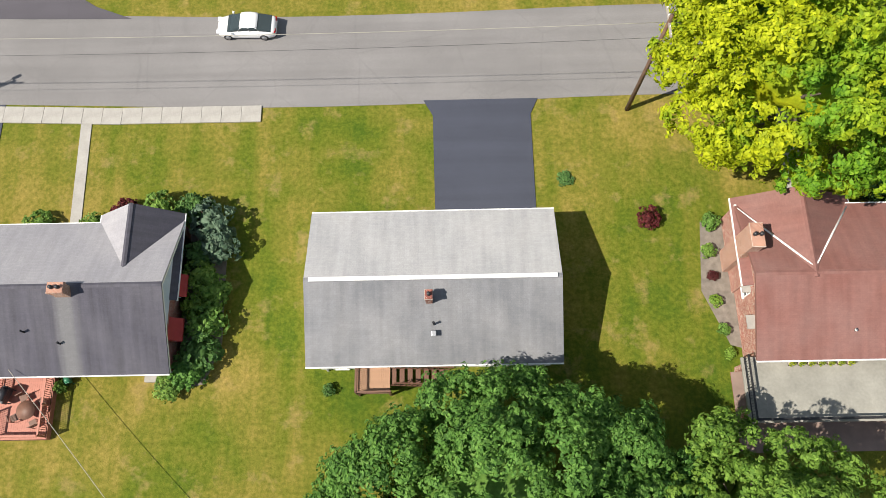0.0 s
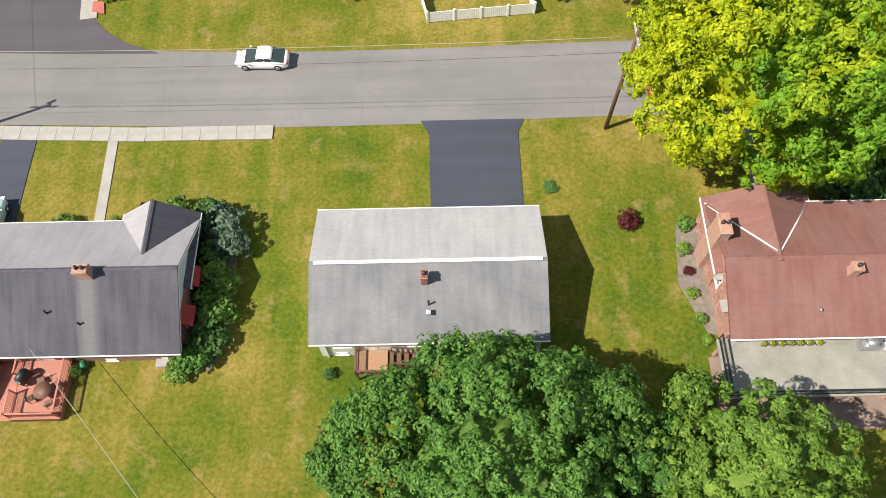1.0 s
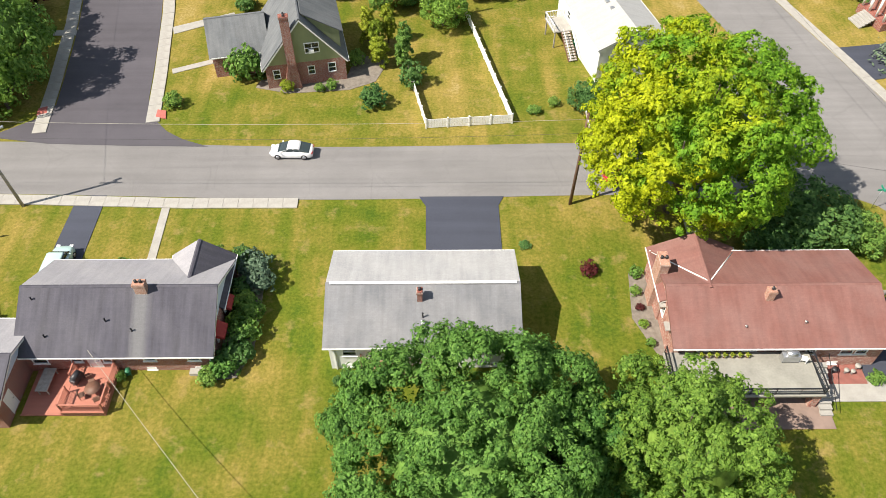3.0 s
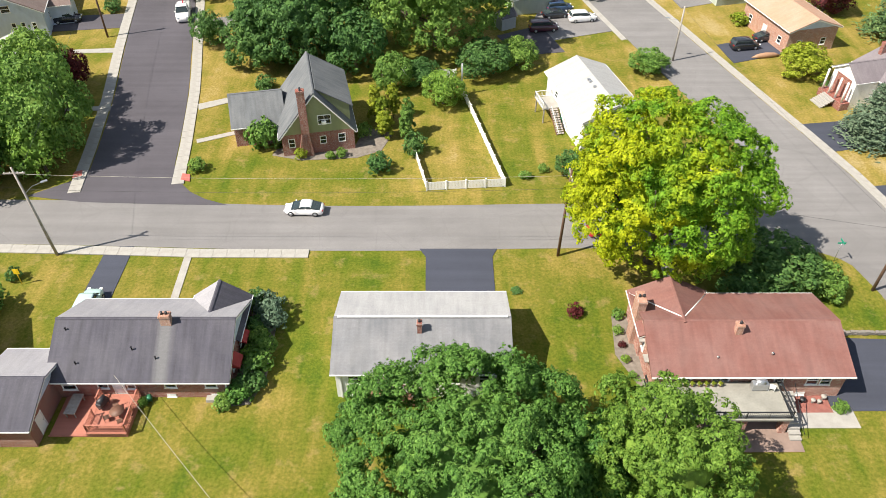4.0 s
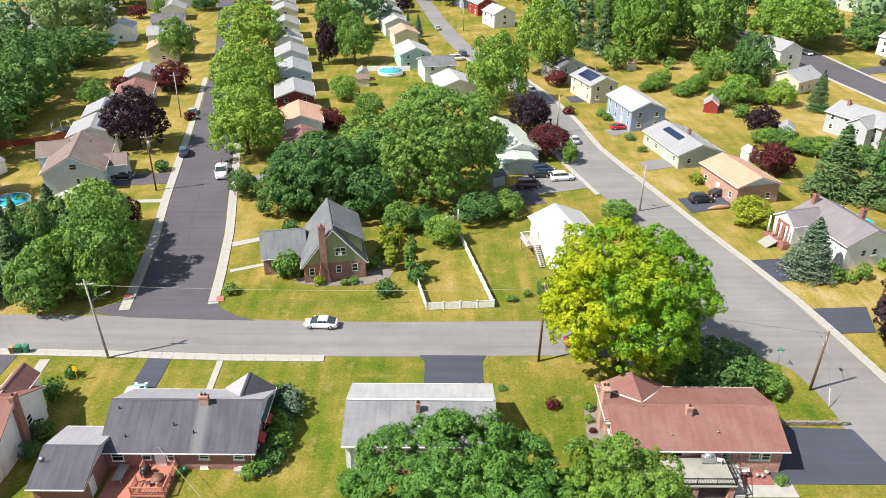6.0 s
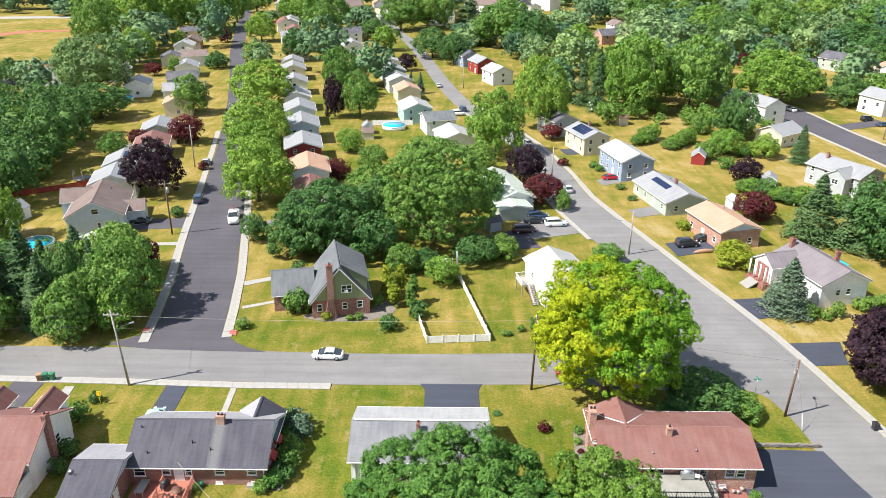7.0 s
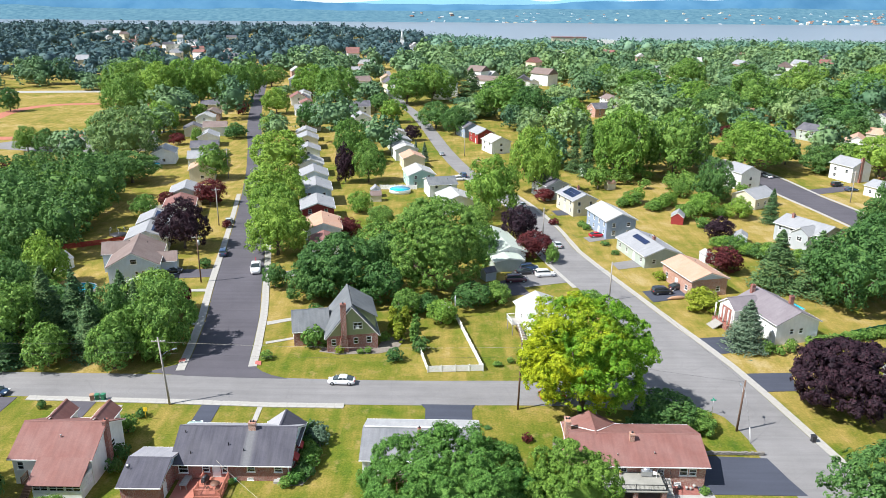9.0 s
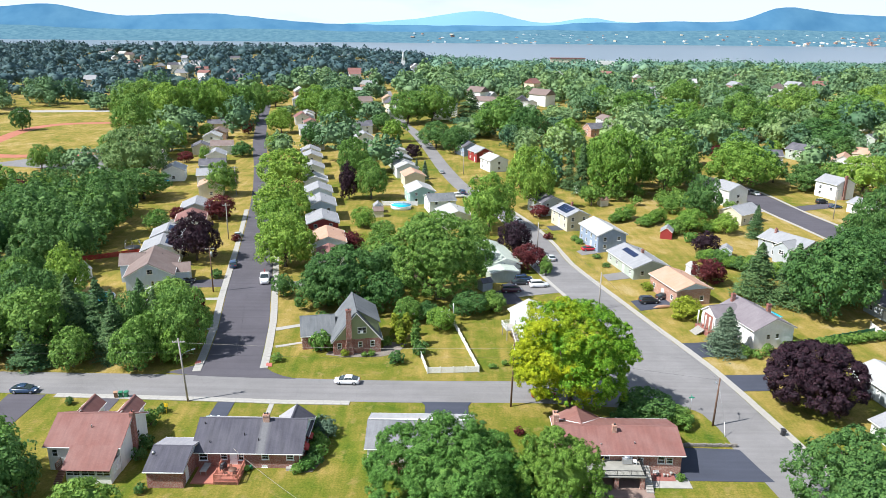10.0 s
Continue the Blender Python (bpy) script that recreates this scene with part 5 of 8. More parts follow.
# ---- the grey-roofed brick house with the red deck ----
def brick_house_with_deck():
    root = thing("house", "red brick house with dark grey shingle roof and front cross gable", "house", pose(-25.9, 15.7, 0))
    L, D, ze, zr = 15.4, 9.4, 2.75, 5.3
    wins = [("b", -6.4, 1.1, 1.3, 1.2), ("b", -3.4, 1.3, 1.0, 1.1), ("b", -2.0, 0.45, 0.95, 2.05, "d"), ("b", -0.9, 1.2, 0.8, 1.2), ("b", 2.6, 1.4, 1.1, 0.9), ("b", 6.2, 1.4, 1.1, 0.9), ("b", 6.4, 0.1, 0.8, 0.4), ("b", 2.4, 0.1, 0.8, 0.4),
            ("r", -2.2, 1.2, 1.1, 1.2), ("r", 0.8, 1.2, 1.1, 1.2), ("f", -5.0, 1.2, 1.6, 1.2), ("f", -1.0, 0.3, 0.95, 2.05, "d"), ("l", 1.5, 1.2, 1.1, 1.2)]
    # front slopes use the lightened shingles; their sky gloss is colour only
    gable_block(root, Matrix(), L, D, ze, zr, "brick_red", "roof_dusk_washed", "pale_blue_siding", wins, 0.42, roof_front="roof_dusk_glare")
    gable_block(root, pose(5.25, 2.7, 0, 0, 0, 90), 5.4, 4.9, 2.75, 4.55, "brick_red", "roof_dusk", "brick_red", [("r", 0, 1.0, 1.8, 1.4)], 0.35, "r", roof_front="roof_dusk_glare")
    chimney(root, 1.95, -0.35, 4.6, 6.25, 0.95, 0.62, "brick_pink", 2)
    vent_pipe(root, -0.8, -2.6, 4.1, 0.35)
    vent_pipe(root, 1.4, -3.3, 3.7, 0.3)
    vent_pipe(root, -7.0, -1.0, 4.8, 0.4)
    vent_pipe(root, -5.6, -3.7, 3.5, 0.25)
    for yy in (-2.2, 0.8):
        part("awning", mesh_of("awning", [(0, -0.75, 0.0), (0, 0.75, 0.0), (0.75, 0.75, -0.55), (0.75, -0.75, -0.55), (0, -0.75, -0.55), (0, 0.75, -0.55), (0.75, 0.75, -0.75), (0.75, -0.75, -0.75)],
                                       [(0, 3, 2, 1), (3, 7, 6, 2), (0, 4, 3), (1, 2, 5), (4, 7, 3), (5, 2, 6)], "awning"), root, "faded red cloth awning", m=pose(L / 2 + 0.02, yy, 2.6))
    part("downspout", boxes("downspout", [(-0.05, -0.12, 0, 0.05, -0.02, 2.6)], "white"), root, m=pose(7.55, -D / 2, 0))
    part("cellar_hatch", boxes("cellar_hatch", [(5.6, -5.3, 0, 6.9, -4.72, 0.35)], "concrete"), root)
    HOUSE_SPOTS.append((-25.9, 15.7, 8.5))
    ann = thing("garage_annex", "brick garage annex with dark grey roof beside the deck", "garage", pose(-36.0, 9.9, 0))
    # annex roof likewise: gloss painted on the front slope
    gable_block(ann, Matrix(), 5.0, 8.2, 2.75, 4.1, "brick_red", "roof_dusk", "pale_blue_siding", [("r", -2.4, 0.1, 0.95, 2.05, "d")], 0.35, roof_front="roof_dusk_glare")
    part("satellite_dish", tube("satellite_dish", [(0, 0, 0), (0.05, -0.05, 0.35), (0.08, -0.08, 0.42), (0.12, -0.12, 0.44)], [0.03, 0.03, 0.1, 0.3], "steel", 12), ann, m=pose(-2.2, -1.8, 3.7))
    deck = thing("deck", "red-stained timber deck with railings behind the brick house", "deck", pose(0, 0, 0))
    for i in range(46):
        part("board", cached("rboard", lambda: boxes("board", [(0, 0, -0.04, 0.138, 4.1, 0)], "red_wood")), deck, m=pose(-32.9 + i * 0.144, 6.85, 0.55 if i > 22 else 0.22))
    part("fascia", boxes("fascia", [(-29.65, 6.8, 0, -26.2, 6.85, 0.5), (-26.25, 6.85, 0, -26.2, 10.9, 0.5), (-29.7, 6.85, 0, -29.65, 10.9, 0.5), (-33.0, 6.8, 0, -29.7, 6.85, 0.2)], "red_wood"), deck)
    railing(deck, [(-29.6, 8.6), (-29.6, 6.95), (-26.3, 6.95), (-26.3, 10.9)], 0.55, 0.95, "red_wood")
    railing(deck, [(-29.6, 9.8), (-29.6, 10.9)], 0.55, 0.95, "red_wood")
    for i in range(2):
        part("step", cached("rstep", lambda: boxes("step", [(0, 0, 0, 0.32, 1.2, 0.17)], "red_wood")), deck, m=pose(-30.3 + i * 0.32, 8.6, 0.22 + i * 0.16 - 0.16))
    grill = thing("barbecue_grill", "black covered barbecue grill on the deck", "grill", pose(-29.0, 9.6, 0.55, 0, 0, 70))
    part("grill_body", bevel_box("grill_body", -0.55, -0.28, 0.35, 0.55, 0.28, 0.85, "dark", 0.06), grill)
    part("lid", tube("lid", [(-0.4, 0, 0.9), (0.4, 0, 0.9)], [0.27, 0.27], "dark", 14), grill)
    for lx in (-0.45, 0.45):
        for ly in (-0.2, 0.2):
            part("leg", cached("gleg", lambda: boxes("leg", [(-0.03, -0.03, 0, 0.03, 0.03, 0.36)], "dark")), grill, m=pose(lx, ly, 0))
    tbl = thing("patio_table", "metal mesh patio table on the red deck", "table", pose(-27.4, 8.6, 0.55))
    part("tabletop", tube("tabletop", [(0, 0, 0.70), (0, 0, 0.74)], [0.62, 0.62], "brown_wood", 20), tbl)
    for i in range(4):
        part("leg", cached("tleg", lambda: tube("leg", [(0.15, 0, 0.7), (0.5, 0, 0)], [0.02, 0.02], "brown_wood", 5)), tbl, m=pose(0, 0, 0, 0, 0, 45 + 90 * i))
    for i in range(4):
        ch = thing("patio_chair", "brown metal patio chair at the table", "chair", pose(-27.4 + 0.95 * math.cos(i * 1.57 + 0.5), 8.6 + 0.95 * math.sin(i * 1.57 + 0.5), 0.55, 0, 0, math.degrees(i * 1.57 + 0.5) - 90), "patio chairs")
        part("seat", cached("pcs", lambda: bevel_box("seat", -0.24, -0.24, 0.40, 0.24, 0.24, 0.44, "brown_wood", 0.01)), ch)
        part("backrest", cached("pcb", lambda: boxes("backrest", [(-0.24 + 0.08 * k, 0.2, 0.44, -0.21 + 0.08 * k, 0.23, 0.88) for k in range(6)] + [(-0.24, 0.19, 0.86, 0.24, 0.24, 0.9)], "brown_wood")), ch)
        for lx in (-0.21, 0.21):
            for ly in (-0.21, 0.21):
                part("leg", cached("pcl", lambda: boxes("leg", [(-0.015, -0.015, 0, 0.015, 0.015, 0.4)], "brown_wood")), ch, m=pose(lx, ly, 0))
    bench = thing("garden_table", "grey board table on the lower deck", "table", pose(-31.6, 9.6, 0.22, 0, 0, 88))
    part("tabletop", bevel_box("tabletop", -1.1, -0.5, 0.66, 1.1, 0.5, 0.72, "grey_wood", 0.01), bench)
    for lx in (-0.95, 0.95):
        for ly in (-0.38, 0.38):
            part("leg", cached("gtl", lambda: boxes("leg", [(-0.04, -0.04, 0, 0.04, 0.04, 0.66)], "grey_wood")), bench, m=pose(lx, ly, 0))


brick_house_with_deck()
reel = thing("hose_reel", "green garden hose reel on the lawn beside the deck", "hose reel", pose(-25.4, 10.6, 0, 0, 0, 20))
part("drum", tube("drum", [(0, -0.2, 0.4), (0, 0.2, 0.4)], [0.27, 0.27], "green_bin", 16), reel)
for ly in (-0.24, 0.24):
    part("side_frame", boxes("side_frame", [(-0.22, ly - 0.02, 0, -0.17, ly + 0.02, 0.62), (0.17, ly - 0.02, 0, 0.22, ly + 0.02, 0.62), (-0.22, ly - 0.02, 0.56, 0.22, ly + 0.02, 0.62)], "green_bin"), reel)
skirt = thing("lattice_skirt", "crossed red lattice closing the space beneath the deck", "lattice", pose(0, 0, 0))
for i in range(26):
    for rot in (-45, 45):
        part("slat", cached("skslat", lambda: boxes("slat", [(-0.012, -0.006, -0.3, 0.012, 0.006, 0.3)], "brown_wood")), skirt, m=pose(-29.5 + i * 0.125, 6.785 - (0.012 if rot > 0 else 0), 0.24, 0, rot, 0))


# ---- the brown-roofed brick house with the terrace ----
def terrace_house():
    root = thing("house", "mottled brick house with a brown shingle roof", "house", pose(28.1, 15.75, 0))
    L, D, ze, zr = 17.0, 9.4, 3.35, 4.95
    wins = [("b", -6.0, 1.5, 1.6, 1.4), ("b", -2.6, 1.5, 1.6, 1.4), ("b", 1.0, 1.7, 1.0, 1.0), ("b", 2.6, 1.7, 0.9, 0.9), ("b", 5.6, 1.7, 1.1, 1.2), ("b", 6.8, 1.7, 1.0, 1.0), ("b", 5.0, 0.2, 0.9, 0.45),
            ("r", 1.5, 1.6, 1.2, 1.2), ("r", -2.0, 0.05, 2.4, 2.1, "d"), ("l", -2.6, 1.5, 1.0, 1.2), ("l", 0.2, 1.5, 1.0, 1.2), ("f", 2.0, 1.5, 2.0, 1.3), ("f", 5.5, 1.5, 1.4, 1.3), ("f", -1.0, 0.3, 0.95, 2.05, "d")]
    gable_block(root, Matrix(), L, D, ze, zr, "brick_mottled", "roof_brown", "brick_mottled", wins, 0.45, rake="roof_brown")
    gable_block(root, pose(-5.2, 2.75, 0, 0, 0, 90), 5.4, 7.0, 3.2, 4.95, "brick_mottled", "roof_brown", "brick_mottled", [("r", 0, 1.2, 2.2, 1.4)], 0.35, "r")
    for s in (-1, 1):
        part("valley_flashing", tube("valley_flashing", [(-5.2 + s * 3.6, 4.95, 3.36), (-5.2, 0.35, 5.04)], [0.07, 0.07], "white", 6), root)
    chimney(root, -8.75, 2.3, 0, 5.7, 0.75, 1.5, "brick_pink", 2)
    chimney(root, -0.6, -1.1, 4.0, 5.75, 0.62, 0.62, "brick_pink")
    vent_pipe(root, 2.0, -3.2, 3.9, 0.35, "white", 0.08)
    vent_pipe(root, -2.9, -3.5, 3.8, 0.3, "white", 0.07)
    for yy in (-2.6, -0.2):
        part("stone_ledge", boxes("stone_ledge", [(-0.55, -0.45, 0, 0, 0.45, 0.12)], "concrete"), root, m=pose(-L / 2, yy, 2.75))
    HOUSE_SPOTS.append((28.1, 15.75, 9.5))
    ter = thing("terrace", "raised concrete terrace on brick piers with iron railing", "terrace", pose(0, 0, 0))
    part("slab", bevel_box("slab", 18.6, 6.9, 2.0, 30.6, 11.0, 2.2, "slab", 0.03), ter)
    for px in (19.0, 22.8, 26.6, 30.2):
        part("pier", boxes("pier", [(px - 0.3, 7.1, 0, px + 0.3, 7.7, 2.0)], "brick_mottled"), ter)
    part("wall", boxes("wall", [(18.9, 10.4, 0, 30.3, 10.7, 2.0)], "brick_mottled"), ter)
    part("patio_slab", boxes("patio_slab", [(18.6, 5.2, 0.0, 31.6, 10.4, 0.07)], "paver"), ter)
    railing(ter, [(18.75, 11.0), (18.75, 7.05), (30.45, 7.05), (30.45, 11.0)], 2.2, 0.9, "black", 0.05, 0.16, 0.02)
    st = thing("outside_stairs", "grey concrete stairs with iron rail down from the terrace", "stairs", pose(31.2, 6.3, 0))
    steps(st, Matrix(), 9, 1.0, 0.22, 0.42, "concrete")
    part("handrail", tube("handrail", [(0.45, 0, 1.0), (0.45, 4.0, 2.95)], [0.03, 0.03], "black", 6), st)
    walk_in = thing("patio", "small red paver patio with pale concrete border", "patio", pose(0, 0, 0), kind="structure", me=boxes("patio", [(32.0, 9.2, 0.0, 35.6, 11.1, 0.09)], "paver"))
    thing("patio_border", "pale concrete slab beside the patio", "patio", kind="structure", me=boxes("patio_border", [(31.9, 7.6, 0, 37.4, 9.2, 0.08), (35.6, 9.2, 0, 37.4, 9.8, 0.08)], "concrete"))
    for i in range(7):
        po = thing("flower_pot", "plant pot with yellow flowers on the terrace", "plant pot", pose(21.6 + i * 0.62, 10.5, 2.2), "flower pots")
        part("pot", cached("pot", lambda: tube("pot", [(0, 0, 0), (0, 0, 0.28), (0, 0, 0.3)], [0.12, 0.18, 0.2], "brick_pink", 10)), po)
        part("plant", cached("potfl", lambda: broadleaf_meshes(71, 0.26, 0.36, 0.24, 8, 160, 0.05, "leaf_yellow")[0]), po)
    ac = thing("grill_cart", "grey steel barbecue cart on the terrace", "grill", pose(28.6, 10.2, 2.2))
    part("cart", bevel_box("cart", -0.7, -0.3, 0.1, 0.7, 0.3, 0.85, "steel", 0.04), ac)
    part("lid", tube("lid", [(-0.4, 0, 0.9), (0.4, 0, 0.9)], [0.27, 0.27], "steel", 14), ac)
    ch = thing("patio_chair", "white plastic chair on the terrace", "chair", pose(29.7, 10.1, 2.2, 0, 0, 160), "patio chairs")
    part("seat", bevel_box("seat", -0.26, -0.26, 0.38, 0.26, 0.26, 0.43, "vinyl", 0.02), ch)
    part("backrest", bevel_box("backrest", -0.26, 0.22, 0.43, 0.26, 0.27, 0.9, "vinyl", 0.02), ch)
    for lx in (-0.22, 0.22):
        for ly in (-0.22, 0.22):
            part("leg", cached("wcl", lambda: boxes("leg", [(-0.02, -0.02, 0, 0.02, 0.02, 0.38)], "vinyl")), ch, m=pose(lx, ly, 0))
    for i, (px, py, rr) in enumerate(((33.2, 10.4, 0.28), (34.1, 10.3, 0.22), (34.6, 10.2, 0.2), (35.2, 10.7, 0.26))):
        po = thing("garden_urn", "stone garden urn on the patio", "plant pot", pose(px, py, 0.09), "garden urns")
        part("bowl", tube("bowl", [(0, 0, 0), (0, 0, 0.15), (0, 0, 0.35), (0, 0, 0.45)], [rr * 0.6, rr * 0.4, rr, rr * 0.9], "dark" if i == 0 else "concrete", 10), po)
    wall = thing("garden_wall", "low dry-stone wall beside the driveway", "garden wall", pose(0, 0, 0), kind="structure", me=boxes("garden_wall", [(36.8, 18.35, 0, 47.6, 18.6, 0.12)], "dirt"))
    r2 = random.Random(5)
    for i in range(22):
        for j in range(2):
            w = r2.uniform(0.36, 0.52)
            part("stone", cached(("gst", (i + j) % 5), lambda: bevel_box("stone", -w / 2, -0.16, 0, w / 2, 0.16, 0.2 + 0.05 * ((i + j) % 3), "stone", 0.05)), wall, m=pose(37.0 + i * 0.48 + j * 0.2, 18.47 + r2.uniform(-0.04, 0.04), 0.1 + j * 0.2, 0, 0, r2.uniform(-6, 6)))


terrace_house()


# ---- the white house with brown roof ----
def white_house():
    root = thing("house", "white house with a brown shingle roof and rear sun porch", "house", pose(-48.9, 14.4, 0))
    gable_block(root, Matrix(), 10.4, 9.4, 4.1, 6.5, "white_siding", "roof_brown", None, [("b", -4.2, 2.2, 0.9, 1.2), ("b", -1.8, 1.2, 0.95, 2.05, "d"), ("r", 1.5, 1.8, 1.0, 1.2), ("f", -3, 1.6, 1.2, 1.2), ("f", 3, 1.6, 1.2, 1.2), ("l", 0, 1.8, 1.0, 1.2)], 0.4)
    p = math.degrees(math.atan2(2.4, 4.7))
    slope(root, 6.9, 4.0, pose(1.85, -8.35, 2.3, p, 0, 0), "roof_brown")
    part("wall", boxes("wall", [(-1.2, -7.9, 0, 5.1, -7.7, 1.25), (4.9, -7.7, 0, 5.1, -4.7, 2.6), (-1.2, -7.7, 0, -1.0, -4.7, 2.6), (-1.2, -7.9, 2.2, 5.1, -7.7, 2.55)], "white_siding"), root)
    for i in range(3):
        window(root, pose(-0.15 + i * 2.1, -7.86, 1.25), 2.0, 0.95, "white")
    for i in range(2):
        window(root, pose(5.12, -6.9 + i * 1.4, 1.1, 0, 0, 90), 1.1, 1.2, "white")
    for x in (-3.2, 3.0):
        gable_block(root, pose(x, 4.2, 0, 0, 0, 90), 4.2, 2.6, 4.9, 6.1, "white_siding", "roof_brown", None, [], 0.25, "r")
    chimney(root, 5.45, -0.2, 0, 7.0, 0.5, 0.9, "brick_red")
    vent_pipe(root, 0.3, -2.2, 5.5, 0.4, "white", 0.08)
    HOUSE_SPOTS.append((-48.9, 13, 9))
    st = thing("deck_stairs", "brown wooden stairs and landing at the back door", "stairs", pose(-51.4, 6.6, 0))
    part("landing", boxes("landing", [(-0.9, 1.5, 1.05, 0.9, 3.05, 1.15)], "brown_wood"), st)
    steps(st, pose(0, -0.4, 0), 6, 1.0, 0.18, 0.32, "brown_wood")
    railing(st, [(-0.9, 1.5), (-0.9, 3.0)], 1.15, 0.9, "brown_wood")


white_house()


# ---- the olive and brick cape across the street ----
def cape():
    root = thing("house", "brick and olive-sided cape house with grey slate roof", "house", pose(-16.0, 55.3, 0, 0, 0, 102))
    L, D, ze, zr = 10.6, 9.2, 3.1, 8.7
    wins = [("l", -3.4, 1.2, 0.85, 1.3), ("l", 0.6, 1.3, 0.85, 1.2), ("l", 3.0, 1.3, 0.95, 1.3), ("l", 1.0, 4.2, 1.7, 1.35), ("b", -2, 1.2, 1, 1.3), ("f", 2, 1.2, 1, 1.3), ("r", 0, 1.2, 1, 1.3)]
    gable_block(root, Matrix(), L, D, ze, zr, "brick_red", "roof_green", "green_siding", wins, 0.35)
    # the long dormer over the right-hand slope
    part("dormer_wall", boxes("dormer_wall", [(-3.9, -4.35, 3.1, 4.9, -4.15, 5.9)], "green_siding"), root)
    part("dormer_cheek", mesh_of("dormer_cheek", [(-3.9, -4.35, 3.3), (-3.9, -4.35, 5.95), (-3.9, -0.3, 8.4), (-4.05, -4.35, 3.3), (-4.05, -4.35, 5.95), (-4.05, -0.3, 8.4)], [(0, 2, 1), (3, 4, 5), (0, 1, 4, 3), (1, 2, 5, 4), (0, 3, 5, 2)], "green_siding"), root)
    slope(root, 9.6, 5.3, pose(0.45, -4.75, 5.75, 32.5, 0, 0), "roof_green")
    for x in (-1.5, 2.0):
        window(root, pose(x, -4.38, 4.3), 0.9, 1.1)
    gable_block(root, pose(2.0, 7.3, 0, 0, 0, 90), 6.4, 7.4, 3.0, 5.6, "brick_red", "roof_green", "brick_red", [("r", 1, 1, 1, 1.2), ("b", 0, 1, 1, 1.2)], 0.3, "r")
    chimney(root, -5.6, 1.55, 0, 9.4, 0.7, 1.0, "brick_red", 2)
    part("chimney_shoulder", mesh_of("chimney_shoulder", [(-5.95, 0.75, 0), (-5.25, 0.75, 0), (-5.25, 2.7, 0), (-5.95, 2.7, 0), (-5.95, 1.1, 3.4), (-5.25, 1.1, 3.4), (-5.25, 2.0, 3.4), (-5.95, 2.0, 3.4), ], BOX_F, "brick_red"), root)
    part("air_conditioner", bevel_box("air_conditioner", -0.3, -0.3, 0, 0.3, 0.1, 0.4, "white", 0.03), root, m=pose(-5.35, -0.9, 4.3, 0, 0, -90))
    HOUSE_SPOTS.append((-17, 56, 9))


cape()


# ---- the white house with the timber stairs ----
def white_back_house():
    rot = 104
    root = thing("house", "white-sided house with a pale grey roof", "house", pose(21.3, 57.6, 0, 0, 0, rot))
    gable_block(root, Matrix(), 13.2, 8.2, 4.7, 6.4, "white_siding", "roof_white", "blue_siding", [("f", -3.0, 2.6, 1.0, 1.1), ("f", 2.6, 2.4, 1.6, 2.0, "d"), ("l", 1.5, 2.8, 1.1, 1.1), ("b", 0, 2.6, 1.2, 1.2), ("f", -4.6, 0.6, 0.9, 0.8)], 0.4)
    for x in (0.0, 0.6, -1.4):
        part("roof_vent", cached("rv2", lambda: bevel_box("roof_vent", -0.2, -0.2, 0, 0.2, 0.2, 0.25, "steel", 0.03)), root, m=pose(x, 0.8, 6.15))
    HOUSE_SPOTS.append((21.3, 57.6, 8))
    deck = thing("deck", "pale weathered back deck with long stairs", "deck", root.matrix_basis.copy())
    part("platform", boxes("platform", [(1.2, 4.15, 2.1, 4.4, 6.6, 2.25)], "concrete"), deck)
    for px, py in ((1.3, 6.4), (4.3, 6.4), (1.3, 4.5), (4.3, 4.5)):
        part("post", cached("wdp", lambda: boxes("post", [(-0.07, -0.07, 0, 0.07, 0.07, 2.1)], "grey_wood")), deck, m=pose(px, py, 0))
    railing(deck, [(4.4, 4.3), (4.4, 6.6), (1.2, 6.6)], 2.25, 0.95, "vinyl", 0.1, 0.2)
    for i in range(11):
        part("tread", cached("wtread", lambda: boxes("tread", [(-0.32, 0, -0.06, 0, 1.0, 0)], "grey_wood")), deck, m=pose(1.2 - i * 0.3, 4.6, 2.1 - i * 0.19))
    for py in (4.58, 5.62):
        part("stringer", boxes("stringer", [(-3.9, -0.04, -0.14, 0, 0.04, 0.06)], "brown_wood"), deck, m=pose(1.2, py, 2.1, 0, -32.3, 0))
        part("handrail", boxes("handrail", [(-3.9, -0.03, 0.8, 0, 0.03, 0.87)], "vinyl"), deck, m=pose(1.2, py, 2.1, 0, -32.3, 0))


white_back_house()

# ---- houses along the right-hand street ----
h = house("white house with plum-grey roof and columned front portico", 66.3, 61.6, 104, 13.0, 9.0, 4.3, 6.4, "white_siding", "roof_plum", None, None,
          wins=[("l", -1.2, 2.0, 0.9, 1.1), ("l", 0.8, 2.0, 0.9, 1.1), ("f", -3.6, 2.4, 2.4, 1.0), ("f", 0.6, 2.4, 1.2, 1.0), ("b", 0, 2, 1.2, 1.2), ("b", 4, 2, 1.2, 1.2), ("r", 0, 2, 1.2, 1.2)])
chimney(h, -0.5, -2.7, 4.5, 7.0, 0.6, 0.8)
chimney(h, 5.6, 1.6, 5.0, 7.4, 0.6, 0.8)
gable_block(h, pose(3.7, 5.4, 0, 0, 0, 90), 5.6, 4.8, 4.3, 5.9, "white_siding", "roof_plum", "white", [], 0.3, "r")
part("porch_wall", boxes("porch_wall", [(2.2, 8.22, 1.2, 5.2, 8.28, 4.0)], "brick_red"), h)
for x in (1.6, 3.0, 4.4, 5.8):
    part("column", cached("col", lambda: tube("column", [(0, 0, 1.1), (0, 0, 4.2)], [0.16, 0.14], "white", 12)), h, m=pose(x, 9.3, 0))
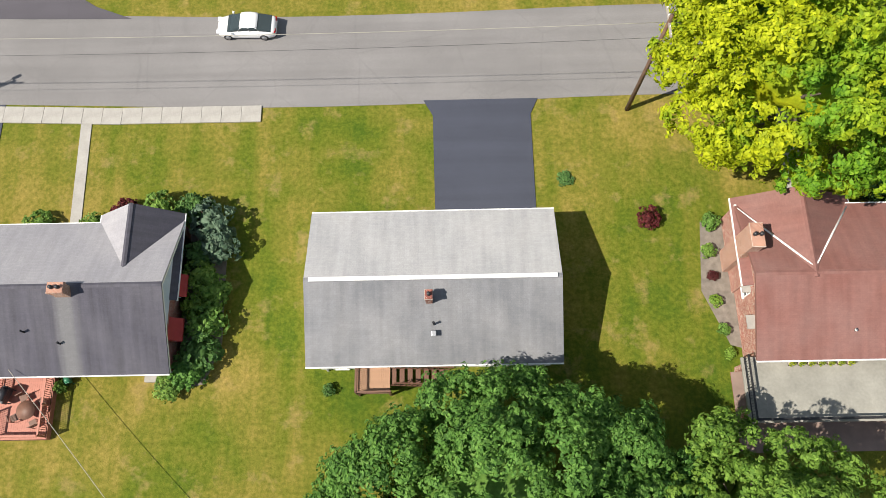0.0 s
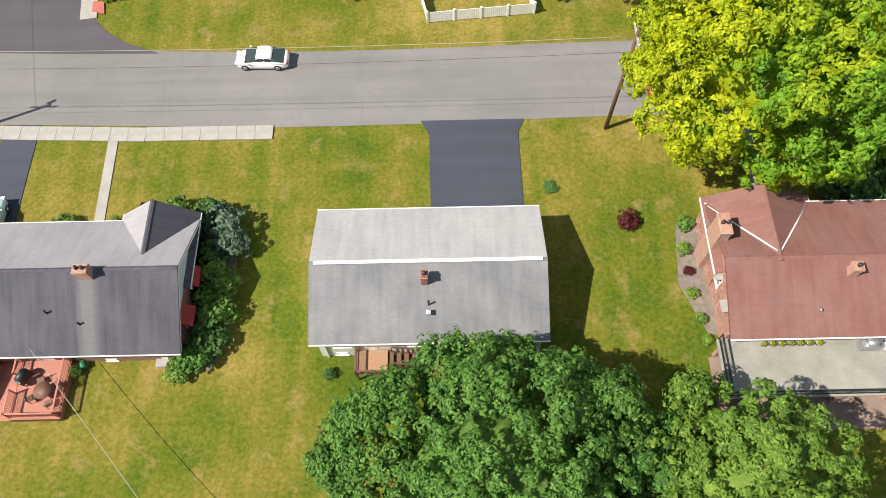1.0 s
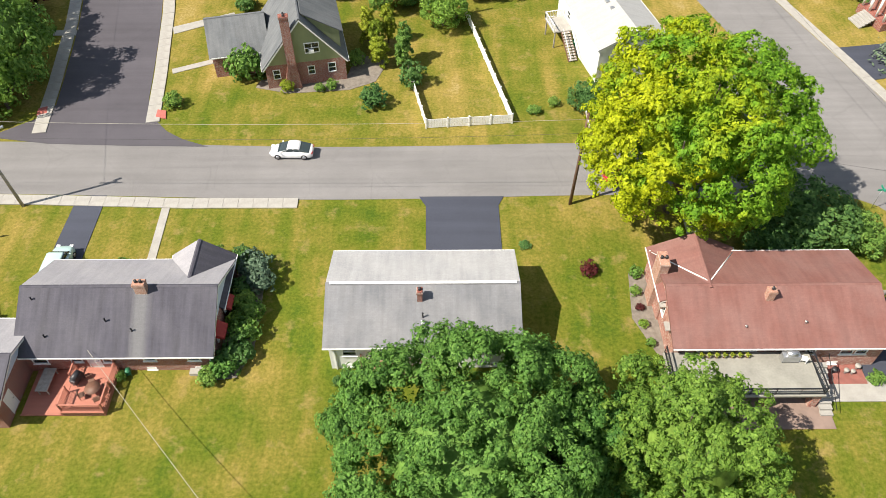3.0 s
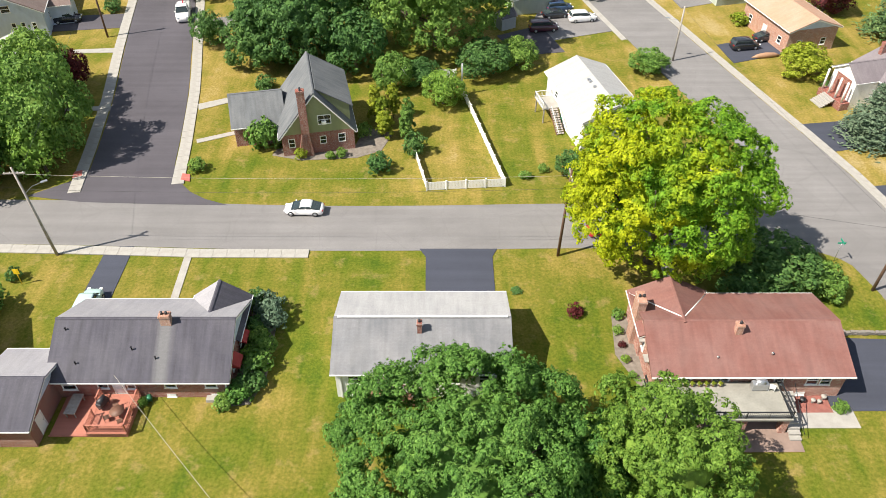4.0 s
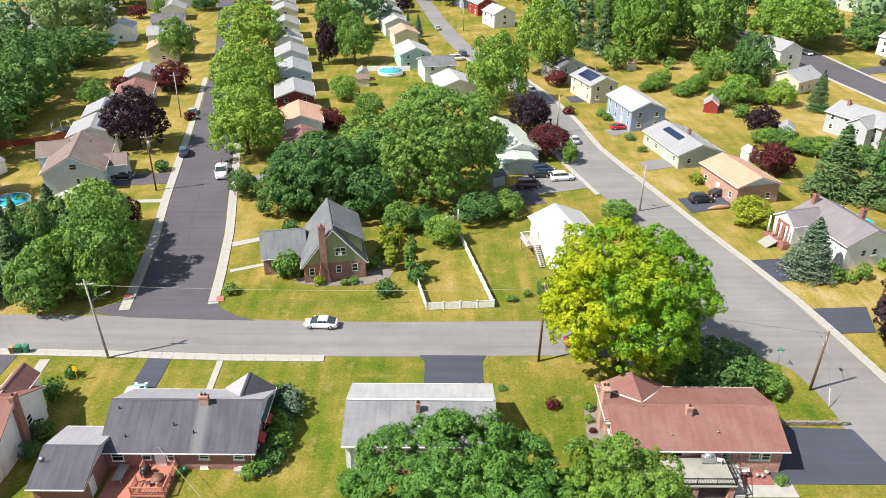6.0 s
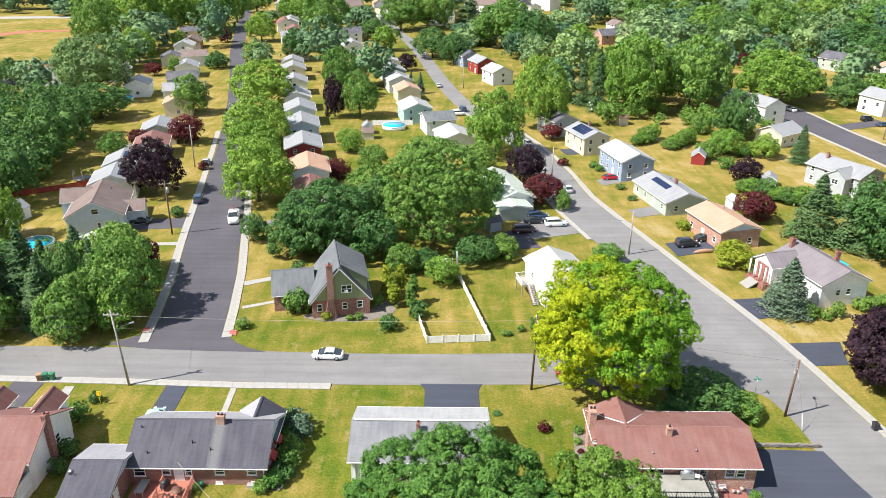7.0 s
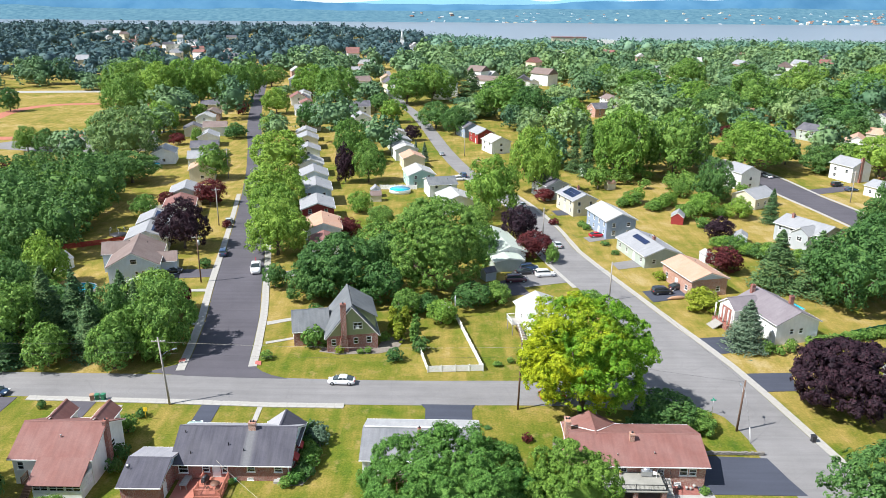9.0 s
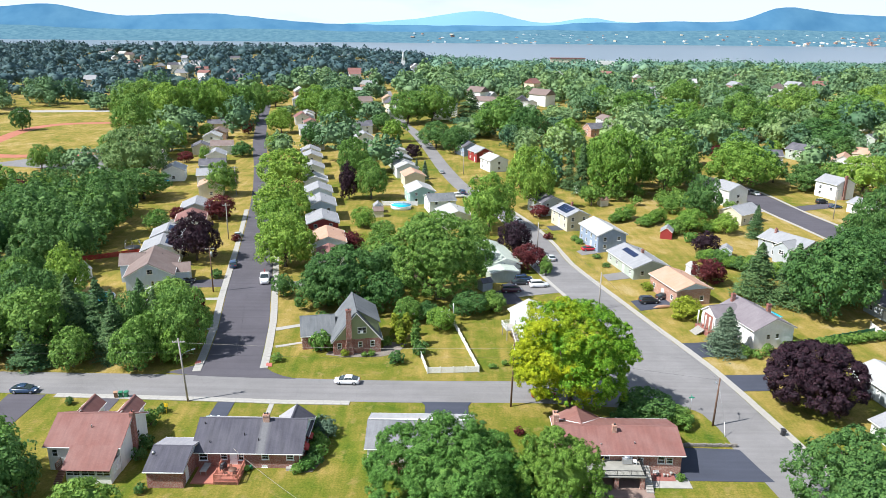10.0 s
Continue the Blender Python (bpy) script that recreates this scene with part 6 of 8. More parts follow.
part("porch_floor", boxes("porch_floor", [(1.2, 8.2, 0, 6.2, 9.6, 1.1)], "brick_red"), h)
steps(h, pose(3.7, 11.6, 0, 0, 0, 180), 6, 2.4, 0.18, 0.34, "concrete")
house("brick ranch house with a tan shingle roof", 57.6, 84.6, 104, 12.4, 8.6, 3.9, 5.4, "brick_pink", "roof_tan", "pale_blue_siding")
h = house("sage-sided ranch house with grey roof and solar panels", 52.3, 104.6, 103, 15.6, 9.6, 3.1, 4.9, "sage_siding", "roof_light", "sage_siding", (-1.0, -0.8), solar=("f", -0.5, 7, 1, 2.6))
h = house("blue-sided raised ranch with a pale roof", 47.2, 126.4, 103, 13.4, 8.4, 5.1, 6.9, "blue_siding", "roof_white", "blue_siding")
house("cream-sided raised ranch with solar panels on its roof", 40.9, 147.2, 108, 11.4, 7.6, 4.9, 6.5, "cream_siding", "roof_light", "cream_siding", (2.0, -1.5), solar=("f", 0.5, 7))
house("dark blue-grey house with grey roof", 35.2, 165.5, 112, 10.5, 8.0, 4.8, 6.6, "grey_siding", "roof_slate", None, (1, -1))
house("dark blue house with solar panels", 10.2, 280, 112, 11, 8, 4.8, 6.8, "blue_siding", "roof_slate", None, None, True, ("f", 0, 6))
house("barn-red house with grey roof", 16.2, 264, 112, 10, 8, 4.6, 6.6, "red_siding", "roof_light", None, None, True)
house("white house with a white roof", 21.5, 241, 112, 10.5, 8.5, 5.0, 7.0, "white_siding", "roof_white", None, None, True)

# ---- houses between the two streets ----
house("sage-roofed long low house", 15.0, 106.5, 104, 18, 8.0, 3.2, 4.6, "white_siding", "roof_sage")
house("pale flat-roofed garage", 15.8, 95.6, 104, 6.0, 6.6, 2.8, 3.4, "sage_siding", "roof_sage", wins=[("b", 0, 1, 1, 1)])
house("white house with a white roof", 3.8, 147.5, 104, 11, 9, 4.2, 5.8, "white_siding", "roof_white")
house("white house with a grey-green roof", -1.0, 166, 14, 9, 9.5, 4.5, 6.0, "white_siding", "roof_green")
house("teal-gabled house with a pale roof", -8.6, 180, 104, 11, 9, 4.6, 6.4, "teal_siding", "roof_white")
house("house with a tan shingle roof", -12.6, 209, 104, 9.5, 8, 4.2, 5.8, "cream_siding", "roof_tan", far=True)
house("pale-roofed house", -16.6, 226, 104, 11, 9, 4.4, 6.2, "white_siding", "roof_white", far=True)
house("sage-sided house with grey roof", -20.4, 246, 104, 10, 9, 4.2, 5.8, "sage_siding", "roof_light", far=True)
house("white house with a pale roof", -23.6, 266, 104, 10, 9, 4.2, 5.8, "white_siding", "roof_white", far=True)
house("white gabled house beside the street", -43.5, 306, 104, 10, 9, 4.6, 7.0, "white_siding", "roof_light", far=True)
house("white house with a tan-orange shingle roof", -31.6, 117.0, 102, 11.5, 9.2, 4.3, 6.0, "white_siding", "roof_tan")
house("low house with a brown-red roof", -29.0, 104.5, 102, 7.0, 7.2, 3.6, 5.0, "white_siding", "roof_brown")
house("barn-red house with a grey roof", -36.3, 136.0, 102, 11.5, 9.0, 4.6, 6.2, "red_siding", "roof_light", "red_siding")
house("lilac-white two-storey house with grey roof", -40.0, 155.0, 102, 11.5, 9.0, 5.2, 7.0, "pale_blue_siding", "roof_light")
house("pale blue house with grey roof", -44.3, 175.0, 102, 11, 9.0, 5.0, 6.8, "pale_blue_siding", "roof_light", far=True)
house("pale house with a light roof", -48.8, 194.0, 102, 10, 8.5, 4.8, 6.6, "white_siding", "roof_white", far=True)
house("lilac-roofed pale house", -54.5, 219, 102, 10, 9, 4.8, 6.6, "white_siding", "roof_light", far=True)
house("cream house with a grey roof", -60.0, 246, 102, 11, 9, 4.6, 6.4, "cream_siding", "roof_light", far=True)

# ---- houses left of the side street ----
h = house("pale blue house with chocolate shingle roof", -70.0, 89.2, 105, 14.5, 10.6, 4.4, 7.3, "pale_blue_siding", "roof_choc", None,
          wins=[("l", 0.2, 4.6, 1.4, 1.2), ("l", 0.6, 1.4, 0.7, 1.5), ("l", 2.0, 1.4, 0.7, 1.5), ("l", 3.6, 1.4, 0.7, 1.3), ("b", -3, 1.4, 1.1, 1.2), ("b", 2, 1.4, 1.1, 1.2), ("f", 0, 1.4, 1.1, 1.2)])
gable_block(h, pose(-0.5, -6.2, 0, 0, 0, -90), 5.0, 4.6, 3.4, 4.9, "pale_blue_siding", "roof_choc", None, [], 0.3, "r")
gable_block(h, pose(4.5, 5.0, 0, 0, 0, 90), 5.6, 5.0, 4.6, 6.6, "pale_blue_siding", "roof_choc", None, [], 0.3, "r")
house("pale house with solar panels on a grey roof", -74.5, 107.5, 105, 10, 9.5, 4.2, 6.0, "white_siding", "roof_light", None, None, False, ("b", 0, 6))
house("pale house with solar panels on its roof", -78.0, 121.0, 105, 9, 8.0, 4.0, 5.6, "pale_blue_siding", "roof_light", None, None, False, ("b", 0, 5))
house("low house with a brown-red roof", -77.5, 139.0, 105, 10, 8.5, 3.8, 5.4, "white_siding", "roof_brown", far=True)
house("cream house with a grey roof", -80.5, 153, 105, 11, 9, 4.2, 6.0, "cream_siding", "roof_light", far=True)
house("low white house hidden by trees", -62.5, 70.5, 105, 9, 7.5, 3.2, 4.6, "white_siding", "roof_white")
for i, (x, y, w, r) in enumerate(((-86, 186, "cream_siding", "roof_tan"), (-92, 205, "white_siding", "roof_light"), (-110, 214, "white_siding", "roof_white"), (-98, 226, "pale_blue_siding", "roof_slate"), (-104, 250, "white_siding", "roof_light"), (-109, 276, "white_siding", "roof_choc"), (-128, 240, "sage_siding", "roof_light"))):
    house(("white", "pale", "small")[i % 3] + " house with a shingle roof among trees", x, y, 104 + (i % 2) * 90, 10.5, 8.5, 4.4, 6.3, w, r, far=True)

# ---- houses beyond the right-hand gardens ----
house("cream-sided house with a grey roof", 98.4, 156.5, 35, 10.5, 8.4, 3.6, 5.6, "cream_siding", "roof_light")
h = house("grey-blue house with white trim and pale roof", 97.5, 116.5, 118, 14.0, 9.0, 4.8, 6.6, "grey_siding", "roof_light", None, (4.4, 1))
gable_block(h, pose(-2.6, 4.6, 0, 0, 0, 90), 4.6, 5.0, 4.6, 6.2, "grey_siding", "roof_light", "grey_siding", [("r", 0, 2.6, 1.6, 1.2)], 0.3, "r")
house("tall white house at the corner", 103.5, 181, 110, 9, 8, 6.0, 8.0, "white_siding", "roof_light", far=True)
h = house("white two-storey house with a brick chimney", 147.5, 194, 110, 10, 8.5, 5.8, 8.0, "white_siding", "roof_light", None, None, True)
chimney(h, -5.3, 0.6, 0, 9.0, 0.6, 1.0)
house("low white house with pale roof", 146.5, 168, 110, 10, 8, 3.4, 5.0, "white_siding", "roof_light", far=True)
for i, (x, y) in enumerate(((176, 222), (196, 262), (150, 262), (205, 205), (84, 284), (120, 300), (64, 330), (160, 330), (230, 320), (36, 372), (100, 392), (205, 410), (-4, 420), (-70, 420), (-20, 470), (60, 480), (-100, 480))):
    house(("white", "pale", "small")[i % 3] + " house half hidden by trees", x, y, 104 + 35 * (i % 5), 11, 8.5, 4.6 + (i % 2), 6.8 + (i % 2), ("white_siding", "cream_siding", "white_siding", "sage_siding", "brick_pink")[i % 5], ("roof_light", "roof_tan", "roof_slate", "roof_white", "roof_choc", "roof_brown")[i % 6], far=True)
for i in range(7):
    x, y = -62 - i * 5.2 + (i * 37 % 5) - 2, 268 + i * 24 + (i * 53 % 7) - 3
    wide, turn = 9.5 + (i * 29 % 4), 90 * (i * 3 % 4 == 1) + (i * 17 % 9) - 4
    house(("white", "cream", "pale")[i % 3] + " house in a row along the side street", x, y, 104 + turn, wide, 8.5, 4.0 + (i % 3) * 0.5, 5.8 + (i % 3) * 0.5, ("white_siding", "cream_siding", "pale_blue_siding")[i % 3], ("roof_light", "roof_brown", "roof_white")[i % 3], far=True)
    house(("pale", "white", "brick")[i % 3] + " house in a row along the side street", x - 55, y + 10, 104 - turn, wide, 8.5, 3.8 + (i % 2) * 0.9, 5.7 + (i % 2) * 0.9, ("cream_siding", "white_siding", "brick_pink")[i % 3], ("roof_slate", "roof_white", "roof_choc")[i % 3], far=True)
# houses seen over the treetops
house("white two-storey house at the end of the street", -79, 583, 14, 12, 9, 4.8, 7.4, "white_siding", "roof_light", far=True)
house("cream house with a tan roof at the end of the street", -48, 507, 100, 12, 9, 4.8, 7.4, "cream_siding", "roof_tan", far=True)
house("white gabled house among treetops", -21, 547, 20, 12, 9, 4.8, 7.4, "white_siding", "roof_light", far=True)
house("white gabled house among treetops", 186, 625, 20, 12, 9, 4.8, 7.4, "white_siding", "roof_light", far=True)
house("cream house among treetops", 196, 580, 110, 12, 9, 4.8, 7.4, "cream_siding", "roof_white", far=True)
house("brick house with solar panels among trees", 86, 348, 20, 12, 9, 4.8, 7.4, "brick_pink", "roof_slate", far=True)
house("brick house with a brown roof among trees", 126, 392, 15, 12, 9, 4.8, 7.4, "brick_red", "roof_choc", far=True)
house("white house among treetops", 265, 537, 30, 12, 9, 4.8, 7.4, "white_siding", "roof_light", far=True)
house("white house with a grey roof among trees", 194, 320, 25, 12, 9, 4.8, 7.4, "white_siding", "roof_slate", far=True)
house("sage-sided house with a dark roof among trees", 172, 276, 115, 12, 9, 4.8, 7.4, "sage_siding", "roof_slate", far=True)
house("white house with a brown roof beside trees", 178, 249, 60, 12, 9, 4.8, 7.4, "white_siding", "roof_tan", far=True)
house("cream house among trees", 261, 377, 110, 12, 9, 4.8, 7.4, "cream_siding", "roof_light", far=True)
house("house with a dark roof beside the street", -50, 348, 14, 12, 9, 4.8, 7.4, "white_siding", "roof_slate", far=True)
house("white house in a row along the side street", -115, 491, 104, 12, 9, 4.8, 7.4, "white_siding", "roof_light", far=True)
house("house with a brown roof along the side street", -92, 387, 104, 12, 9, 4.8, 7.4, "white_siding", "roof_brown", far=True)
house("pale house beside the street", -36, 423, 104, 12, 9, 4.8, 7.4, "sage_siding", "roof_light", far=True)
h = house("single-storey house with a pale roof and porch", 80.8, 36.5, 100, 9, 8.5, 3.0, 4.4, "grey_siding", "roof_white")
house("white garage behind the purple tree", 74.2, 19.5, 100, 8, 7, 2.6, 3.9, "white_siding", "roof_light")
house("grey house under the trees", 102, 73, 100, 9, 8, 3.4, 5.0, "grey_siding", "roof_slate")
house("brick house beside the lawn", -72.5, 8.5, 0, 12, 9, 3.2, 5.2, "brick_red", "roof_choc")


# ---- sheds, pools, fences ----
def shed(label, x, y, rot, L, D, ze, zr, wall, roof):
    label += "" if len(label.split()) > 3 else " in a garden"
    s = thing("shed", label, "shed", pose(x, y, terrain(x, y), 0, 0, rot), "garden sheds")
    gable_block(s, Matrix(), L, D, ze, zr, wall, roof, None, [("r", 0, 0.05, 0.9, 1.75, "d")], 0.15, gutter=False)
    HOUSE_SPOTS.append((x, y, L / 2))


shed("small tan wooden shed", -21.4, 157.0, 10, 3.4, 3.0, 2.1, 3.2, "cream_siding", "roof_choc")
shed("small pale shed", -22.0, 163.0, 100, 3.4, 3.0, 2.3, 3.5, "pale_blue_siding", "roof_light")
shed("small barn-red shed", 68.6, 135.5, 70, 4.2, 3.4, 2.3, 3.6, "red_siding", "roof_light")
shed("white shed", 66.0, 101.0, 100, 3.0, 2.6, 2.2, 3.0, "white_siding", "roof_white")
shed("grey-blue shed with pale roof", 80.0, 117.0, 70, 3.6, 3.2, 2.2, 3.2, "pale_blue_siding", "roof_light")
shed("white shed with a grey roof on the back lawn", -89.5, 90.5, 75, 5.4, 4.0, 2.4, 3.8, "white_siding", "roof_light")
shed("grey garden shed with rounded roof", 11.5, 87.5, 30, 2.8, 2.4, 2.1, 2.9, "grey_siding", "roof_slate")
shed("small tan shed", 57.0, 176.0, 20, 3.0, 2.6, 2.2, 3.0, "cream_siding", "roof_tan")
shed("small pale shed", 52.0, 196.0, 20, 3.0, 2.6, 2.2, 3.0, "white_siding", "roof_light")


def pool(label, x, y, r, high=1.2):
    p = thing("swimming_pool", label, "pool", pose(x, y, terrain(x, y)), "garden pools")
    part("pool_wall", tube("pool_wall", [(0, 0, 0), (0, 0, high)], [r, r], "vinyl", 28), p)
    part("pool_rim", tube("pool_rim", [(0, 0, high - 0.03), (0, 0, high + 0.03)], [r + 0.12, r + 0.12], "vinyl", 28), p)
    part("pool_water", tube("pool_water", [(0, 0, high + 0.034), (0, 0, high + 0.05)], [r - 0.15, r - 0.15], "cyan", 28), p)


pool("round above-ground pool with bright blue water", -14.5, 168.5, 3.6)
pool("above-ground pool with bright blue water", -77.5, 76.0, 3.4)
pool("blue pool among trees", -112, 204, 3.5)
tr = thing("trampoline", "dark net trampoline on the back lawn", "trampoline", pose(-86.5, 116, 0))
part("mat", tube("mat", [(0, 0, 0.85), (0, 0, 0.9)], [2.2, 2.2], "dark", 20), tr)
for i in range(6):
    part("pole", cached("trp", lambda: tube("pole", [(2.25, 0, 0), (2.25, 0, 2.3), (1.6, 0, 2.9)], [0.04, 0.04, 0.03], "steel", 6)), tr, m=pose(0, 0, 0, 0, 0, 60 * i))


def panel_fence(label, pts, high, mat="vinyl", step=2.4, rails=True):
    label += "" if len(label.split()) > 3 else " in a garden"
    f = thing("fence", label, "fence", group="garden fences")
    for (x0, y0), (x1, y1) in zip(pts, pts[1:]):
        d = math.hypot(x1 - x0, y1 - y0)
        n = max(1, round(d / step))
        a = math.degrees(math.atan2(y1 - y0, x1 - x0))
        for i in range(n):
            at = pose(x0 + (x1 - x0) * i / n, y0 + (y1 - y0) * i / n, 0, 0, 0, a)
            w = d / n
            part("panel", cached(("fp", round(w, 2), high, mat), lambda: pierced("panel", sorted([0.05, w - 0.05] + [0.05 + (w - 0.1) * (j + 1) / 13 + e for j in range(12) for e in (-0.008, 0.008)]), [0.08, 0.2, high - 0.14, high], lambda x, z: z < 0.2 or z > high - 0.14 or abs(((x - 0.05) * 13 / (w - 0.1) + 0.5) % 1 - 0.5) * (w - 0.1) / 13 > 0.006, -0.02, 0.02, mat)), f, m=at)
        for i in range(n + 1):
            part("post", cached(("fpo", high, mat), lambda: boxes("post", [(-0.075, -0.075, 0, 0.075, 0.075, high + 0.08), (-0.095, -0.095, high + 0.08, 0.095, 0.095, high + 0.13)], mat)), f, m=pose(x0 + (x1 - x0) * i / n, y0 + (y1 - y0) * i / n, 0, 0, 0, a))
    return f


panel_fence("white vinyl privacy fence round a back lawn", [(-2.9, 51.0), (-0.95, 41.9), (8.6, 42.7), (4.0, 64.8)], 1.25)
panel_fence("pale panel fence behind the shrubs", [(-8.0, 70.5), (3.0, 69.5)], 1.6, "vinyl")
panel_fence("red-brown board fence across the back lawn", [(-98, 104), (-84, 112), (-73, 114)], 1.4, "awning")
panel_fence("green mesh-backed garden fence", [(80.0, 58.6), (92.6, 63.4)], 1.3, "green_bin")
panel_fence("white vinyl fence", [(93.2, 66.0), (93.5, 58.0)], 1.5)
panel_fence("pale panel fence behind the pool", [(-21.5, 172), (-9, 172.5)], 1.6)
panel_fence("long pale board fence by the houses", [(-92.0, 142), (-82, 144)], 1.7)

# ---- shared street things ----
can = thing("garden_canopy", "bright blue fabric garden canopy", "canopy", pose(72.4, 68.0, 0, 0, 0, 14))
part("canopy_top", mesh_of("canopy_top", [(-1.8, -1.8, 2.2), (1.8, -1.8, 2.2), (1.8, 1.8, 2.2), (-1.8, 1.8, 2.2), (0, 0, 3.0)], [(0, 1, 4), (1, 2, 4), (2, 3, 4), (3, 0, 4)], "cyan"), can)
for cx in (-1.7, 1.7):
    for cy in (-1.7, 1.7):
        part("pole", cached("canpole", lambda: tube("pole", [(0, 0, 0), (0, 0, 2.2)], [0.03, 0.03], "steel", 6)), can, m=pose(cx, cy, 0))
car("white sedan parked at the kerb", -15.2, 37.7, 178, "car_white")
car("dark blue sedan on the street", -70.6, 32.6, 2, "car_blue")
car("white tow truck at the kerb", -43.2, 91.5, -78, "car_white", "truck")
car("dark blue suv on the street", -54.2, 102.6, 102, "car_blue", "suv")
car("silver sedan on the street", -61.0, 131, 102, "car_silver")
car("red sedan in the driveway", -67.8, 86.4, 10, "car_red")
car("black suv in the driveway", -62.2, 89.2, 12, "car_black", "suv")
car("dark maroon minivan in the driveway", 17.8, 86.0, 8, "car_maroon", "van")
car("black sedan in the driveway", 20.4, 91.3, 12, "car_black")
car("dark blue suv in the driveway", 21.4, 93.8, 12, "car_blue", "suv")
car("white suv in the driveway", 24.8, 89.8, 8, "car_white", "suv")
car("black suv in the driveway", 49.3, 79.6, 10, "car_black", "suv")
car("dark sedan in the driveway", 53.8, 82.6, 12, "car_black")
car("red sedan in the driveway", 42.6, 120.9, 12, "car_red")
car("silver sedan on the street", 30.6, 112.0, 97, "car_silver")
car("pale mint car beside the house", -34.8, 21.9, 90, "car_mint", "suv")
car("silver car beside the house", -30.2, 92.5, 10, "car_silver")
car("dark red car under the yellowing maple", 19.6, 33.8, 4, "car_red")
car("white car on the far street", 119, 196, 100, "car_white")
car("dark car on the far street", 138, 183, 20, "car_black", "suv")
car("dark blue sedan in a far driveway", 139.5, 176, 5, "car_blue")
car("white pickup on the street", 5.2, 186, 14, "car_white", "van")
car("dark blue car on the street", 7.0, 192, 104, "car_blue", "suv")
car("silver car on the street", -1.5, 232, 100, "car_silver")
car("white car on the street", 24.8, 152, 108, "car_white")

utility_pole("weathered grey utility pole with a street lamp arm", -41.3, 30.2, 11.7, "grey_wood", (0, -3), 0, 30)
utility_pole("dark brown utility pole at the lawn edge", 13.6, 30.1, 11.5, "dark_wood", (0, 1), 90)
utility_pole("weathered utility pole at the street corner", 45.8, 24.6, 8.6, "dark_wood", (0, 1.5), None, 80)
utility_pole("utility pole with transformer beside the side street", -53.6, 83.4, 11.4, "dark_wood", (0, 0), 15, None, True)
utility_pole("grey utility pole at the kerb", 36.9, 75.4, 8.8, "grey_wood", (0, 0), None, 170)
utility_pole("grey utility pole at the kerb", 27.4, 117.5, 9.0, "grey_wood", (0, 0), None, 0)
utility_pole("utility pole beside the side street", -63.0, 128.0, 11.0, "grey_wood", (0, 0), 15)
utility_pole("utility pole beside the side street", -77.0, 186.0, 11.0, "grey_wood", (0, 0), 15)
utility_pole("utility pole beside the street", 12.0, 176.0, 10.0, "dark_wood", (0, 0), 15)
utility_pole("utility pole beside the street", 8.0, 230.0, 10.0, "grey_wood", (0, 0), 15)
utility_pole("utility pole beside the far street", 131.0, 160.0, 10.5, "grey_wood", (0, 0), 15)
utility_pole("thin grey pole by the fence", 3.8, 64.9, 5.0, "steel")
wire("pale service cable sagging over the lawn", (-27.8, 10.9, 3.2), (-6.5, -12.0, 6.5), 0.9, 0.02, "cable")
wire("dark overhead cable above the street", (-41.9, 30.2, 9.0), (13.8, 30.1, 9.2), 0.5)
wire("dark overhead cable above the street", (-41.9, 30.2, 10.9), (13.8, 30.1, 10.8), 0.5, 0.018, "cable")
wire("dark overhead cable above the street", (-41.9, 30.2, 10.9), (-150, 34, 10.5), 1.4)
wire("dark overhead cable above the street", (-41.9, 30.2, 9.2), (-150, 34, 9.0), 1.4)
wire("dark overhead cable above the street corner", (-41.9, 30.2, 10.2), (-53.6, 83.4, 10.4), 0.8)
wire("dark overhead cable along the side street", (-53.6, 83.4, 10.6), (-63.0, 128, 10.4), 0.6)
wire("dark overhead cable above the street", (13.8, 30.1, 10.9), (45.8, 24.6, 8.3), 0.4)
wire("dark overhead cable above the corner", (45.8, 24.6, 8.3), (36.9, 75.4, 8.4), 0.6)
wire("dark overhead cable above the street", (36.9, 75.4, 8.4), (27.4, 117.5, 8.6), 0.6)

s = thing("street_sign", "green street name sign on a post", "street sign", pose(43.6, 29.2, 0))
part("post", tube("post", [(0, 0, 0), (0, 0, 2.6)], [0.035, 0.035], "steel", 6), s)
for r in (0, 90):
    part("sign_plate", cached("plate", lambda: bevel_box("sign_plate", -0.45, -0.012, 2.5, 0.45, 0.012, 2.72, "green_sign", 0.004)), s, m=pose(0, 0, 0.22 * (r > 0), 0, 0, r))
s = thing("marker_sign", "yellow marker post in the lawn", "sign", pose(-43.2, 25.6, 0))
part("post", tube("post", [(0, 0, 0), (0, 0, 2.2)], [0.04, 0.04], "yellow", 6), s)
part("sign_plate", bevel_box("sign_plate", -0.3, -0.02, 1.5, 0.3, 0.02, 2.2, "yellow", 0.01), s)


def bin_(label, x, y, mat, rot=0):
    b = thing("wheeled_bin", label, "bin", pose(x, y, 0.05, 0, 0, rot), "wheeled bins")
    part("bin_body", cached(("bb", mat), lambda: mesh_of("bin_body", [(-0.24, -0.26, 0.06), (0.24, -0.26, 0.06), (0.24, 0.26, 0.06), (-0.24, 0.26, 0.06), (-0.31, -0.36, 0.98), (0.31, -0.36, 0.98), (0.31, 0.36, 0.98), (-0.31, 0.36, 0.98)], BOX_F, mat)), b)
    part("lid", cached(("bl", mat), lambda: bevel_box("lid", -0.34, -0.4, 0.98, 0.34, 0.4, 1.08, mat, 0.03)), b)
    for sx in (-0.26, 0.26):
        part("wheel", cached("bw", lambda: tube("wheel", [(-0.03, 0, 0), (0.03, 0, 0)], [0.11, 0.11], "tyre", 10)), b, m=pose(sx, 0.28, 0.11))


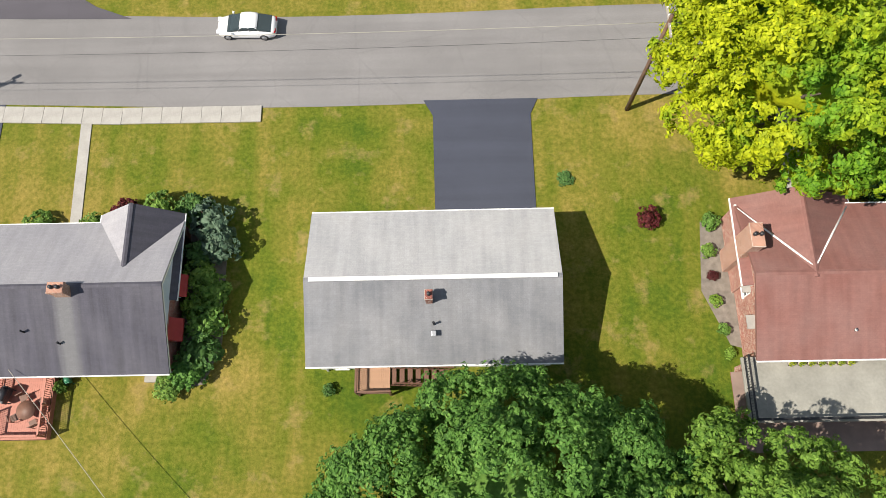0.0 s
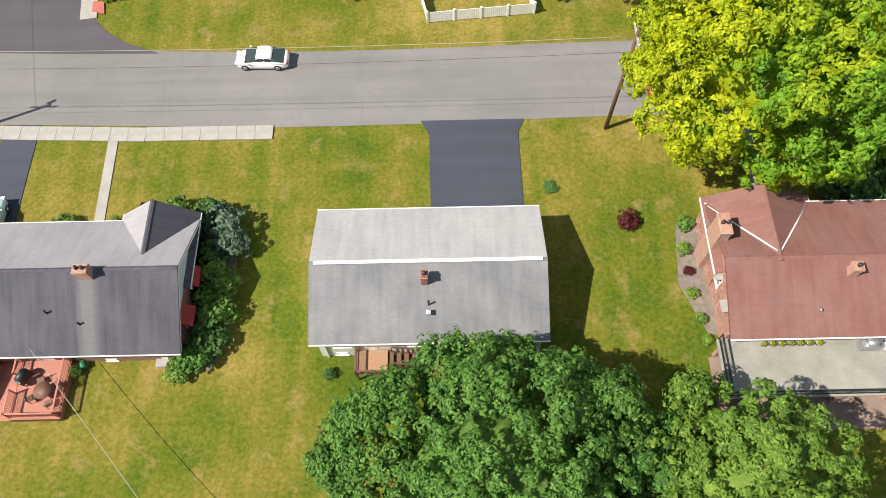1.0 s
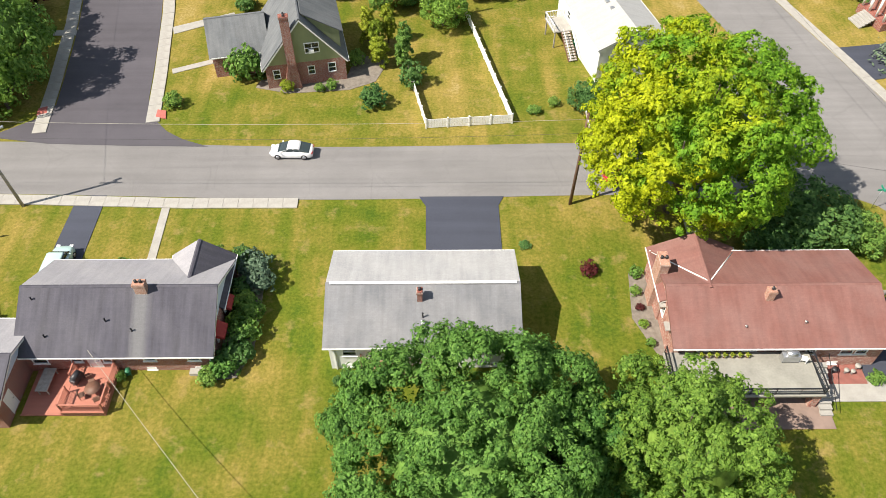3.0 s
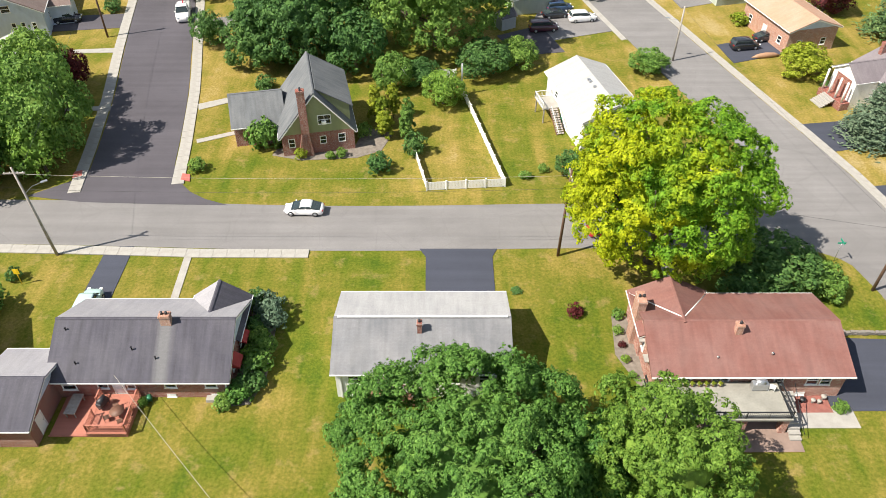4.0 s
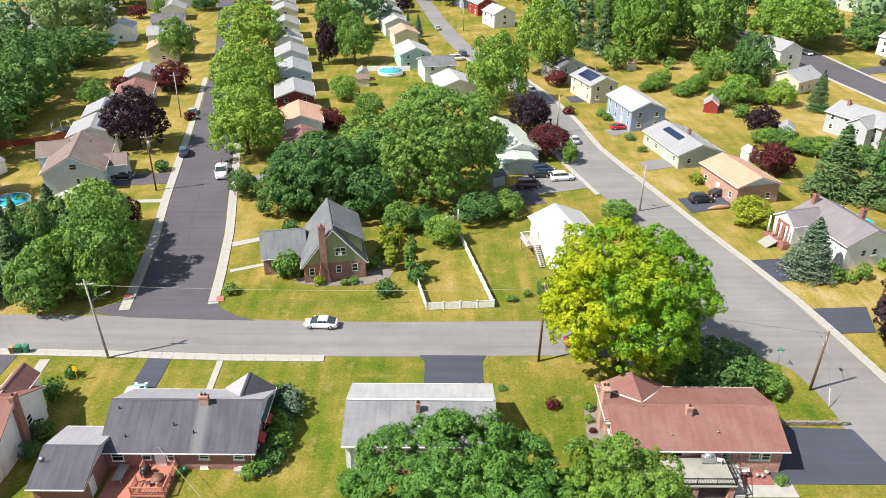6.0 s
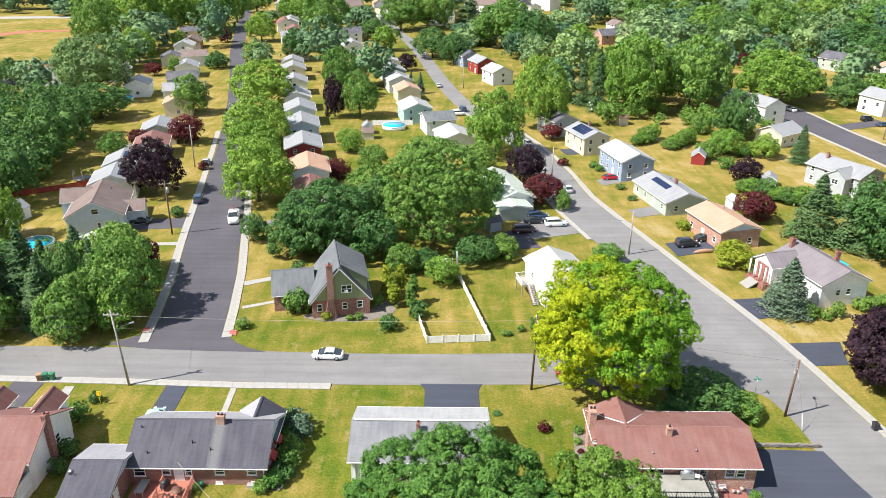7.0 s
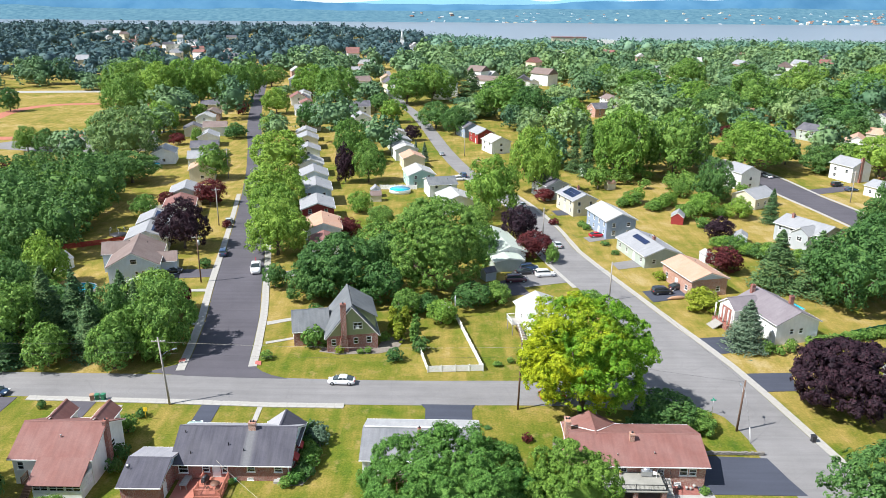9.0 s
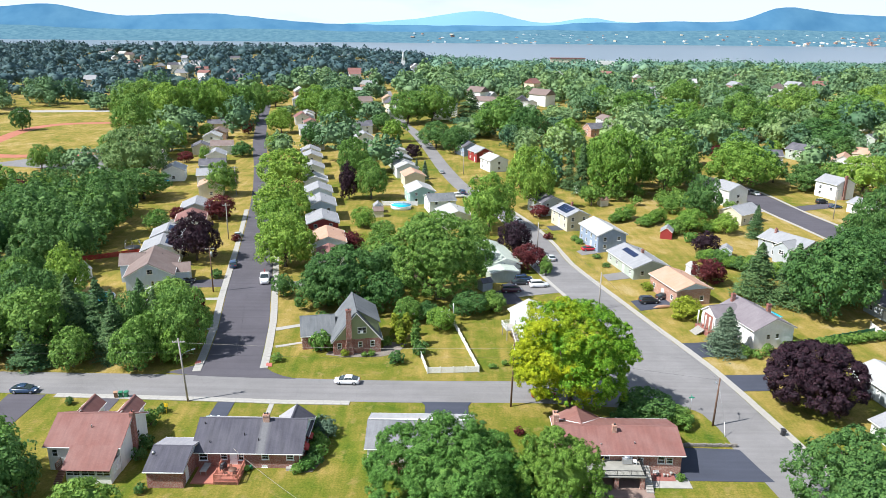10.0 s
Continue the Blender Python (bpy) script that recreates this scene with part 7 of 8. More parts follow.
bin_("green wheeled bin at the kerb", -53.2, 31.2, "green_bin", 10)
bin_("green wheeled bin at the kerb", -52.3, 31.3, "green_bin", -5)
bin_("tan bin bag holder beside the bins", -54.0, 31.1, "tan_wood", 20)
bin_("green wheeled bin under the stairs", 17.2, 57.0, "green_bin")
bin_("green wheeled bin beside a garage", 49.9, 98.6, "green_bin")
bin_("green wheeled bin beside a garage", 39.4, 143.4, "green_bin")
bin_("dark bin on the lawn edge", 56.0, 22.0, "dark")
boat = thing("upturned_canoe", "cream upturned canoe beside the driveway", "canoe", pose(51.8, 76.6, 0.0, 0, 0, 10))
part("hull", tube("hull", [(-2.4, 0, 0.2), (-1.4, 0, 0.32), (0, 0, 0.36), (1.4, 0, 0.32), (2.4, 0, 0.2)], [0.05, 0.36, 0.45, 0.36, 0.05], "tan_wood", 10), boat)


# ---- small fixtures outdoors ----
ac = thing("air_conditioner", "beige outdoor air conditioner on a slab beside the white house", "air conditioner", pose(-42.9, 13.2, 0))
part("slab", bevel_box("slab", -0.55, -0.55, 0, 0.55, 0.55, 0.1, "concrete", 0.02), ac)
part("casing", bevel_box("casing", -0.42, -0.42, 0.1, 0.42, 0.42, 0.86, "steel", 0.04), ac)
part("fan_grille", tube("fan_grille", [(0, 0, 0.86), (0, 0, 0.885)], [0.34, 0.30], "dark", 20), ac)
for i in range(9):
    part("louvre", cached("aclv", lambda: boxes("louvre", [(-0.36, -0.432, 0, 0.36, -0.42, 0.03)], "dark")), ac, m=pose(0, 0, 0.16 + i * 0.07))
guy = thing("guy_wire", "steel guy wire with a white plastic guard beside the corner pole", "guy wire", pose(46.6, 21.6, 0))
part("anchor_guard", tube("anchor_guard", [(0, -0.3, 0), (0, 0.62, 2.2)], [0.05, 0.05], "vinyl", 8), guy)
part("strand", tube("strand", [(0, 0.62, 2.2), (-0.8, 2.9, 8.0)], [0.012, 0.012], "steel", 5), guy)


# ---- planting ----
def hero(x, y, R, H, base, lobes, n, size, mat, seed, label, lobe=(0.13, 0.25), ragged=1.0, sprig=8):
    TREE_SPOTS.append((x, y, R))
    return place_tree(x, y, broadleaf_meshes(seed, R, H, base, lobes, n, size, mat, lobe, ragged, sprig), pose(x, y, 0), label, group="trees of the neighbourhood")


hero(2.6, 0.3, 10.2, 11.0, 1.4, 120, 160000, 0.125, "leaf_maple", 31, "broad deep-green maple behind the grey-roofed house", (0.15, 0.26), 0.45)
hero(11.0, 1.7, 4.8, 6.8, 1.6, 36, 32000, 0.125, "leaf_maple", 12, "deep-green maple beside a larger one", (0.22, 0.36), 0.5)
hero(17.6, 0.7, 6.9, 10.8, 1.6, 64, 52000, 0.13, "leaf_feather", 13, "light-green feathery tree beside a maple", (0.16, 0.28), 0.8)
hero(23.4, 29.2, 10.5, 16.4, 2.2, 130, 110000, 0.16, "leaf_turn", 14, "large maple turning yellow on one side", (0.14, 0.24), 0.5)
hero(0.1, 80.6, 11.4, 20.0, 1.0, 120, 36000, 0.26, "leaf_mid", 16, "very tall full green tree among gardens", (0.14, 0.25), 0.5)
hero(-20.6, 76.5, 9.4, 12.0, 1.0, 90, 26000, 0.26, "leaf_dark", 17, "broad dark-green maple behind the brick cape", (0.16, 0.27), 0.5)
hero(64.6, 31.2, 7.7, 11.2, 0.7, 90, 34000, 0.24, "leaf_purple", 15, "dense dark purple plum tree spreading low over the lawn", (0.17, 0.28), 0.4)
tree(35.2, 26.0, 4.6, 5.2, "leaf_dark", "M", 1)
tree(40.0, 25.0, 3.0, 3.4, "leaf_mid", "M", 2)
tree(31.5, 23.2, 3.0, 3.6, "leaf_dark", "M", 0)
# across the street and between the streets
tree(-12.0, 72.0, 5.0, 9.0, "leaf_dark", "M", 1)
tree(-27.5, 74.5, 5.0, 9.0, "leaf_dark", "M", 2)
tree(-40.5, 103.0, 8.0, 14.2, "leaf_light", "L", 2)
tree(-50.2, 145.0, 9.6, 14.5, "leaf_light", "L", 0)
tree(-45.5, 122.0, 7.0, 13.5, "leaf_light", "L", 1)
tree(-60.0, 192, 10.5, 16, "leaf_light", "L", 1)
tree(-36.2, 80.8, 2.9, 5.6, "leaf_dark", "M", 0)
tree(20.6, 116.5, 4.9, 9.6, "leaf_purple", "M", 0)
tree(23.2, 103.0, 4.8, 6.6, "leaf_red", "M", 1)
tree(27.6, 99.0, 1.9, 5.0, "leaf_mid", "M", 2)
tree(7.0, 71.0, 4.2, 5.2, "leaf_dark", "M", 1)
tree(12.5, 74.0, 3.6, 4.6, "leaf_mid", "M", 2)
tree(1.1, 62.5, 3.2, 5.0, "leaf_light", "M", 0)
tree(-6.2, 66.5, 3.0, 5.4, "leaf_mid", "M", 1)
tree(-1.8, 68.0, 3.0, 4.2, "leaf_dark", "M", 2)
tree(17.0, 45.3, 2.3, 3.4, "leaf_dark", "M", 0)
tree(21.3, 50.5, 1.6, 2.4, "leaf_dark", "B", 0)
tree(13.6, 46.0, 0.8, 1.0, "leaf_mid", "B", 1)
tree(11.2, 44.6, 0.9, 0.9, "leaf_mid", "B", 2)
tree(32.0, 72.0, 3.2, 3.6, "leaf_mid", "M", 0)
tree(24.5, 70.0, 1.8, 2.0, "leaf_mid", "B", 1)
for x, y, r, hh in ((-8.2, 57.6, 1.0, 5.6), (-7.0, 56.0, 1.0, 4.8), (-6.6, 53.6, 1.2, 4.0), (-3.6, 54.6, 1.0, 5.4), (-3.9, 53.2, 0.9, 4.2), (-5.8, 58.6, 1.0, 5.2)):
    tree(x, y, r, hh, "leaf_yellow" if x < -5 else "leaf_mid", "K", int(-x * 3), label="tall narrow yellow-green cypress shrub")
tree(-2.6, 50.0, 1.7, 3.0, "leaf_dark", "B", 0)
tree(-7.0, 46.2, 1.8, 2.4, "leaf_dark", "B", 1, label="grey-green rounded shrub on the lawn")
tree(-22.2, 51.2, 2.4, 4.2, "leaf_mid", "B", 2, label="weeping green shrub at the house corner")
tree(-23.6, 52.8, 0.9, 3.4, "leaf_mid", "K", 2)
tree(-17.2, 49.0, 1.0, 1.4, "leaf_yellow", "B", 1)
tree(-13.4, 48.8, 0.7, 1.0, "leaf_mid", "B", 2)
tree(-12.0, 49.3, 0.8, 1.2, "leaf_mid", "B", 0)
tree(-29.8, 46.2, 1.3, 1.7, "leaf_mid", "B", 1)
tree(-24.8, 66.5, 1.6, 2.2, "leaf_dark", "B", 0)
tree(-9.4, 54.0, 1.2, 2.0, "leaf_mid", "B", 1)
# beside the grey-roofed brick house
for i, (x, y, r, hh, mt) in enumerate(((-16.0, 21.4, 1.7, 2.6, "leaf_blue"), (-15.2, 19.8, 1.6, 2.3, "leaf_blue"), (-17.3, 22.4, 1.4, 2.2, "leaf_dark"), (-16.6, 17.4, 1.4, 2.2, "leaf_mid"), (-15.6, 16.4, 1.5, 2.0, "leaf_mid"), (-15.7, 14.2, 1.6, 2.2, "leaf_mid"),
                                  (-16.2, 12.2, 1.6, 2.0, "leaf_dark"), (-17.0, 10.9, 1.4, 1.8, "leaf_maple"), (-18.2, 10.0, 1.1, 1.3, "leaf_mid"), (-19.9, 22.6, 1.4, 1.8, "leaf_mid"), (-22.2, 22.4, 1.2, 1.7, "leaf_red"), (-24.6, 21.6, 1.0, 1.2, "leaf_mid"), (-28.4, 21.7, 1.1, 1.4, "leaf_mid"),
                                  (-16.9, 18.9, 1.2, 1.9, "leaf_dark"), (-16.8, 15.4, 1.0, 1.7, "leaf_light"))):
    tree(x - 0.45, y, r * 0.98, hh, mt, "B", i)
# beside the terrace house
for i, (x, y, r, mt) in enumerate(((18.5, 20.9, 0.7, "leaf_mid"), (18.1, 18.8, 0.6, "leaf_mid"), (18.2, 17.0, 0.45, "leaf_red"), (18.2, 15.2, 0.5, "leaf_light"), (18.5, 13.2, 0.5, "leaf_mid"), (18.7, 11.6, 0.45, "leaf_light"), (14.2, 21.2, 0.9, "leaf_red"), (36.2, 9.5, 0.8, "leaf_mid"), (22.5, 11.4, 0.7, "leaf_mid"))):
    tree(x, y, r, r * 1.4, mt, "B", i)
tree(8.6, 24.6, 0.7, 0.3, "leaf_dark", "B", 1)
tree(-8.0, 9.7, 0.5, 0.7, "leaf_dark", "B", 1)
tree(-25.8, 10.2, 0.5, 0.9, "leaf_mid", "B", 1)
for x, y, r in ((-44.6, 22.4, 1.6), (-44.2, 26.4, 0.9), (-39.0, 4.6, 0.9), (-60.8, 28.6, 0.8), (-42.6, 15.5, 1.4), (-42.3, 12.6, 1.2)):
    tree(x, y, r, r * 1.7, "leaf_mid" if r > 1.5 else "leaf_dark", "B", int(r * 10), label="clipped rounded green shrub on the lawn")
# west of the gardens
tree(-56.5, 2.4, 4.6, 9.5, "leaf_dark", "M", 0)
tree(-60.5, 6.0, 5.0, 10, "leaf_mid", "M", 1)
tree(-43.5, -2.5, 4.8, 6.6, "leaf_mid", "M", 2)
tree(-62, -4, 5.5, 8.5, "leaf_dark", "M", 3)
tree(-18.6, -7.2, 3.2, 5.4, "leaf_light", "M", 4)
tree(-54, -6, 4.5, 8, "leaf_dark", "M", 5)
tree(-77, 47.5, 7.5, 13.5, "leaf_mid", "L", 6)
tree(-66, 52.5, 4.6, 14.5, "leaf_fir", "C", 7)
tree(-61, 47.5, 4.2, 11.5, "leaf_fir", "C", 8)
tree(-71.0, 51.5, 4.6, 15.5, "leaf_fir", "C", 9)
tree(-54.5, 59.5, 5.6, 11.0, "leaf_mid", "M", 10)
tree(-49.6, 50.4, 6.4, 13.0, "leaf_mid", "L", 11)
tree(-48.6, 45.8, 3.6, 7.5, "leaf_light", "M", 12)
tree(-54.8, 46.5, 4.0, 9.0, "leaf_mid", "M", 13)
tree(-67.0, 42.6, 4.2, 8.0, "leaf_mid", "M", 14)
tree(-75, 42.8, 4.2, 10, "leaf_fir", "C", 15)
tree(-84, 44, 5, 12, "leaf_dark", "M", 16)
tree(-60.0, 58.0, 4.0, 12.5, "leaf_fir", "C", 17)
tree(-56.0, 66.0, 4.2, 9.5, "leaf_mid", "M", 18)
tree(-52.3, 66.5, 2.6, 6.0, "leaf_red", "M", 19)
tree(-84, 58, 7.5, 14, "leaf_dark", "L", 20)
tree(-92, 66, 7, 13, "leaf_mid", "L", 21)
tree(-97, 50, 8, 14, "leaf_dark", "L", 22)
tree(-65.5, 107.5, 6.8, 13.0, "leaf_purple", "L", 23)
tree(-72.6, 150.5, 5.2, 8.0, "leaf_red", "M", 24)
tree(-101, 96, 8.2, 13, "leaf_dark", "L", 26)
tree(-88, 138, 4, 6, "leaf_mid", "M", 30)
tree(-84, 146, 3.2, 5.0, "leaf_red", "M", 31)
tree(-104, 80, 5, 17, "leaf_fir", "C", 32)
tree(-110, 86, 5, 16, "leaf_fir", "C", 33)
tree(-60.2, 126, 1.6, 2.2, "leaf_red", "B", 40)
tree(-55.9, 93.4, 1.8, 2.2, "leaf_dark", "B", 41)
tree(-76, 77, 1.6, 1.8, "leaf_dark", "B", 42)
tree(-124, 66, 8, 14, "leaf_dark", "L", 45)
tree(-112, 52, 8, 13, "leaf_mid", "L", 46)
lw = random.Random(3)
for i in range(400):
    x, y = lw.uniform(-122, -52), lw.uniform(41, 82)
    R = lw.uniform(3.6, 5.6)
    if x > -47 - (y - 45) * 0.22 - R - 2 or (y > 62 and x > -84) or any(math.hypot(x - a, y - b) < (c + R) * 0.55 for a, b, c in TREE_SPOTS) or any(math.hypot(x - a, y - b) < c + R * 0.6 for a, b, c in HOUSE_SPOTS):
        continue
    mt = lw.choice(["leaf_mid", "leaf_dark", "leaf_fir", "leaf_mid", "leaf_light"])
    tree(x, y, R * (0.8 if mt == "leaf_fir" else 1), lw.uniform(8, 13), mt, "C" if mt == "leaf_fir" else "M", i)
thick, low = [], []
for i in range(500):
    x, y = lw.uniform(-140, -84), lw.uniform(80, 160)
    R = lw.uniform(4.5, 8.0)
    if x > -84 - (y - 85) * 0.17 - R or any(math.hypot(x - a, y - b) < (c + R) * 0.62 for a, b, c in TREE_SPOTS) or any(math.hypot(x - a, y - b) < c + R * 0.7 for a, b, c in HOUSE_SPOTS):
        continue
    TREE_SPOTS.append((x, y, R))
    thick.append((x, y, R, lw.uniform(10, 16)))
for i in range(60):
    x = lw.uniform(52, 100)
    y = 196 - (x - 52) * 0.62 + lw.uniform(-9, 12)
    R = lw.uniform(1.8, 3.6)
    if any(math.hypot(x - a, y - b) < c + R for a, b, c in HOUSE_SPOTS) or any(math.hypot(x - a, y - b) < R + 1.2 for a, b, c, d in low):
        continue
    low.append((x, y, R, R * lw.uniform(1.2, 1.7)))
woods("woods", "dense dark-green trees behind the gardens", thick, "leaf_dark", 1300, 0.40, 21, 30, (0.20, 0.32), 0.5)
woods("shrubbery", "overgrown green shrubs between back gardens", low, "leaf_mid", 500, 0.55, 22, 20, (0.24, 0.38), 0.5)
# right of the right-hand street
hero(56.4, -0.6, 9.8, 12.0, 1.0, 90, 36000, 0.20, "leaf_dark", 18, "broad dark-green tree beside the street", (0.16, 0.27), 0.5)
tree(57.6, 53.0, 4.4, 9.8, "leaf_blue", "C", 1)
tree(55.4, 71.4, 4.2, 4.8, "leaf_yellow", "M", 2)
tree(75.8, 84.0, 5.6, 14.0, "leaf_fir", "C", 3)
tree(82.5, 80.0, 6.0, 15.0, "leaf_fir", "C", 4)
tree(87.5, 73.5, 10.0, 17.5, "leaf_dark", "L", 5)
tree(96, 84, 8, 14, "leaf_dark", "L", 6)
tree(104, 92, 8, 15, "leaf_dark", "L", 7)
tree(75.6, 120.5, 4.0, 6.2, "leaf_purple", "M", 8)
tree(67.5, 94.0, 4.4, 6.4, "leaf_red", "M", 9)
tree(95.6, 136.0, 3.2, 10.5, "leaf_fir", "C", 10)
tree(88.5, 141.0, 4.0, 6.5, "leaf_light", "M", 11)
tree(78.0, 143, 4.6, 7, "leaf_light", "M", 15)
tree(116, 112, 8.2, 14, "leaf_dark", "L", 19)
tree(124, 98, 8, 14, "leaf_dark", "L", 20)
tree(51.2, 88.6, 1.8, 2.0, "leaf_yellow", "B", 22)
tree(44.6, 106.0, 1.2, 1.2, "leaf_dark", "B", 23)
tree(43.4, 113.6, 1.3, 1.3, "leaf_dark", "B", 24)
tree(40.8, 127.5, 1.4, 1.7, "leaf_mid", "B", 25)
tree(39.9, 130.6, 1.4, 1.7, "leaf_mid", "B", 26)
tree(32.3, 132, 1.6, 2.0, "leaf_red", "B", 27)
tree(32.6, 157.5, 3.2, 4.2, "leaf_red", "M", 28)
tree(72.0, 138.5, 3.2, 4.6, "leaf_mid", "M", 30)
tree(74.5, 131.0, 2.6, 3.0, "leaf_mid", "B", 31)
tree(60.6, 50.9, 1.4, 2.6, "leaf_mid", "B", 32)
tree(63.0, 50.7, 1.2, 1.8, "leaf_mid", "B", 33)
tree(65.4, 51.6, 1.3, 2.6, "leaf_mid", "B", 34)
tree(57.3, 66.2, 1.2, 1.4, "leaf_dark", "B", 35)
for i in range(13):
    tree(70.5 + i * 1.9, 54.2 + i * 0.55, 1.5, 1.9, "leaf_mid", "B", i, label="rounded green hedge shrub")
for i in range(20):
    x, y = 72 + i * 1.5, 112 - i * 1.35
    tree(x, y, 2.2 + 0.5 * (i % 3), 3.2 + (i % 4) * 0.5, ("leaf_mid", "leaf_light", "leaf_dark")[i % 3], "M", i, label="overgrown green hedge tree")
for i in range(14):
    x, y = 56 + i * 2.2, 152 + (i % 4) * 3.0 - i * 0.9
    tree(x, y, 2.0 + 0.6 * (i % 3), 3.0 + (i % 4) * 0.6, ("leaf_mid", "leaf_light")[i % 2], "M", i + 1)
# gardens between the two streets
tree(-24.5, 144, 4.2, 6, "leaf_light", "M", 3)
tree(-25.4, 120, 3.6, 5.0, "leaf_red", "M", 9)
tree(-17, 128, 4, 6, "leaf_mid", "M", 10)
tree(-29.0, 127, 2.5, 3.6, "leaf_mid", "M", 11)
tree(-14.0, 98, 6.0, 10, "leaf_mid", "M", 12)
tree(-12, 90, 5.5, 10, "leaf_dark", "M", 13)
tree(10, 126, 5, 8, "leaf_mid", "M", 14)
tree(-4, 122, 6, 10, "leaf_mid", "M", 15)
tree(10, 100, 4.6, 9, "leaf_dark", "M", 16)

# trees round the far ends of the streets
tree(-135.3, 279.8, 8.1, 14.8, "leaf_light", "L", 0)
tree(-122.4, 207.3, 13.1, 21.8, "leaf_silver", "L", 1)
tree(-173.6, 230.6, 5.4, 10.7, "leaf_mid", "L", 2)
tree(-164.4, 228.6, 5.3, 9.9, "leaf_dark", "L", 3)
tree(-246.7, 345.5, 5.9, 12.9, "leaf_dark", "L", 4)
tree(-143.8, 182.9, 7.5, 9.6, "leaf_dark", "L", 5)
tree(-120.4, 175.0, 10.1, 10.9, "leaf_dark", "L", 6)
tree(-108.4, 178.3, 9.8, 10.9, "leaf_dark", "L", 7)
tree(-81.7, 185.1, 5.9, 12.7, "leaf_mid", "L", 8)
tree(-108.2, 247.8, 3.1, 8.0, "leaf_mid", "M", 9)
tree(-117.9, 250.1, 3.6, 5.0, "leaf_red", "M", 10)
tree(-97.0, 267.7, 5.4, 7.1, "leaf_dark", "M", 11)
tree(-113.9, 341.5, 3.9, 6.9, "leaf_red", "M", 12)
tree(-130.1, 319.0, 4.3, 8.6, "leaf_mid", "M", 13)
tree(-163.2, 306.8, 12.0, 24.8, "leaf_mid", "L", 14)
tree(-162.4, 349.5, 13.9, 27.3, "leaf_light", "L", 15)
tree(-191.6, 393.8, 15.2, 25.5, "leaf_mid", "L", 16)
tree(-151.0, 359.9, 14.2, 28.2, "leaf_light", "L", 17)
tree(-139.9, 376.0, 14.0, 27.8, "leaf_light", "L", 18)
tree(-133.0, 392.9, 12.3, 22.7, "leaf_mid", "L", 19)
tree(-129.1, 423.0, 8.4, 22.2, "leaf_mid", "L", 20)
tree(-203.5, 390.1, 11.5, 23.3, "leaf_mid", "L", 21)
tree(-145.3, 238.8, 7.5, 14.5, "leaf_mid", "L", 22)
tree(-95.9, 345.1, 8.2, 14.4, "leaf_light", "L", 23)
tree(-83.7, 283.2, 7.3, 8.7, "leaf_mid", "M", 24)
tree(-130.1, 478.9, 11.0, 16.1, "leaf_mid", "L", 25)
tree(-156.1, 180.4, 6.2, 7.1, "leaf_red", "M", 26)
tree(-120.6, 150.9, 8.3, 9.7, "leaf_mid", "L", 27)
tree(-119.0, 124.6, 9.6, 14.3, "leaf_dark", "L", 28)
tree(-100.7, 128.4, 7.1, 13.7, "leaf_mid", "L", 29)
tree(-100.7, 109.0, 3.4, 10.3, "leaf_fir", "C", 30)
tree(-64.3, 361.6, 14.2, 24.1, "leaf_mid", "L", 31)
tree(-90.8, 426.2, 13.1, 20.5, "leaf_light", "L", 32)
tree(-66.5, 287.7, 7.1, 14.0, "leaf_dark", "L", 33)
tree(-36.7, 212.0, 6.4, 17.8, "leaf_mid", "L", 34)
tree(-34.5, 182.0, 4.1, 13.6, "leaf_purple", "M", 35)
tree(-26.4, 182.4, 6.2, 14.6, "leaf_mid", "L", 36)
tree(-37.2, 354.0, 6.0, 10.9, "leaf_dark", "M", 37)
tree(-54.0, 439.1, 3.2, 6.8, "leaf_red", "M", 38)
tree(-22.9, 270.8, 3.3, 11.3, "leaf_dark", "C", 39)
tree(-15.5, 265.1, 4.0, 7.0, "leaf_purple", "M", 40)
tree(-11.8, 222.5, 1.7, 8.3, "leaf_blue", "C", 41)
tree(-8.1, 219.2, 1.9, 8.0, "leaf_blue", "C", 42)
tree(-25.4, 390.3, 12.2, 20.5, "leaf_mid", "L", 43)
tree(-10.3, 402.7, 15.4, 23.1, "leaf_mid", "L", 44)
tree(-5.3, 298.7, 9.9, 13.2, "leaf_dark", "L", 45)
tree(4.3, 282.1, 7.0, 13.5, "leaf_dark", "L", 46)
tree(14.5, 410.5, 11.2, 20.9, "leaf_fir", "C", 47)
tree(29.6, 332.2, 15.2, 22.9, "leaf_mid", "L", 48)
tree(43.4, 320.9, 12.3, 18.3, "leaf_dark", "L", 49)
tree(15.0, 141.1, 8.1, 17.9, "leaf_light", "L", 50)
tree(30.3, 168.0, 8.8, 22.0, "leaf_light", "L", 51)
tree(52.0, 192.9, 3.9, 21.8, "leaf_fir", "C", 52)
tree(48.7, 202.7, 3.5, 17.2, "leaf_fir", "C", 53)
tree(58.3, 279.0, 10.0, 17.6, "leaf_light", "L", 54)
tree(63.3, 190.6, 10.6, 25.8, "leaf_light", "L", 55)
tree(63.6, 231.6, 8.2, 15.3, "leaf_mid", "L", 56)
tree(83.8, 194.6, 12.5, 24.9, "leaf_mid", "L", 57)
tree(116.7, 205.2, 13.8, 18.2, "leaf_light", "L", 58)
tree(141.8, 204.5, 7.8, 10.4, "leaf_dark", "L", 59)
tree(190.7, 294.0, 17.8, 17.1, "leaf_dark", "L", 60)
tree(160.7, 198.5, 9.8, 14.9, "leaf_light", "L", 61)
tree(87.0, 160.6, 6.5, 14.0, "leaf_dark", "L", 62)
tree(78.9, 165.6, 3.5, 6.3, "leaf_mid", "M", 63)
tree(119.7, 401.7, 14.7, 20.9, "leaf_mid", "L", 64)
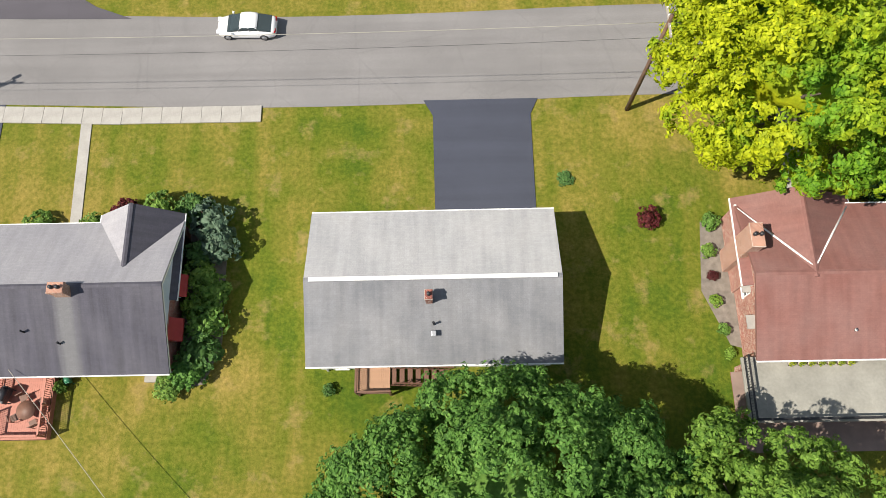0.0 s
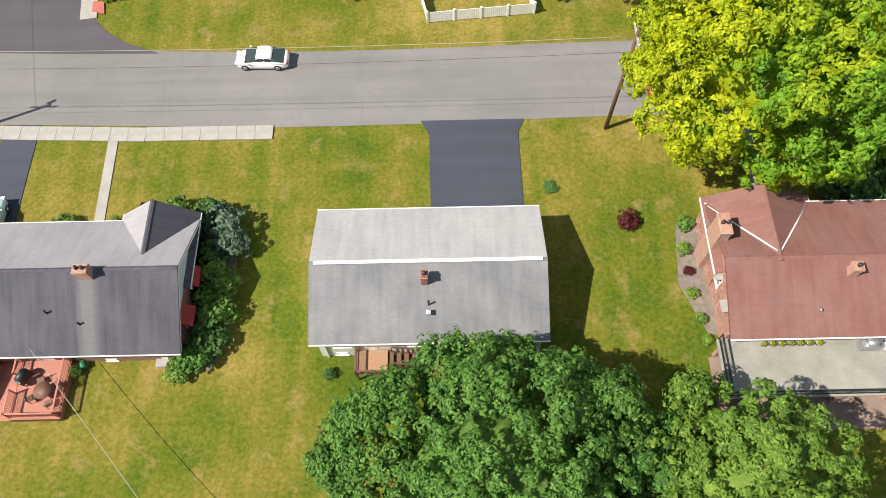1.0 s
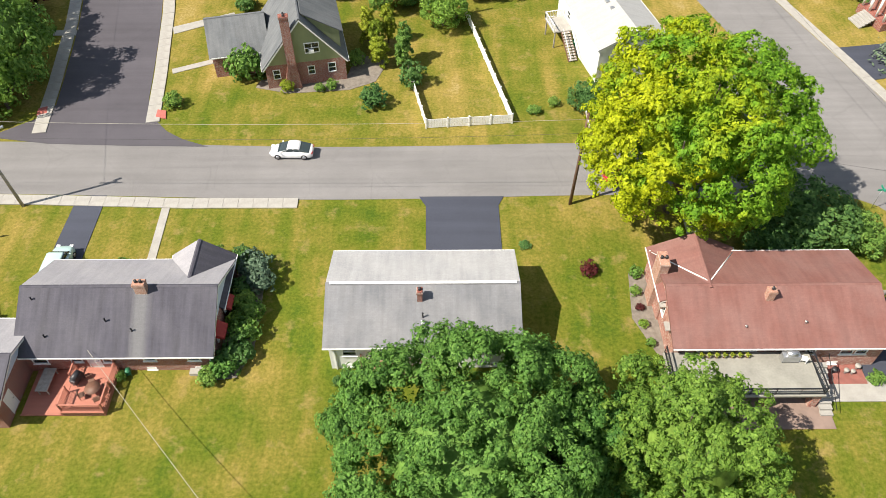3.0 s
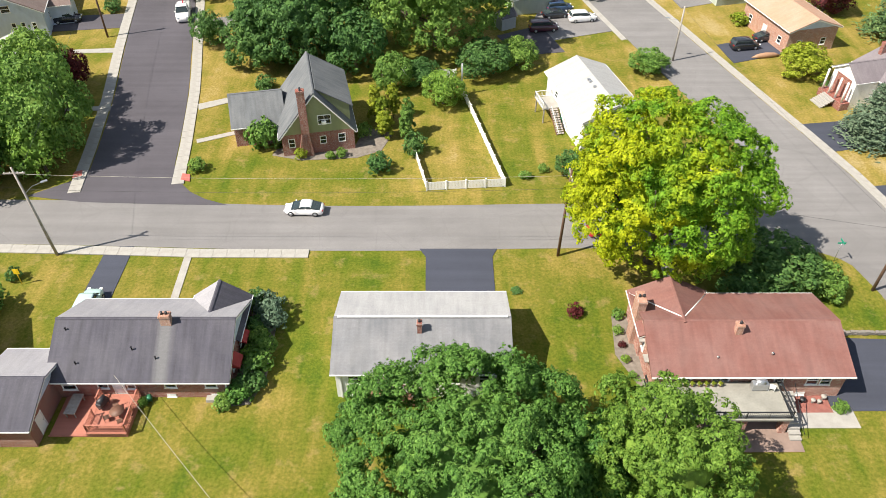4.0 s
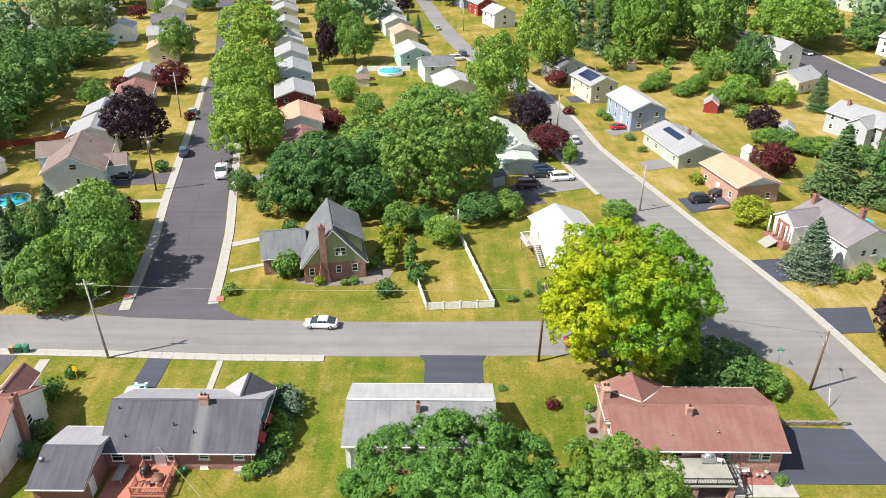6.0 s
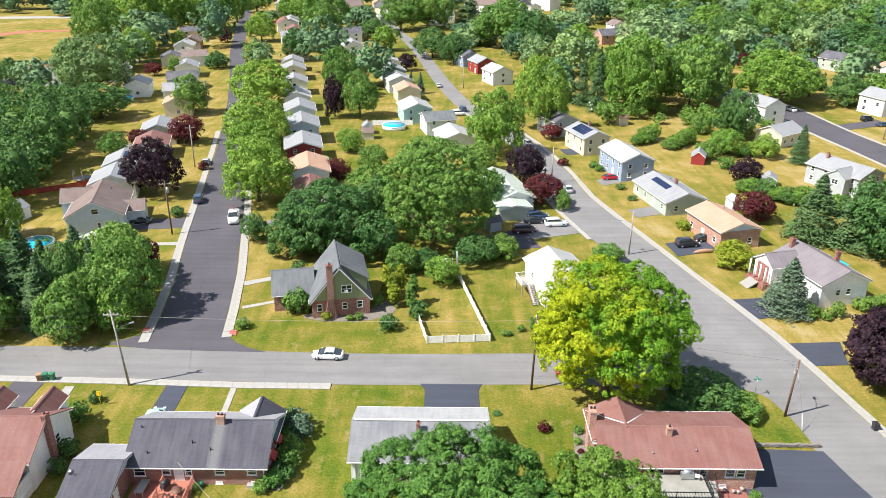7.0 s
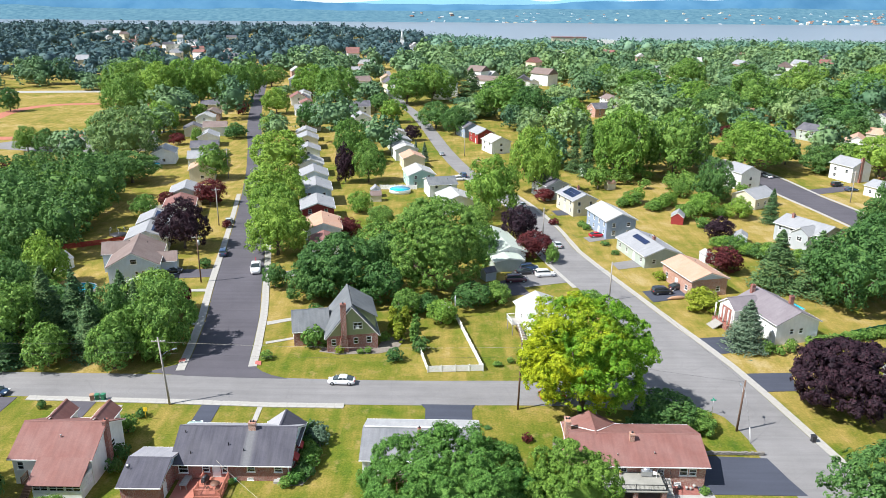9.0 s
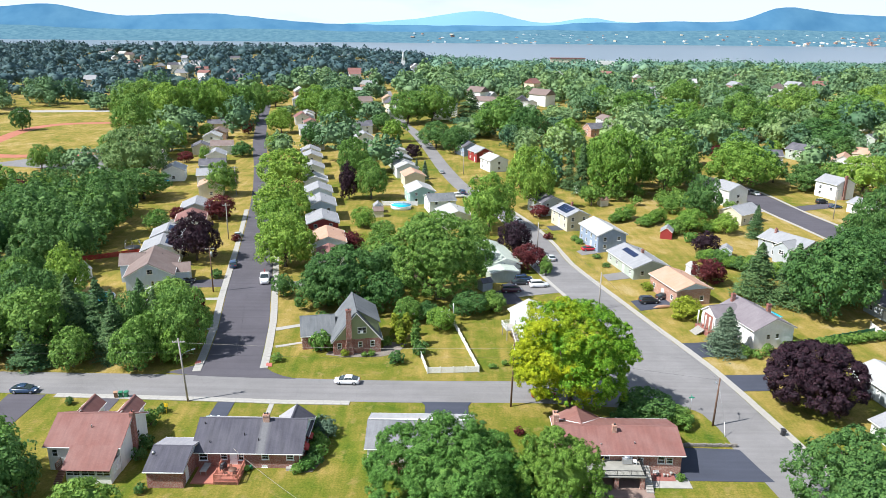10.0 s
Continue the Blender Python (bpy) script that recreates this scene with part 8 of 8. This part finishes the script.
tree(144.6, 427.0, 13.1, 13.6, "leaf_mid", "L", 65)
tree(106.2, 442.8, 11.9, 21.1, "leaf_mid", "L", 66)
tree(138.2, 308.2, 13.7, 20.5, "leaf_dark", "L", 67)
tree(133.2, 331.1, 13.2, 21.0, "leaf_light", "L", 68)
tree(165.9, 337.5, 15.3, 25.2, "leaf_mid", "L", 69)
tree(176.6, 330.0, 13.8, 18.6, "leaf_dark", "L", 70)
tree(217.1, 393.0, 16.5, 25.9, "leaf_mid", "L", 71)
tree(237.5, 360.1, 18.7, 23.0, "leaf_mid", "L", 72)
tree(297.2, 439.4, 15.7, 23.1, "leaf_light", "L", 73)
tree(204.2, 454.3, 15.3, 21.1, "leaf_dark", "L", 74)
tree(172.3, 476.0, 14.3, 23.1, "leaf_mid", "L", 75)
tree(114.2, 105.4, 6.9, 22.2, "leaf_dark", "L", 76)

def free(x, y, r):
    for mid, w in ((LEFT_MID, 5.6 if y > 130 else 7.5), (DIAG_MID, 5.2 if y > 190 else 8.0), (THIRD_MID, 8.0)):
        for (x0, y0), (x1, y1) in zip(mid, mid[1:]):
            d2 = (x1 - x0) ** 2 + (y1 - y0) ** 2
            t = max(0, min(1, ((x - x0) * (x1 - x0) + (y - y0) * (y1 - y0)) / d2))
            if math.hypot(x - x0 - t * (x1 - x0), y - y0 - t * (y1 - y0)) < w + r * 0.5:
                return False
    if -310 < x < -150 and 190 < y < 448:
        return False
    # the near sides of the houses stay open
    for a, b, c in HOUSE_SPOTS:
        far = math.hypot(a - 3, b + 70)
        for step in (0, 9, 18, 27):
            if math.hypot(x - a + (a - 3) / far * step, y - b + (b + 70) / far * step) < c * (1.0 if step == 0 else 0.75) + r * 0.5:
                return False
    return all(math.hypot(x - a, y - b) > (c + r) * 0.62 for a, b, c in TREE_SPOTS)


rnd = random.Random(42)
made = 0
for _ in range(6000):
    y = rnd.uniform(110, 380)
    x = rnd.uniform(-0.68, 0.66) * (y + 90)
    # gardens between and beside the streets are thinly planted, the rest is thick
    lx = -62.5 - (y - 165) * 0.24
    rx = 21 - max(0, y - 165) * 0.2
    if lx - 40 < x < rx + 34 and rnd.random() < 0.66:
        continue
    R = rnd.uniform(4.5, 9.5)
    if not free(x, y, R):
        continue
    mt = rnd.choice(["leaf_mid"] * 6 + ["leaf_dark"] * 4 + ["leaf_light"] * 3 + ["leaf_fir", "leaf_red", "leaf_purple"])
    if mt == "leaf_fir":
        R *= 0.6
    elif mt in ("leaf_red", "leaf_purple"):
        R *= 0.65
    tree(x, y, R, R * rnd.uniform(1.4, 1.9), mt, "C" if mt == "leaf_fir" else "F", made)
    made += 1
    if made >= 45:
        break

town = random.Random(9)
town_spots = []
for _ in range(95):
    ty = town.uniform(430, 1350)
    town_spots.append((town.uniform(-0.55, 0.55) * ty, ty))
spots, dark, grown = [], [], {}
for _ in range(9000):
    y = 200 + 1510 * rnd.random() ** 1.05
    x = rnd.uniform(-0.70, 0.70) * (y + 100)
    if y < 640 and not free(x, y, 8):
        continue
    if any(abs(x - a) < 15 and -34 < y - b < 12 for a, b in town_spots):
        continue
    if y < 420 and -62.5 - (y - 165) * 0.24 - 40 < x < 55 - max(0, y - 165) * 0.2 and rnd.random() < 0.62:
        continue
    if abs(x - (-106 - (y - 336) * 0.22)) < 9 and y < 640:
        continue
    R = rnd.uniform(6.0, 13.5) if y < 900 else rnd.uniform(8, 14)
    low = 0.5 if any(abs(x - a) < 13 and -150 < y - b < 0 for a, b in town_spots) else 1.0
    if y < 900:
        cell = (int(x // 32), int(y // 32))
        if any(math.hypot(x - a, y - b) < (R + r) * 0.62 for i in (-1, 0, 1) for j in (-1, 0, 1) for a, b, r in grown.get((cell[0] + i, cell[1] + j), ())):
            continue
        grown.setdefault(cell, []).append((x, y, R))
    # trees in this area get the colour darkened as if under a cloud
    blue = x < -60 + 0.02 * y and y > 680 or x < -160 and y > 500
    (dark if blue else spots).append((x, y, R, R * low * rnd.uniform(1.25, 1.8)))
near = [s for s in spots if s[1] < 500]
middle = [s for s in spots if 500 <= s[1] < 900]
far = [s for s in spots if s[1] >= 900]
kinds = (("far_wood", "green"), ("far_wood_light", "light green"), ("far_wood_deep", "deep green"))
for i, (mt, word) in enumerate(kinds):
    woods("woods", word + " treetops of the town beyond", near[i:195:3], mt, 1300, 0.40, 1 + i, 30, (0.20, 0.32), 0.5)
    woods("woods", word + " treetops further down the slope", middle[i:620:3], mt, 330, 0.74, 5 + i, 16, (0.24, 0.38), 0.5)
# from here on the treetops wear leaf colours with haze painted in
woods("woods", "distant hazy green treetops towards the river", far[:1500], "hazed_wood", 60, 1.0, 2, 8, (0.30, 0.48), 0.66)
woods("woods", "distant treetops coloured dark blue-green for cloud shade and haze", dark[:1450], "cloud_shaded_wood", 60, 1.0, 3, 8, (0.30, 0.48), 0.66)
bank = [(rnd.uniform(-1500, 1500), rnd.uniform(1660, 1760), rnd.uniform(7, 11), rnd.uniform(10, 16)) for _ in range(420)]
woods("woods", "wooded near bank of the river", bank, "hazed_wood", 14, 1.2, 4, 7, (0.3, 0.5))

# ---- far houses and the town ----
for x, y in town_spots:
    if -320 < x < -140 and y < 470:
        continue
    w, d, hh = town.uniform(9, 18), town.uniform(8, 12), town.uniform(6, 11)
    m = pose(x, y, terrain(x, y), 0, 0, town.uniform(0, 180))
    t = thing("house", town.choice(["distant white house", "distant pale brick house", "distant cream house"]) + " among treetops", "house", m, "distant houses")
    wall, roof = town.choice(["white_siding", "white_siding", "cream_siding", "brick_pink", "pale_blue_siding"]), town.choice(["roof_light", "roof_slate", "roof_choc", "roof_white", "roof_brown"])
    part("wall", cached(("tw", wall), lambda: boxes("wall", [(-0.5, -0.5, 0, 0.5, 0.5, 1)], wall)), t, m=Matrix.Diagonal((w, d, hh, 1)))
    part("roof", cached(("trf", roof), lambda: mesh_of("roof", [(-0.54, -0.56, 0), (0.54, -0.56, 0), (0.54, 0.56, 0), (-0.54, 0.56, 0), (-0.54, 0, 0.5), (0.54, 0, 0.5)], [(0, 1, 5, 4), (2, 3, 4, 5), (0, 4, 3), (1, 2, 5), (0, 3, 2, 1)], roof)), t, m=pose(0, 0, hh) @ Matrix.Diagonal((w, d, d * 0.75, 1)))
    for k in (0, 2):
        part("window", cached("tww", lambda: boxes("window", [(-0.6, -0.05, 0, 0.6, 0.05, 1.5)], "glass")), t, m=pose((k - 1) * w * 0.28, -d / 2 - 0.02, hh * 0.5))
big = thing("civic_building", "long pale institutional building on the ridge", "building", pose(235, 1480, terrain(235, 1480)))
part("wall", boxes("wall", [(-34, -10, 0, 34, 10, 26)], "cream_siding"), big)
part("roof", boxes("roof", [(-35, -11, 26, 35, 11, 27.5)], "roof_brown"), big)
part("wing", boxes("wing", [(60, -8, 0, 95, 8, 22)], "white_siding"), big)
sp = thing("church_spire", "thin white church spire above the trees", "church", pose(-62, 900, terrain(-62, 900)))
part("tower", boxes("tower", [(-2.5, -2.5, 0, 2.5, 2.5, 22)], "white_siding"), sp)
part("spire", tube("spire", [(0, 0, 22), (0, 0, 36)], [2.4, 0.1], "white", 8), sp)
for i in range(230):
    x = town.gauss(1850, 360) if i < 185 else town.uniform(-300, 900)
    y = 3690 + town.uniform(0, 190)
    mt = town.choice(["white_siding", "brick_pink", "cream_siding", "brick_pink", "white_siding"])
    size = Matrix.Diagonal((town.uniform(6, 20), 12, town.uniform(4, 13 if i < 185 else 6), 1))
    thing("building", ("pink brick" if mt == "brick_pink" else "pale") + " distant building on the far shore", "building", pose(x, y, -42.5 + (y - 3680) * 0.235, 0, 0, town.uniform(-20, 20)) @ size, "far shore buildings",
          me=cached(("fw", mt), lambda: boxes("building", [(-0.5, -0.5, 0, 0.5, 0.5, 1), (-0.3, -0.3, 1, 0.1, 0.3, 1.15)], mt)))
